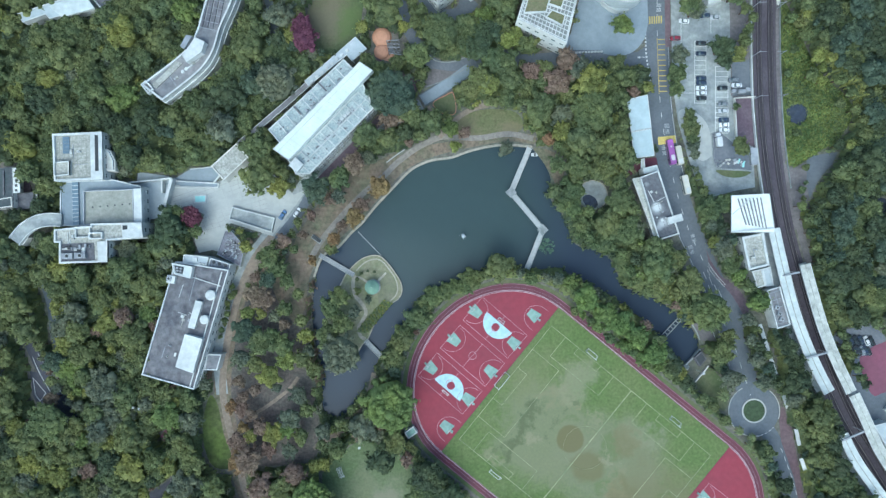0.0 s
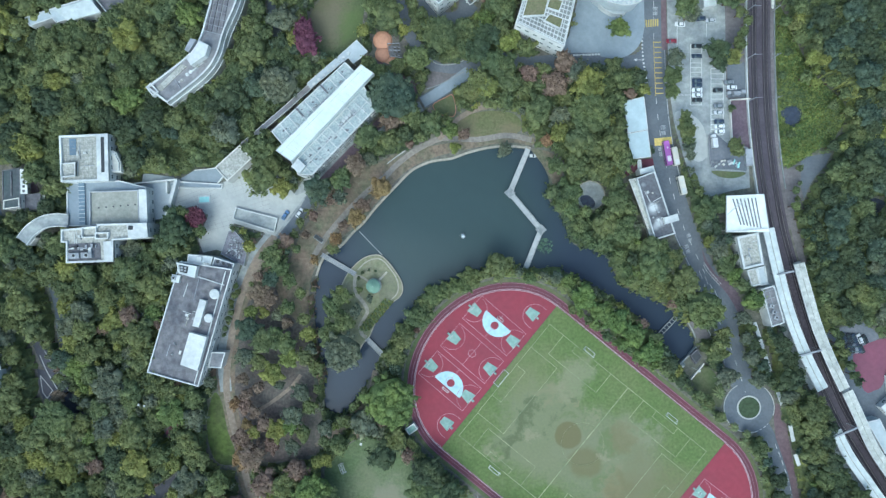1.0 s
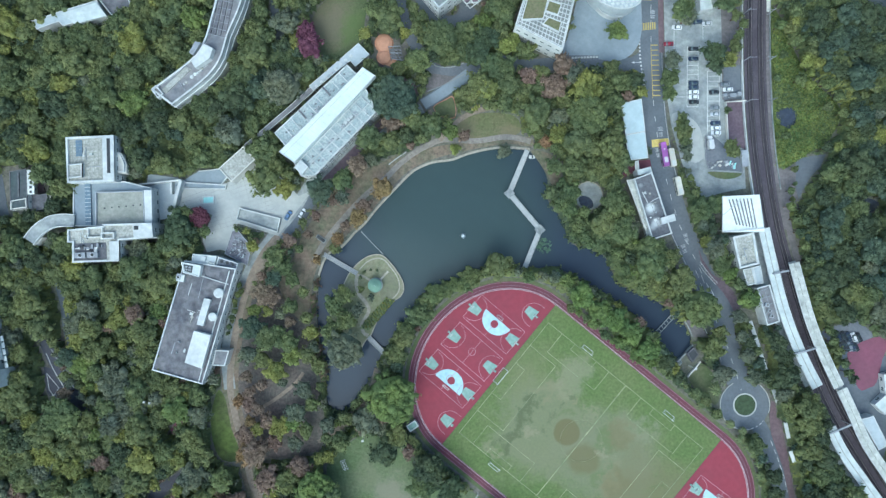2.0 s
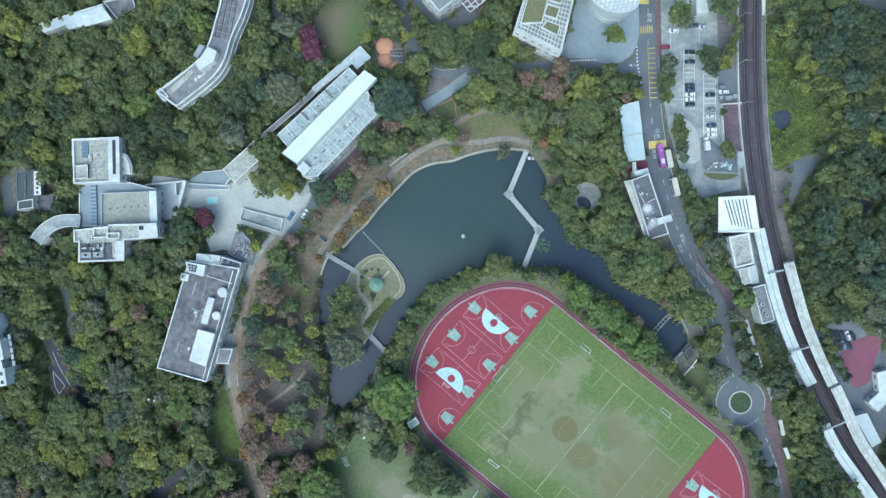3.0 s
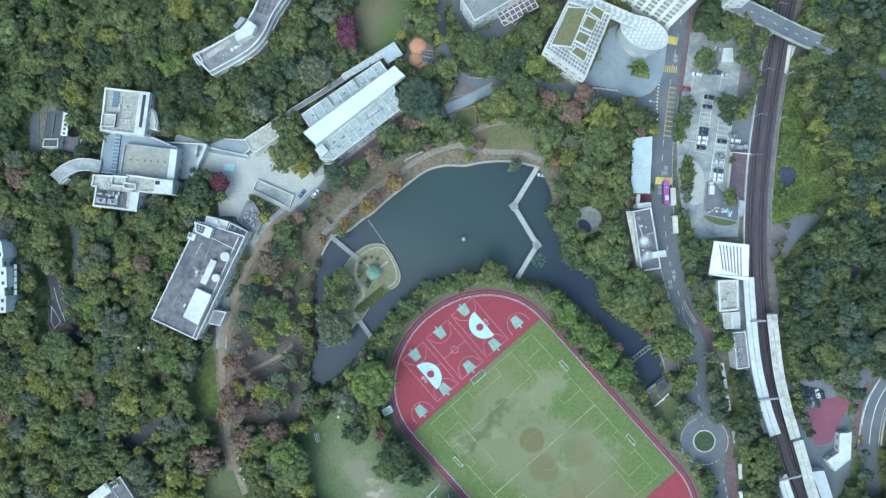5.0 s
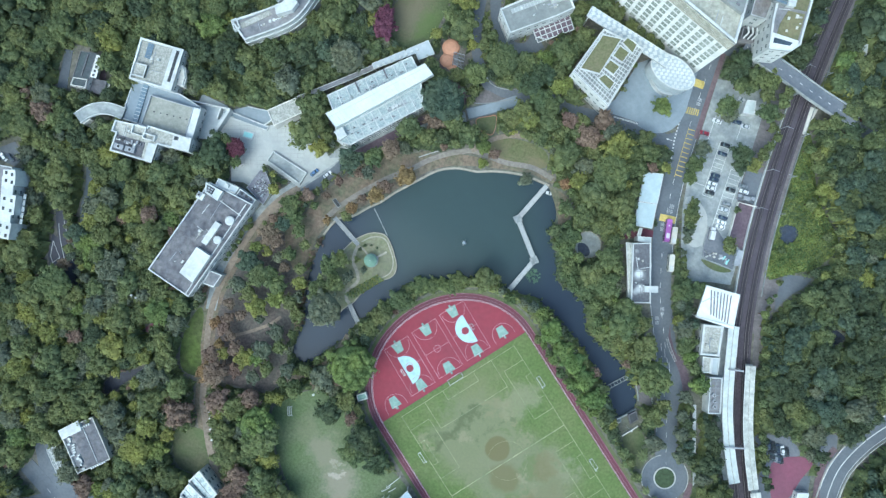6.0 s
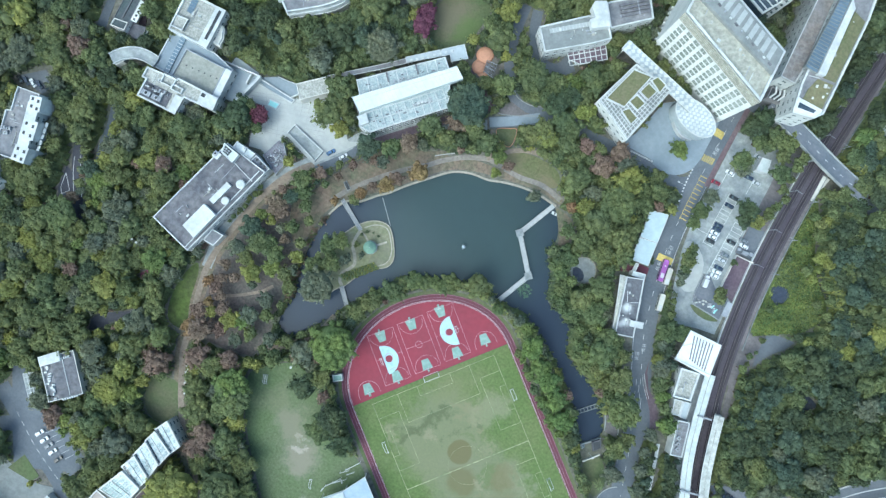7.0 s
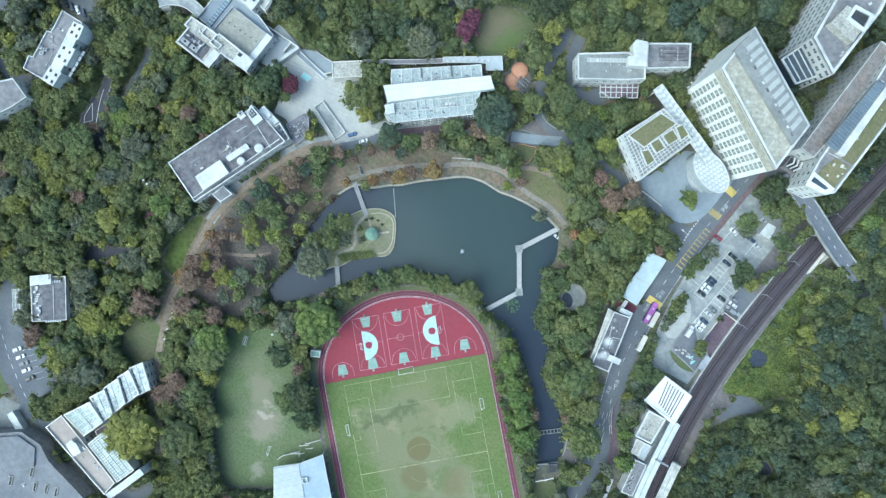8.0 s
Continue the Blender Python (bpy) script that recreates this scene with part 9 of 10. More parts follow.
def trunk_geo(h, r, spread):
    g = Geo()
    g.loft([[(x, y, z) for x, y in circle((dx, dy), rr, 7)] for z, rr, dx, dy in ((-0.3, r * 1.5, 0, 0), (h * 0.25, r, 0.02, 0.03), (h * 0.6, r * 0.8, 0.1, -0.05), (h, r * 0.5, 0.05, 0.1))])
    for i in range(5):
        a = i * 1.26 + 0.4
        g.bar((0.05, 0, h * (0.5 + 0.07 * i)), (spread * math.cos(a), spread * math.sin(a), h * (0.95 + 0.08 * (i % 3))), r * 0.55, r * 0.55)
    return g


TREES = {}


def tree_kind(shape, colour):
    key = (shape, colour)
    if key not in TREES:
        v, t = (CROWNS + SMALL + BIG)[shape]
        r, h = 4.0, 6.0
        me = fast_mesh("crown", v * r + (0, 0, h), t, [PALETTE[colour]])
        TREES[key] = (me, trunk_geo(h, 0.28, 2.2).mesh("trunk", BARK))
    return TREES[key]


TREE_COUNT = [0]
PLANTED = []


def tree(x, y, r, colour, shape=None, label="", tall=None):
    """A tree with trunk and crown of radius r; nothing else grows there."""
    i = TREE_COUNT[0]
    TREE_COUNT[0] += 1
    shape = (i % 2 - 2 if r > 7.4 else i % len(CROWNS) if r > 3.2 else len(CROWNS) + i % len(SMALL)) if shape is None else shape
    shape %= len(CROWNS + SMALL + BIG)
    cm, tm = tree_kind(shape, colour)
    words = ("deep green", "green", "olive green", "yellow-green", "grey-green", "blue-green", "rust orange", "reddish brown", "crimson", "bright green")[colour]
    low = r < 2.0
    e = thing("bush" if low else "tree", label or ("low rounded bush with %s leaves" if low else "broad-crowned tree with %s leaves") % words, "bush" if low else "tree", (x, y, 0), "low bushes" if low else "trees round the lake")
    s = r / 4.0
    e.scale = (s, s, tall or (1.15 * s if low else 0.55 + 0.45 * s))
    e.rotation_euler = (0, 0, i * 2.39996)
    for nm, me in (("trunk", tm), ("crown", cm)):
        ob = new(nm, me)
        ob.parent = e
    PLANTED.append((x, y, r))
    return e


# distinct trees: place, crown radius, leaves
def grove(rows):
    for (x, y), r, c in rows:
        tree(x, y, r, c)


tree(-103.4, 14.0, 4.7, CRIMSON, -1)
tree(-68.0, 68.8, 8.6, GREY, -2)
grove([((-20.8, -62.7), 11.6, BRIGHT), ((-20.4, 64.3), 10.4, BLUE), ((-28.0, 74.9), 4.6, GREEN), ((-13.5, 57.3), 6.0, GREEN), ((-112.4, 9.4), 7.4, DEEP), ((-101.6, 8.0), 3.0, GREEN), ((-75.7, 30.2), 7.2, OLIVE), ((-67.8, 26.8), 4.6, YELLOW)])
grove([((-51.9, 25.4), 6.4, BLUE), ((-42.6, 30.2), 5.2, GREEN), ((-36.1, 36.4), 5.4, BROWN), ((-25.5, 26.4), 4.9, RUST), ((-33.7, 18.9), 3.6, BROWN), ((-36.1, 13.6), 4.2, RUST), ((-41.8, 10.3), 2.6, BROWN), ((-44.7, 4.8), 3.6, RUST), ((-46.2, 0.7), 3.0, OLIVE), ((-53.8, -4.1), 2.4, RUST), ((-43.3, 22.0), 3.8, GREY), ((-21.7, 54.7), 4.8, BROWN), ((-30.6, 47.5), 6.6, GREEN), ((-22.2, 46.1), 4.6, OLIVE)])
grove([((3.8, 50.9), 3.8, BRIGHT), ((9.3, 48.7), 3.0, BROWN), ((5.4, 43.2), 2.8, YELLOW), ((-9.7, 80.2), 6.4, OLIVE), ((-22.7, 98.0), 6.8, OLIVE), ((-0.6, 90.3), 8.0, GREEN), ((18.6, 89.8), 6.2, DEEP), ((30.4, 89.3), 4.2, YELLOW), ((36.9, 73.9), 4.6, BROWN), ((51.3, 78.8), 5.0, BROWN), ((25.9, 77.3), 6.2, GREEN), ((15.3, 70.6), 6.0, OLIVE), ((40.3, 58.6), 7.0, OLIVE), ((61.9, 57.4), 9.0, OLIVE), ((57.1, 46.1), 7.0, GREEN), ((43.9, 46.1), 3.0, RUST), ((-58.2, 92.7), 5.2, CRIMSON), ((26.6, 42.2), 3.4, GREY)])
grove([((59.0, -20.2), 6.4, BRIGHT), ((66.6, -26.0), 5.0, BRIGHT), ((73.8, -30.3), 5.6, BRIGHT), ((80.6, -35.6), 5.4, BRIGHT), ((87.8, -42.8), 5.6, BRIGHT), ((95.4, -48.5), 4.4, DEEP), ((23.4, -6.3), 6.2, OLIVE), ((11.9, -11.6), 4.6, OLIVE), ((-3.0, -18.3), 5.0, OLIVE), ((-9.7, -27.9), 5.6, GREEN), ((-16.9, -37.5), 5.4, OLIVE), ((-19.8, -44.2), 5.0, OLIVE)])
grove([((-41.3, -42.7), 8.6, GREY), ((-42.3, -18.9), 4.6, OLIVE), ((-46.4, -24.0), 4.8, GREEN), ((-41.6, -29.8), 5.2, OLIVE), ((-36.4, -25.6), 3.2, GREY), ((-47.3, -35.1), 5.6, OLIVE), ((-112.7, -68.1), 6.6, BRIGHT), ((-104.8, -62.4), 4.8, GREEN), ((-127.6, -88.2), 7.0, YELLOW), ((-161.1, -70.0), 8.6, OLIVE), ((-160.2, -45.6), 5.0, BLUE), ((-79.7, -86.8), 6.0, BROWN), ((-74.9, -97.8), 6.0, BROWN), ((-93.6, -97.3), 6.0, OLIVE), ((-53.3, -101.2), 9.0, BRIGHT)])
grove([((-54.0, -156.2), 13.0, YELLOW), ((-35.4, -145.2), 10.0, GREEN), ((-103.0, -129.8), 7.5, YELLOW), ((-100.8, -118.4), 6.0, YELLOW), ((-50.2, -106.0), 9.5, GREEN), ((-63.1, -118.7), 7.0, OLIVE), ((-54.6, -134.7), 6.0, BROWN), ((-54.2, -127.2), 6.0, BROWN), ((-5.9, -93.6), 7.5, DEEP), ((197.3, 61.7), 5.8, YELLOW), ((187.2, 48.5), 4.5, YELLOW), ((121.2, 105.9), 5.0, GREEN), ((75.0, 93.8), 4.6, BRIGHT), ((27.4, 86.7), 4.5, YELLOW), ((-106.5, -139.2), 5.0, GREEN), ((-73.1, 34.9), 6.5, OLIVE)])
grove([((115.7, 83.7), 5.6, DEEP), ((117.3, 79.5), 4.0, DEEP), ((122.5, 81.1), 4.4, YELLOW), ((98.4, 81.1), 4.0, GREY), ((97.7, 73.4), 4.4, OLIVE), ((96.9, 67.1), 3.6, OLIVE), ((103.7, 49.9), 4.2, OLIVE), ((104.7, 99.5), 5.0, GREY), ((124.9, 42.2), 3.2, OLIVE), ((111.1, 16.8), 5.4, GREEN), ((115.8, 0.9), 5.0, GREY), ((109.4, -25.0), 8.8, OLIVE), ((101.5, -13.5), 7.0, OLIVE), ((88.3, -6.3), 7.0, GREEN), ((76.3, 8.1), 6.5, GREEN), ((72.7, 20.1), 6.0, OLIVE), ((131.5, -21.2), 4.6, BRIGHT), ((112.8, 3.3), 3.6, YELLOW), ((88.3, 0.9), 6.2, OLIVE)])


def row_of(pts, gap, radius, colours, wander=0.8):
    """Trees or bushes in a loose row along a line."""
    line, left = spline(pts, 6), 0.0
    for a, b in zip(line, line[1:]):
        d = math.hypot(b[0] - a[0], b[1] - a[1])
        while left < d:
            q = lerp(a, b, left / d)
            r = radius * rng.uniform(0.75, 1.25)
            tree(q[0] + rng.normal() * wander, q[1] + rng.normal() * wander, r, colours[int(rng.integers(len(colours)))])
            left += gap * rng.uniform(0.8, 1.2)
        left -= d


row_of([(126.6, 116.0), (127.4, 104.0), (127.0, 92.0), (125.4, 84.0)], 4.4, 2.6, (OLIVE, GREY, GREEN), 0.9)
row_of([(102.4, 57.0), (103.4, 50.0), (104.2, 45.0), (105.2, 39.6)], 3.6, 2.9, (OLIVE, GREY, OLIVE), 0.5)
row_of([(106.6, 33.5), (107.8, 29.5), (108.8, 24.5)], 3.0, 2.0, (GREY, OLIVE), 0.4)
row_of([(110.9, 14.5), (112.4, 8.5)], 4.0, 3.4, (OLIVE, GREY), 0.4)
grove([((117.6, 0.2), 4.6, OLIVE), ((119.4, -6.2), 4.4, GREEN), ((123.4, -10.4), 3.6, BRIGHT), ((123.5, 44.8), 3.6, OLIVE), ((123.4, 60.4), 1.9, GREEN), ((118.4, 19.8), 4.8, GREEN)])
grove([((115.8, -42.4), 5.4, OLIVE), ((120.2, -53.0), 4.8, GREY), ((128.4, -37.0), 3.4, GREY), ((130.6, -45.4), 3.8, GREY), ((133.6, -54.6), 3.8, GREY), ((118.4, -36.0), 4.0, OLIVE), ((127.4, -28.6), 3.6, GREY)])
grove([((152.6, 35.0), 1.8, OLIVE), ((150.6, 25.6), 1.9, OLIVE), ((153.2, 28.6), 1.2, GREEN), ((152.0, 22.0), 1.4, OLIVE), ((149.4, 18.6), 2.4, OLIVE), ((152.0, 13.2), 2.6, GREEN), ((153.8, 7.4), 2.6, DEEP), ((155.8, 1.4), 2.4, OLIVE)])
row_of([(48.4, 34.5), (49.9, 26.1), (50.8, 19.6), (56.1, 12.9), (59.5, 6.2), (67.1, 4.8), (75.8, -1.5), (78.7, -10.1), (83.5, -15.4)], 6.0, 3.4, (OLIVE, GREEN, GREEN))
row_of([(85.9, -10.6), (93.6, -16.4), (100.4, -21.6), (104.8, -26.4)], 6.5, 3.6, (OLIVE, OLIVE, GREEN))
row_of([(52.2, -14.0), (61.8, -20.7), (69.0, -26.0)], 6.0, 3.2, (GREEN, BRIGHT, GREEN))
row_of([(48.6, -10.6), (39.0, -11.6), (29.4, -8.2)], 5.0, 3.0, (GREY, GREEN))
row_of([(18.1, -9.9), (9.0, -13.5), (1.8, -16.4), (-4.9, -20.7), (-9.0, -24.3), (-13.0, -31.5), (-16.9, -35.6)], 5.0, 3.4, (OLIVE, GREEN, OLIVE))
grove([((-76.9, -18.3), 5.0, BROWN), ((-72.8, -20.5), 4.0, BROWN), ((-80.6, -25.8), 3.4, YELLOW), ((-75.2, -26.4), 2.8, YELLOW), ((-65.0, -24.3), 3.6, OLIVE), ((-81.4, -32.9), 5.6, BLUE), ((-74.7, -38.3), 6.0, GREEN), ((-83.0, -44.6), 4.6, GREY), ((-70.3, -35.3), 4.4, GREEN), ((-65.8, -39.6), 5.0, OLIVE), ((-71.5, -51.4), 5.0, YELLOW), ((-64.3, -45.7), 4.6, YELLOW), ((-77.1, -47.2), 4.4, OLIVE), ((-56.1, -35.2), 4.0, YELLOW), ((-57.8, -45.1), 4.0, OLIVE), ((-55.3, -41.6), 3.0, GREY), ((-57.9, -28.9), 3.2, OLIVE)])
grove([((-59.2, -60.0), 4.4, GREY), ((-62.3, -69.3), 5.2, GREY), ((-56.1, -66.2), 3.6, OLIVE), ((-69.5, -75.6), 4.8, YELLOW), ((-65.0, -74.2), 3.8, BRIGHT), ((-83.3, -65.3), 3.8, BROWN), ((-87.3, -64.6), 3.0, RUST), ((-79.2, -68.1), 3.2, BROWN), ((-84.2, -79.4), 4.4, BROWN), ((-84.1, -87.1), 5.0, RUST), ((-77.8, -84.8), 4.2, BROWN), ((-79.2, -77.1), 3.4, YELLOW), ((-49.4, -74.9), 3.8, GREY), ((-45.3, -74.6), 2.2, YELLOW), ((-71.7, -2.3), 5.4, GREEN), ((-68.4, -7.8), 4.6, GREEN), ((-72.2, -12.2), 4.4, BLUE), ((-81.1, 1.5), 3.0, YELLOW), ((-54.2, 14.6), 2.6, BROWN), ((-46.0, 21.2), 3.2, BROWN)])
row_of([(148.0, 97.1), (154.5, 86.3), (160.0, 77.9), (166.5, 71.1), (172.5, 62.7), (173.7, 52.6), (167.7, 45.1)], 5.0, 2.8, (OLIVE, GREEN, YELLOW, OLIVE), 1.8)
row_of([(145.1, 92.3), (145.6, 80.3), (146.1, 68.2)], 8.0, 2.2, (OLIVE, YELLOW, GREEN), 1.4)
row_of([(-87.2, -15.5), (-89.5, -22.4), (-91.4, -29.8), (-93.5, -36.2)], 2.2, 1.4, (GREEN, OLIVE, GREEN), 0.5)
grove([((156.4, 81.0), 4.0, YELLOW), ((151.4, 89.9), 3.4, OLIVE), ((153.3, 73.0), 3.2, OLIVE), ((158.1, 70.6), 2.6, YELLOW), ((165.3, 61.0), 2.4, OLIVE), ((147.5, 49.0), 2.0, GREEN)])
grove([((-84.2, -54.3), 3.2, BROWN), ((-77.4, -58.1), 2.8, BROWN), ((-68.5, -56.9), 2.4, GREY), ((-65.5, -30.8), 2.8, BROWN), ((-69.4, -27.5), 2.8, GREY), ((-74.9, -73.4), 3.8, BROWN), ((-71.6, -82.4), 3.6, BROWN), ((-63.3, -82.8), 3.8, GREY), ((-58.5, -77.2), 3.8, OLIVE), ((-82.6, -73.5), 2.8, RUST), ((-61.4, 0.6), 2.2, OLIVE), ((-57.7, 6.6), 2.2, BROWN), ((-64.4, -12.6), 3.6, GREEN), ((-59.8, -17.9), 2.8, OLIVE), ((-82.4, -60.6), 3.0, BROWN), ((-56.9, 87.0), 5.6, CRIMSON)])
row_of([(-188.2, 12.9), (-181.8, 13.0), (-174.8, 14.0), (-168.9, 17.1)], 5.0, 2.6, (GREEN, OLIVE, DEEP), 0.6)
row_of(ribbon(TRACKBED[46:58], 0.1, 12.2)[0][::2], 3.0, 2.3, (DEEP, GREEN, BLUE), 0.7)
row_of(ribbon(EAST_ROOF, 0.1, 6.4)[0][::3], 3.4, 2.2, (DEEP, GREEN, OLIVE), 0.6)
grove([((-94.2, -127.9), 5.0, YELLOW), ((-91.6, -120.4), 3.6, YELLOW), ((-113.8, -153.2), 4.2, YELLOW), ((-108.1, -154.2), 3.2, YELLOW), ((-96.1, -136.9), 3.6, GREEN)])
grove([((-156.8, -75.8), 6.0, OLIVE), ((-161.6, -61.4), 3.4, BROWN)])
HEDGE_BED = mat("light_green_hedge_bed", (0.20, 0.235, 0.12), second=(0.155, 0.19, 0.09), scale=1.2, vary=0.3)
solo("hedge_bed", Geo().prism([(-24.9, -20.6), (-20.9, -22.3), (-26.2, -28.4), (-32.4, -35.4), (-36.4, -34.4)], 0.0, 0.16), HEDGE_BED, "light green planted bed along the island edge", "flower bed", kind="structure")
for i in range(5):
    a, b = lerp((-24.6, -21.2), (-21.4, -22.6), i / 4), lerp((-36.0, -34.2), (-32.4, -35.2), i / 4)
    for k in range(13):
        q = lerp(a, b, (k + 0.5 * (i % 2)) / 13)
        tree(q[0] + rng.normal() * 0.15, q[1] + rng.normal() * 0.15, 0.42 + 0.16 * rng.random(), (YELLOW, BRIGHT, YELLOW, GREEN)[(3 * i + k) % 4], label="clipped light green garden bush in a row")
row_of([(54.6, -24.3), (66.6, -33.2), (78.6, -42.3), (90.6, -51.4)], 4.2, 2.6, (BRIGHT, BRIGHT, GREEN), 0.6)
grove([((14.3, 83.1), 6.5, DEEP), ((20.6, 79.7), 5.5, GREEN), ((9.5, 86.4), 5.0, GREEN), ((-18.6, 77.8), 4.0, OLIVE), ((11.4, 67.0), 5.2, OLIVE), ((19.1, 68.2), 5.2, YELLOW), ((28.3, 70.6), 5.5, GREEN)])
for c, r, k in (((-35.8, -11.9), 1.0, DEEP), ((-34.1, -9.6), 0.95, DEEP), ((-31.4, -8.6), 0.7, DEEP), ((-28.6, -8.9), 0.7, DEEP), ((-31.0, -20.6), 1.9, GREY), ((-35.4, -16.9), 1.8, OLIVE)):
    tree(*c, r, k)
grove([((157.6, 119.5), 5.0, GREEN), ((166.2, 118.9), 6.0, DEEP), ((163.5, 127.2), 6.0, GREEN), ((103.0, 125.6), 5.4, DEEP), ((117.6, 120.2), 5.0, OLIVE), ((111.2, 120.6), 4.6, GREEN), ((118.6, 114.6), 4.2, OLIVE), ((105.4, 114.4), 4.4, OLIVE), ((110.6, 115.2), 3.8, GREEN), ((105.6, 129.6), 3.6, DEEP), ((127.6, 117.8), 3.0, OLIVE), ((147.0, 140.4), 5.0, BRIGHT), ((147.4, 129.6), 5.2, GREEN), ((158.6, 121.4), 4.6, DEEP), ((160.4, 110.6), 4.8, DEEP), ((151.6, 111.4), 4.4, GREEN), ((101.2, 119.2), 5.5, DEEP), ((102.6, 102.7), 6.0, OLIVE), ((-24.6, -86.2), 6.5, DEEP), ((-8.3, -99.2), 7.0, GREEN), ((3.1, -102.1), 6.0, DEEP)])
PALM_LEAF = foliage("palm_fronds", (0.20, 0.23, 0.11), (0.15, 0.20, 0.09))


def palm(c, r, h):
    """A palm: a slim ringed trunk and a star of drooping fronds, each a part."""
    t = thing("palm_tree", "palm with a star of long drooping fronds", "palm", (*c, 0), "palms by the roundabout")
    part("trunk", Geo().loft([[(x, y, z) for x, y in circle(c, q, 7)] for z, q in ((-0.2, 0.26), (h * 0.5, 0.17), (h, 0.14))]), BARK, t)
    for i in range(13):
        a, d = i * 2.39996 + c[0], r * (0.75 + 0.25 * ((i * 7) % 5) / 4)
        u, n = Vector((math.cos(a), math.sin(a))), Vector((-math.sin(a), math.cos(a)))
        g = Geo()
        rise = 0.9 - 0.05 * i
        for k in range(6):
            f = k / 5
            m = Vector(c) + u * (d * f)
            z, wd = h + rise * math.sin(f * 2.2) - 1.3 * f * f, 0.36 * math.sin(0.35 + 2.6 * f) + 0.04
            g.v += [(*(m - n * wd), z - 0.12), (*m, z + 0.05), (*(m + n * wd), z - 0.12)]
            if k:
                j = 3 * k
                g.f += [(j - 3, j - 2, j + 1, j), (j - 2, j - 1, j + 2, j + 1)]
        part("frond", g, PALM_LEAF, t)


for c, r, h in (((117.8, -60.7), 3.4, 5.0), ((114.0, -63.2), 2.4, 4.0), ((124.4, -75.6), 2.6, 4.4), ((128.6, -81.6), 2.8, 4.6), ((131.8, -84.6), 2.6, 5.0), ((134.6, -87.8), 2.8, 4.6), ((129.8, -78.6), 2.3, 4.2), ((136.4, -92.4), 2.6, 4.8), ((112.2, -67.4), 2.2, 3.8), ((119.2, -70.8), 2.4, 4.2), ((137.6, -97.6), 2.6, 4.4), ((108.6, -61.6), 2.0, 3.6), ((104.2, -57.2), 2.0, 3.6)):
    palm(c, r, h)
surface("palm_lawn", spline([(108.0, -57.0), (113.8, -50.6), (119.6, -55.8), (121.6, -62.0), (119.8, -68.0), (115.2, -64.6)], 3, True), 0.05, GRASS, "shaded lawn beside the dam", "lawn")
ZONES = [  # centre, reach, weights of the palette
    ((-151.8, 70.5), 90, (5, 9, 6, 1.4, 1, 1.0, 0, 0, 0, 0.6)),
    ((-163.5, -61.4), 90, (1.2, 2.6, 9, 2.4, 4.4, 0.2, 0, 1.1, 0, 0.4)),
    ((-110.0, -110.0), 60, (1.0, 3, 8, 3.2, 4.0, 0.2, 0, 0.9, 0, 0.6)),
    ((-72.5, -49.4), 45, (2, 4, 5, 0.8, 3, 0.5, 0, 2.0, 0, 0.2)),
    ((-34.2, 17.7), 35, (1, 3, 3, 0.6, 1, 0.5, 1.2, 2, 0, 0)),
    ((61.9, 53.8), 55, (1.5, 5, 8, 1.6, 1.5, 0.4, 0, 0.6, 0, 0.3)),
]
ZONES += [  # east of the lake
    ((83.5, -27.9), 60, (2, 6, 6, 1.4, 2, 0.5, 0, 0.6, 0, 1.2)),
    ((172.5, 34.6), 100, (11, 5, 1.6, 0.3, 0.8, 8, 0, 0, 0, 0.1)),
    ((177.4, 106.7), 70, (9, 4, 1.5, 0.1, 0.6, 4, 0, 0, 0, 0)),
    ((172.4, -25.5), 100, (10, 5, 2.0, 0.3, 1.8, 7, 0, 0.1, 0, 0.1)),
    ((153.0, -85.5), 60, (10, 6, 2, 0.2, 1, 2.5, 0, 0, 0, 0.2)),
]


def zone_colour(x, y):
    best = min(ZONES, key=lambda z: math.hypot(x - z[0][0], y - z[0][1]) / z[1])
    w = np.array(best[2], float)
    u = 0.5 + 0.2 * (math.sin(x * 0.061 + 1.7 * math.sin(y * 0.043)) + math.sin(y * 0.073 + 1.3 * math.sin(x * 0.037) + 2.0)) + rng.normal() * 0.34
    order = (BLUE, DEEP, GREY, GREEN, BRIGHT, OLIVE, YELLOW, BROWN, RUST, CRIMSON)
    c = np.cumsum(w[list(order)]) / w.sum()
    return int(order[min(int(np.searchsorted(c, u % 1.0)), 9)])


def thin(x, y):
    """Openings in the woods, where only the leaf litter and a few small trees are seen."""
    return np.sin(x * 0.083 + 2.1 * np.sin(y * 0.031)) + np.cos(y * 0.091 + 1.9 * np.sin(x * 0.027)) + 0.6 * np.sin(x * 0.19 + y * 0.16) < np.where((x < -50) & (y < -55), -1.15, -1.5)


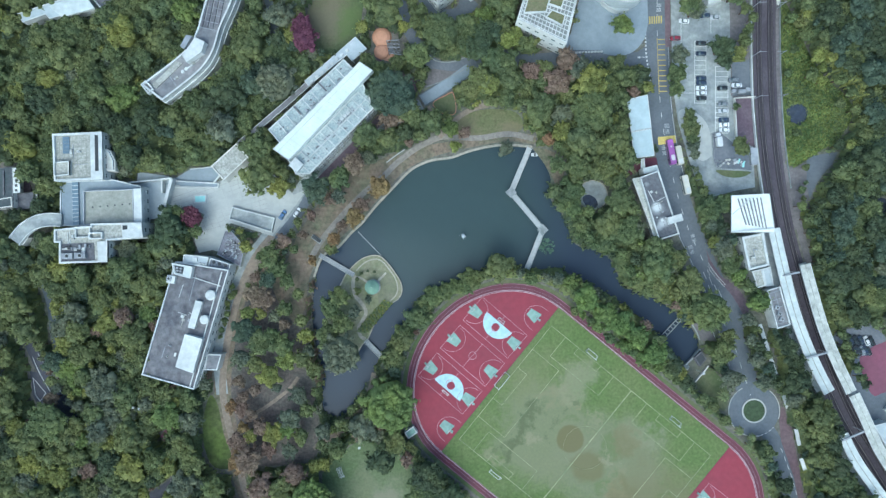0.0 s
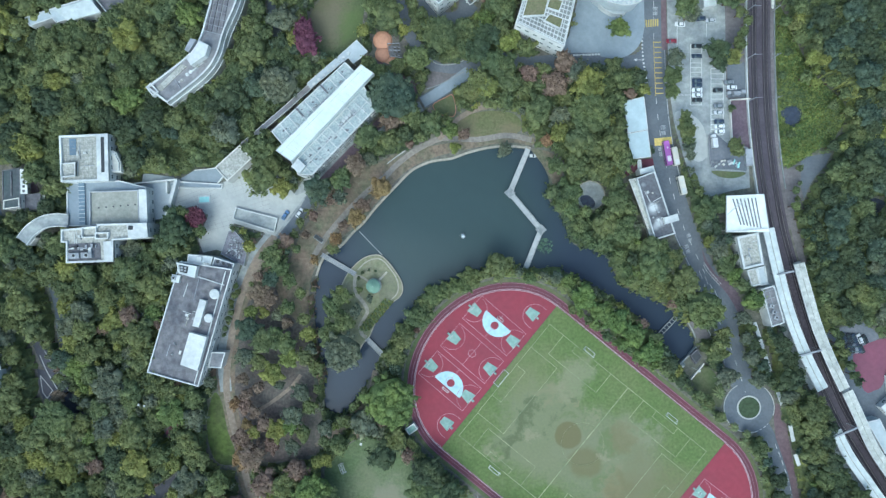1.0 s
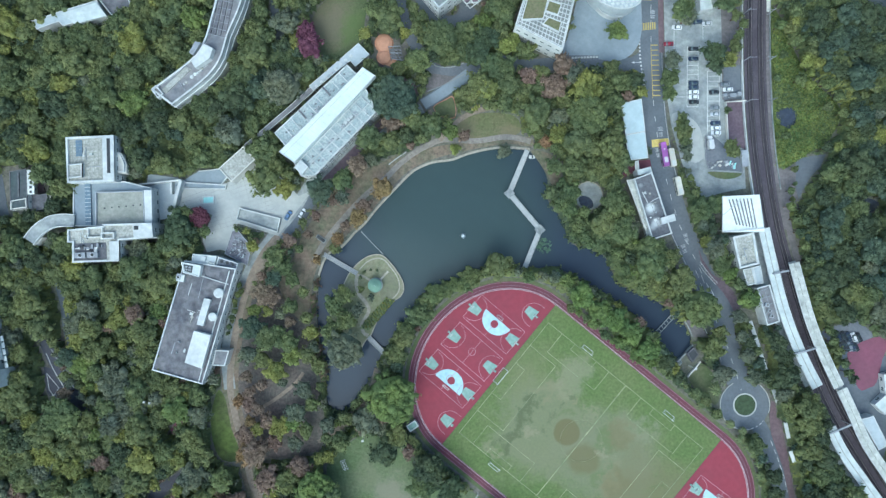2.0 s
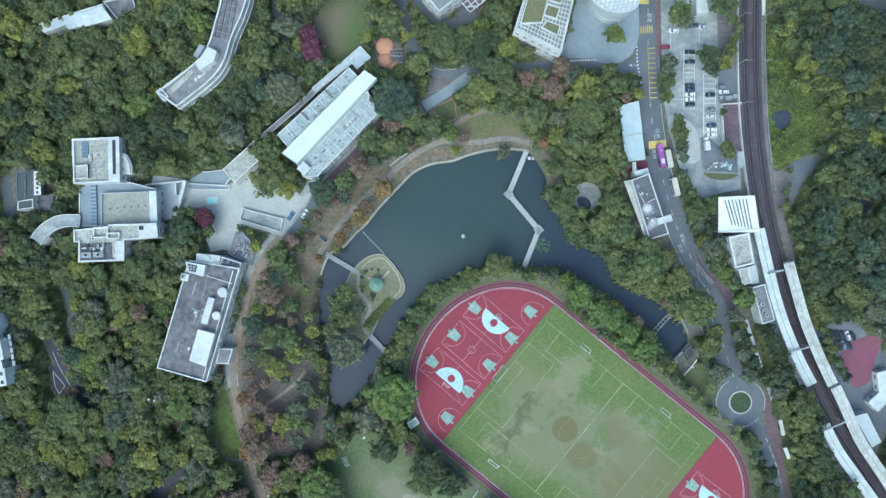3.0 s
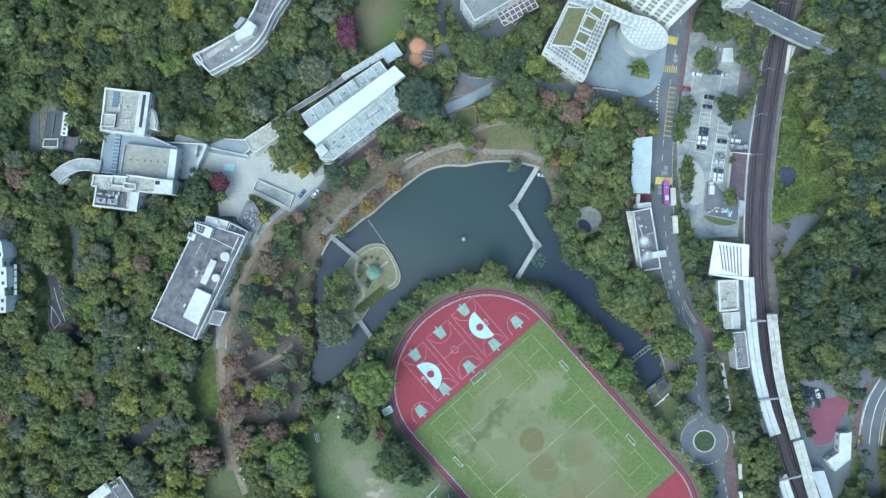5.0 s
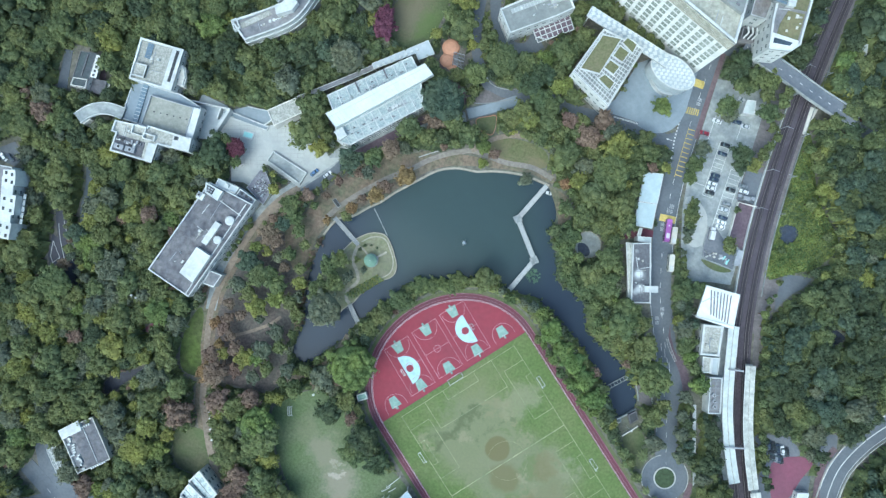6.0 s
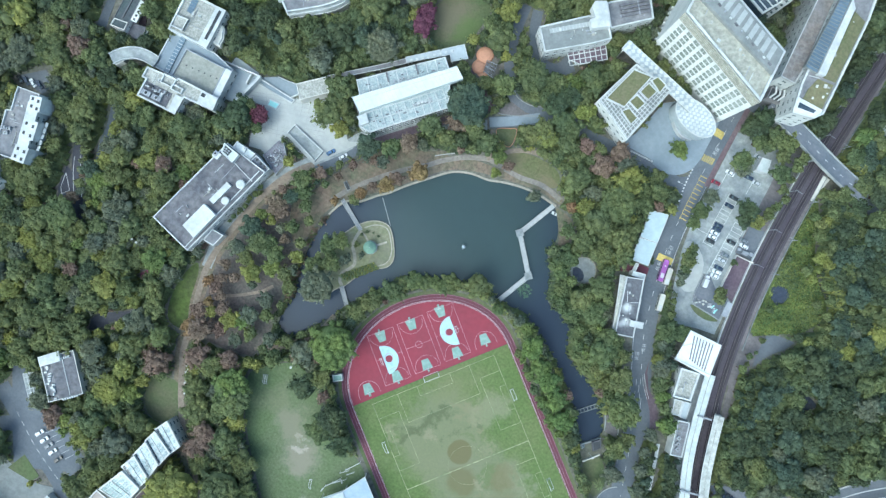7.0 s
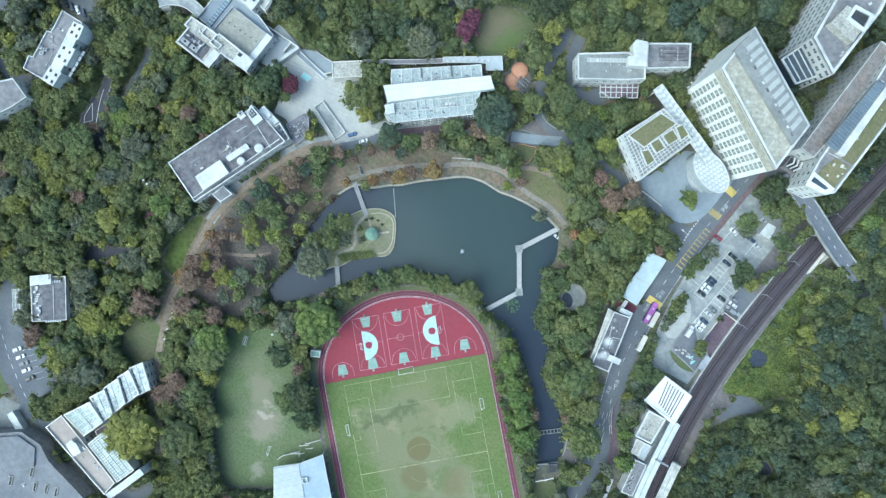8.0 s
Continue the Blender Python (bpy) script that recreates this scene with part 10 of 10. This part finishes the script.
def woods():
    """Fill the free ground with trees, nearest first, as one woodland."""
    cell, grid, spots = 12.0, {}, []

    def near(x, y):
        for i in range(-1, 2):
            for j in range(-1, 2):
                yield from grid.get((int(x // cell) + i, int(y // cell) + j), ())

    for x, y, r in PLANTED:
        for i in range(-1, 2):
            for j in range(-1, 2):
                grid.setdefault((int(x // cell) + i, int(y // cell) + j), []).append((x, y, r))
    for radius, tries in ((6.2, 12000), (5.0, 18000), (3.7, 20000), (2.6, 24000), (1.7, 30000)):
        pts = rng.uniform(-256, 256, (tries, 2))
        rad = radius * rng.uniform(0.8, 1.2, tries)
        for (x, y), r in zip(pts, rad):
            if math.hypot(x, y) > 256 or (r > 3.0 and x < 60 and thin(x, y)) or taken(x, y, r * (0.74 if r > 3 else 0.64)) or any(math.hypot(x - a, y - b) < (r + c) * 0.64 for a, b, c in near(x, y)):
                continue
            grid.setdefault((int(x // cell), int(y // cell)), []).append((x, y, r))
            spots.append((x, y, r))
    return spots


SPOTS = woods()


def woodland(spots):
    vs, ts, tm, k = [], [], [], 0
    trunks = Geo()
    for x, y, r in spots:
        v, t = CROWNS[rng.integers(len(CROWNS))] if r > 4.0 and math.hypot(x, y) < 215 else SMALL[rng.integers(len(SMALL))] if r > 2.2 else TINY[rng.integers(2)]
        a, c = rng.uniform(0, math.tau), zone_colour(x, y)
        h = 3.2 + r * 0.5 + rng.uniform(0, 1.4)
        sx = rng.uniform(0.9, 1.15)
        rot = np.array([[sx * math.cos(a), -math.sin(a), 0], [sx * math.sin(a), math.cos(a), 0], [0, 0, rng.uniform(0.85, 1.2)]])
        vs.append((v @ rot.T) * r + (x, y, h)), ts.append(t + k), tm.append(np.full(len(t), c))
        k += len(v)
        trunks.cyl((x, y), 0.07 * r, -0.2, h, 5, 0.04 * r)
    top = thing("woodland", "dense mixed broadleaf woodland covering the slopes", "woodland", kind="stuff")
    part("crowns", fast_mesh("crowns", np.concatenate(vs), np.concatenate(ts), PALETTE, np.concatenate(tm)), None, top, kind="stuff")
    part("trunks", trunks, BARK, top, kind="stuff")


def lumpy(name, label, ok, gx, gy, low, high, edge, sprays, pick, seed, swell=1.6, spray=(0.25, 0.6), share=1.0):
    """A lumpy sheet of bushes over the places that are ok, falling to the ground at its edge, with loose leaf sprays on it."""
    g = np.random.default_rng(seed)
    n = gx.shape[0]
    z = g.uniform(low, high, gx.shape) + swell * np.sin(gx * 0.31 + 2 * np.sin(gy * 0.17)) * np.cos(gy * 0.27)
    z = z * share
    depth, cur = np.zeros(gx.shape), ok.copy()
    for k in range(edge):
        depth += cur
        nxt = cur.copy()
        for d in ((1, 0), (-1, 0), (0, 1), (0, -1)):
            nxt &= np.roll(cur, d, (0, 1))
        cur = nxt
    z = np.where(ok, z * np.clip((depth - 1) / max(edge - 1, 1), 0, 1) - 0.35 * (depth < 1.5), -0.35)
    step = gx[1, 0] - gx[0, 0]
    j = 0.36 * step
    v = np.stack([gx + g.uniform(-j, j, gx.shape), gy + g.uniform(-j, j, gx.shape), z], -1).reshape(-1, 3)
    idx = np.arange(gx.size).reshape(gx.shape)
    a, b, c, d = idx[:-1, :-1].ravel(), idx[1:, :-1].ravel(), idx[1:, 1:].ravel(), idx[:-1, 1:].ravel()
    f = ok.ravel()
    keep = f[a] & f[b] & f[c] & f[d]
    tris = np.concatenate([np.stack([a, b, c], 1)[keep], np.stack([a, c, d], 1)[keep]])
    used = np.unique(tris)
    remap = np.zeros(gx.size, int)
    remap[used] = np.arange(len(used))
    v, tris, m = v[used], remap[tris], sprays
    p = v[g.integers(len(v), size=m)] + g.uniform((-step / 2, -step / 2, 0.0), (step / 2, step / 2, 0.4), (m, 3))
    nrm = g.standard_normal((m, 3)) * 0.5 + (0, 0, 1)
    nrm /= np.linalg.norm(nrm, axis=1)[:, None]
    s = np.cross(nrm, g.standard_normal((m, 3)))
    s /= np.linalg.norm(s, axis=1)[:, None]
    t = np.cross(nrm, s)
    w = g.uniform(*spray, (m, 1))
    q = np.stack([p - s * w - t * w * 0.6, p + s * w - t * w * 0.5, p + t * w], 1).reshape(-1, 3)
    allv = np.concatenate([v, q])
    allt = np.concatenate([tris, np.arange(3 * m).reshape(m, 3) + len(v)])
    cen = allv[allt[:, 0]]
    tagged(part(name, fast_mesh(name, allv, allt, PALETTE, pick(cen, g)), None), label, "bushes", kind="stuff")


def wood_tones(cen, g):
    patch = np.sin(cen[:, 0] * 0.09 + 1.3 * np.sin(cen[:, 1] * 0.07)) + np.cos(cen[:, 1] * 0.11 + cen[:, 0] * 0.03) + 0.5 * g.standard_normal(len(cen))
    kind = np.where(patch > 1.9, YELLOW, np.where(patch > 0.2, OLIVE, np.where(patch < -1.5, DEEP, GREEN)))
    w0 = Vector((-74.9, -37.5))
    brown = np.hypot(cen[:, 0] - w0.x, (cen[:, 1] - w0.y) * 0.6) < 26
    return np.where(brown & (g.random(len(cen)) < 0.6), BROWN, kind)


def grid(x0, x1, y0, y1, step):
    return np.meshgrid(np.arange(x0, x1, step), np.arange(y0, y1, step), indexing="ij")


def at_cells(mask, gx, gy):
    return mask[np.clip((gx + HALF).astype(int), 0, 599), np.clip((gy + HALF).astype(int), 0, 599)]


gx, gy = grid(-254, 254, -254, 254, 1.4)
WILD = at_cells(~(TAKEN | BARE | SOFT), gx, gy) & (np.hypot(gx, gy) < 254)
# Bush layer set high and in lighter greens, to brighten the gaps between crowns.
lumpy("undergrowth_bushes", "green bush layer raised to lighten the gaps between the trees", WILD, gx, gy, 3.8, 6.4, 3, 150000, wood_tones, 21, 1.6, (0.3, 0.75), np.where(thin(gx, gy) & (gx < 60), 0.3, 1.0))
# tall weeds on the meadow
SOFT_HELD = SOFT.copy()
SOFT[:] = False
keep_soft(spline([(143.7, 104.3), (147.6, 101.9), (151.4, 92.3), (155.7, 82.7), (162.9, 73.0), (170.1, 67.0), (174.0, 61.0), (172.5, 52.6), (166.5, 44.7), (158.0, 40.6), (148.9, 35.0), (146.3, 37.0), (145.6, 63.4), (143.9, 92.3)], 3, True))
MEADOW_CELLS = SOFT.copy()
SOFT[:] = False
keep_soft(spline([(147.5, 60.0), (150.9, 61.2), (154.5, 60.0), (154.7, 56.7), (151.6, 54.0), (148.4, 55.2)], 4, True))
MEADOW_CELLS &= ~SOFT
SOFT[:] = SOFT_HELD
mx, my = grid(128, 182, 32, 118, 0.9)
lumpy("meadow_weeds", "tall bright green weeds on the meadow", at_cells(MEADOW_CELLS, mx, my), mx, my, 0.3, 1.9, 3, 26000, lambda cen, g: np.where(np.sin(cen[:, 0] * 0.21 + np.sin(cen[:, 1] * 0.17)) + np.cos(cen[:, 1] * 0.15) + 0.9 * g.standard_normal(len(cen)) > -0.3, np.where(g.random(len(cen)) < 0.55, YELLOW, BRIGHT), np.where(g.random(len(cen)) < 0.4, YELLOW, np.where(g.random(len(cen)) < 0.5, GREEN, OLIVE))), 22, 0.7, (0.25, 0.55))
# woods in the distance: a lumpy floor and low domes of leaves
fx, fy = grid(-700, 700, -700, 700, 7.0)
FAR = np.hypot(fx, fy)
lumpy("far_undergrowth", "distant wooded ground beyond the campus", (FAR > 246) & (FAR < 690), fx, fy, 3.0, 7.0, 2, 100, lambda cen, g: np.full(len(cen), DEEP), 23, 2.0)


def far_woods(n=5200):
    g = np.random.default_rng(31)
    v0, f0 = ICO[1]
    vs, ts, tm, k = [], [], [], 0
    for i in range(n):
        a, d = g.uniform(0, math.tau), math.sqrt(g.uniform(252 ** 2, 640 ** 2))
        r = g.uniform(3.5, 7.0)
        vs.append(v0 * (1 + 0.14 * g.standard_normal((len(v0), 1))) * (r, r, r * 0.75) + (d * math.cos(a), d * math.sin(a), g.uniform(5, 8)))
        ts.append(f0 + k), tm.append(np.full(len(f0), g.choice((DEEP, GREEN, GREEN, OLIVE, BLUE))))
        k += len(v0)
    tagged(part("far_woods", fast_mesh("far_woods", np.concatenate(vs), np.concatenate(ts), PALETTE, np.concatenate(tm)), None), "distant broadleaf woods round the campus", "woods", kind="stuff")


far_woods(2600)
# the nearest trees round the lake stand singly, the others make up the woodland
SPOTS.sort(key=lambda s: math.hypot(s[0] - 20, s[1] - 5))
for x, y, r in SPOTS[:24]:
    tree(x, y, r, zone_colour(x, y))
woodland(SPOTS[24:])
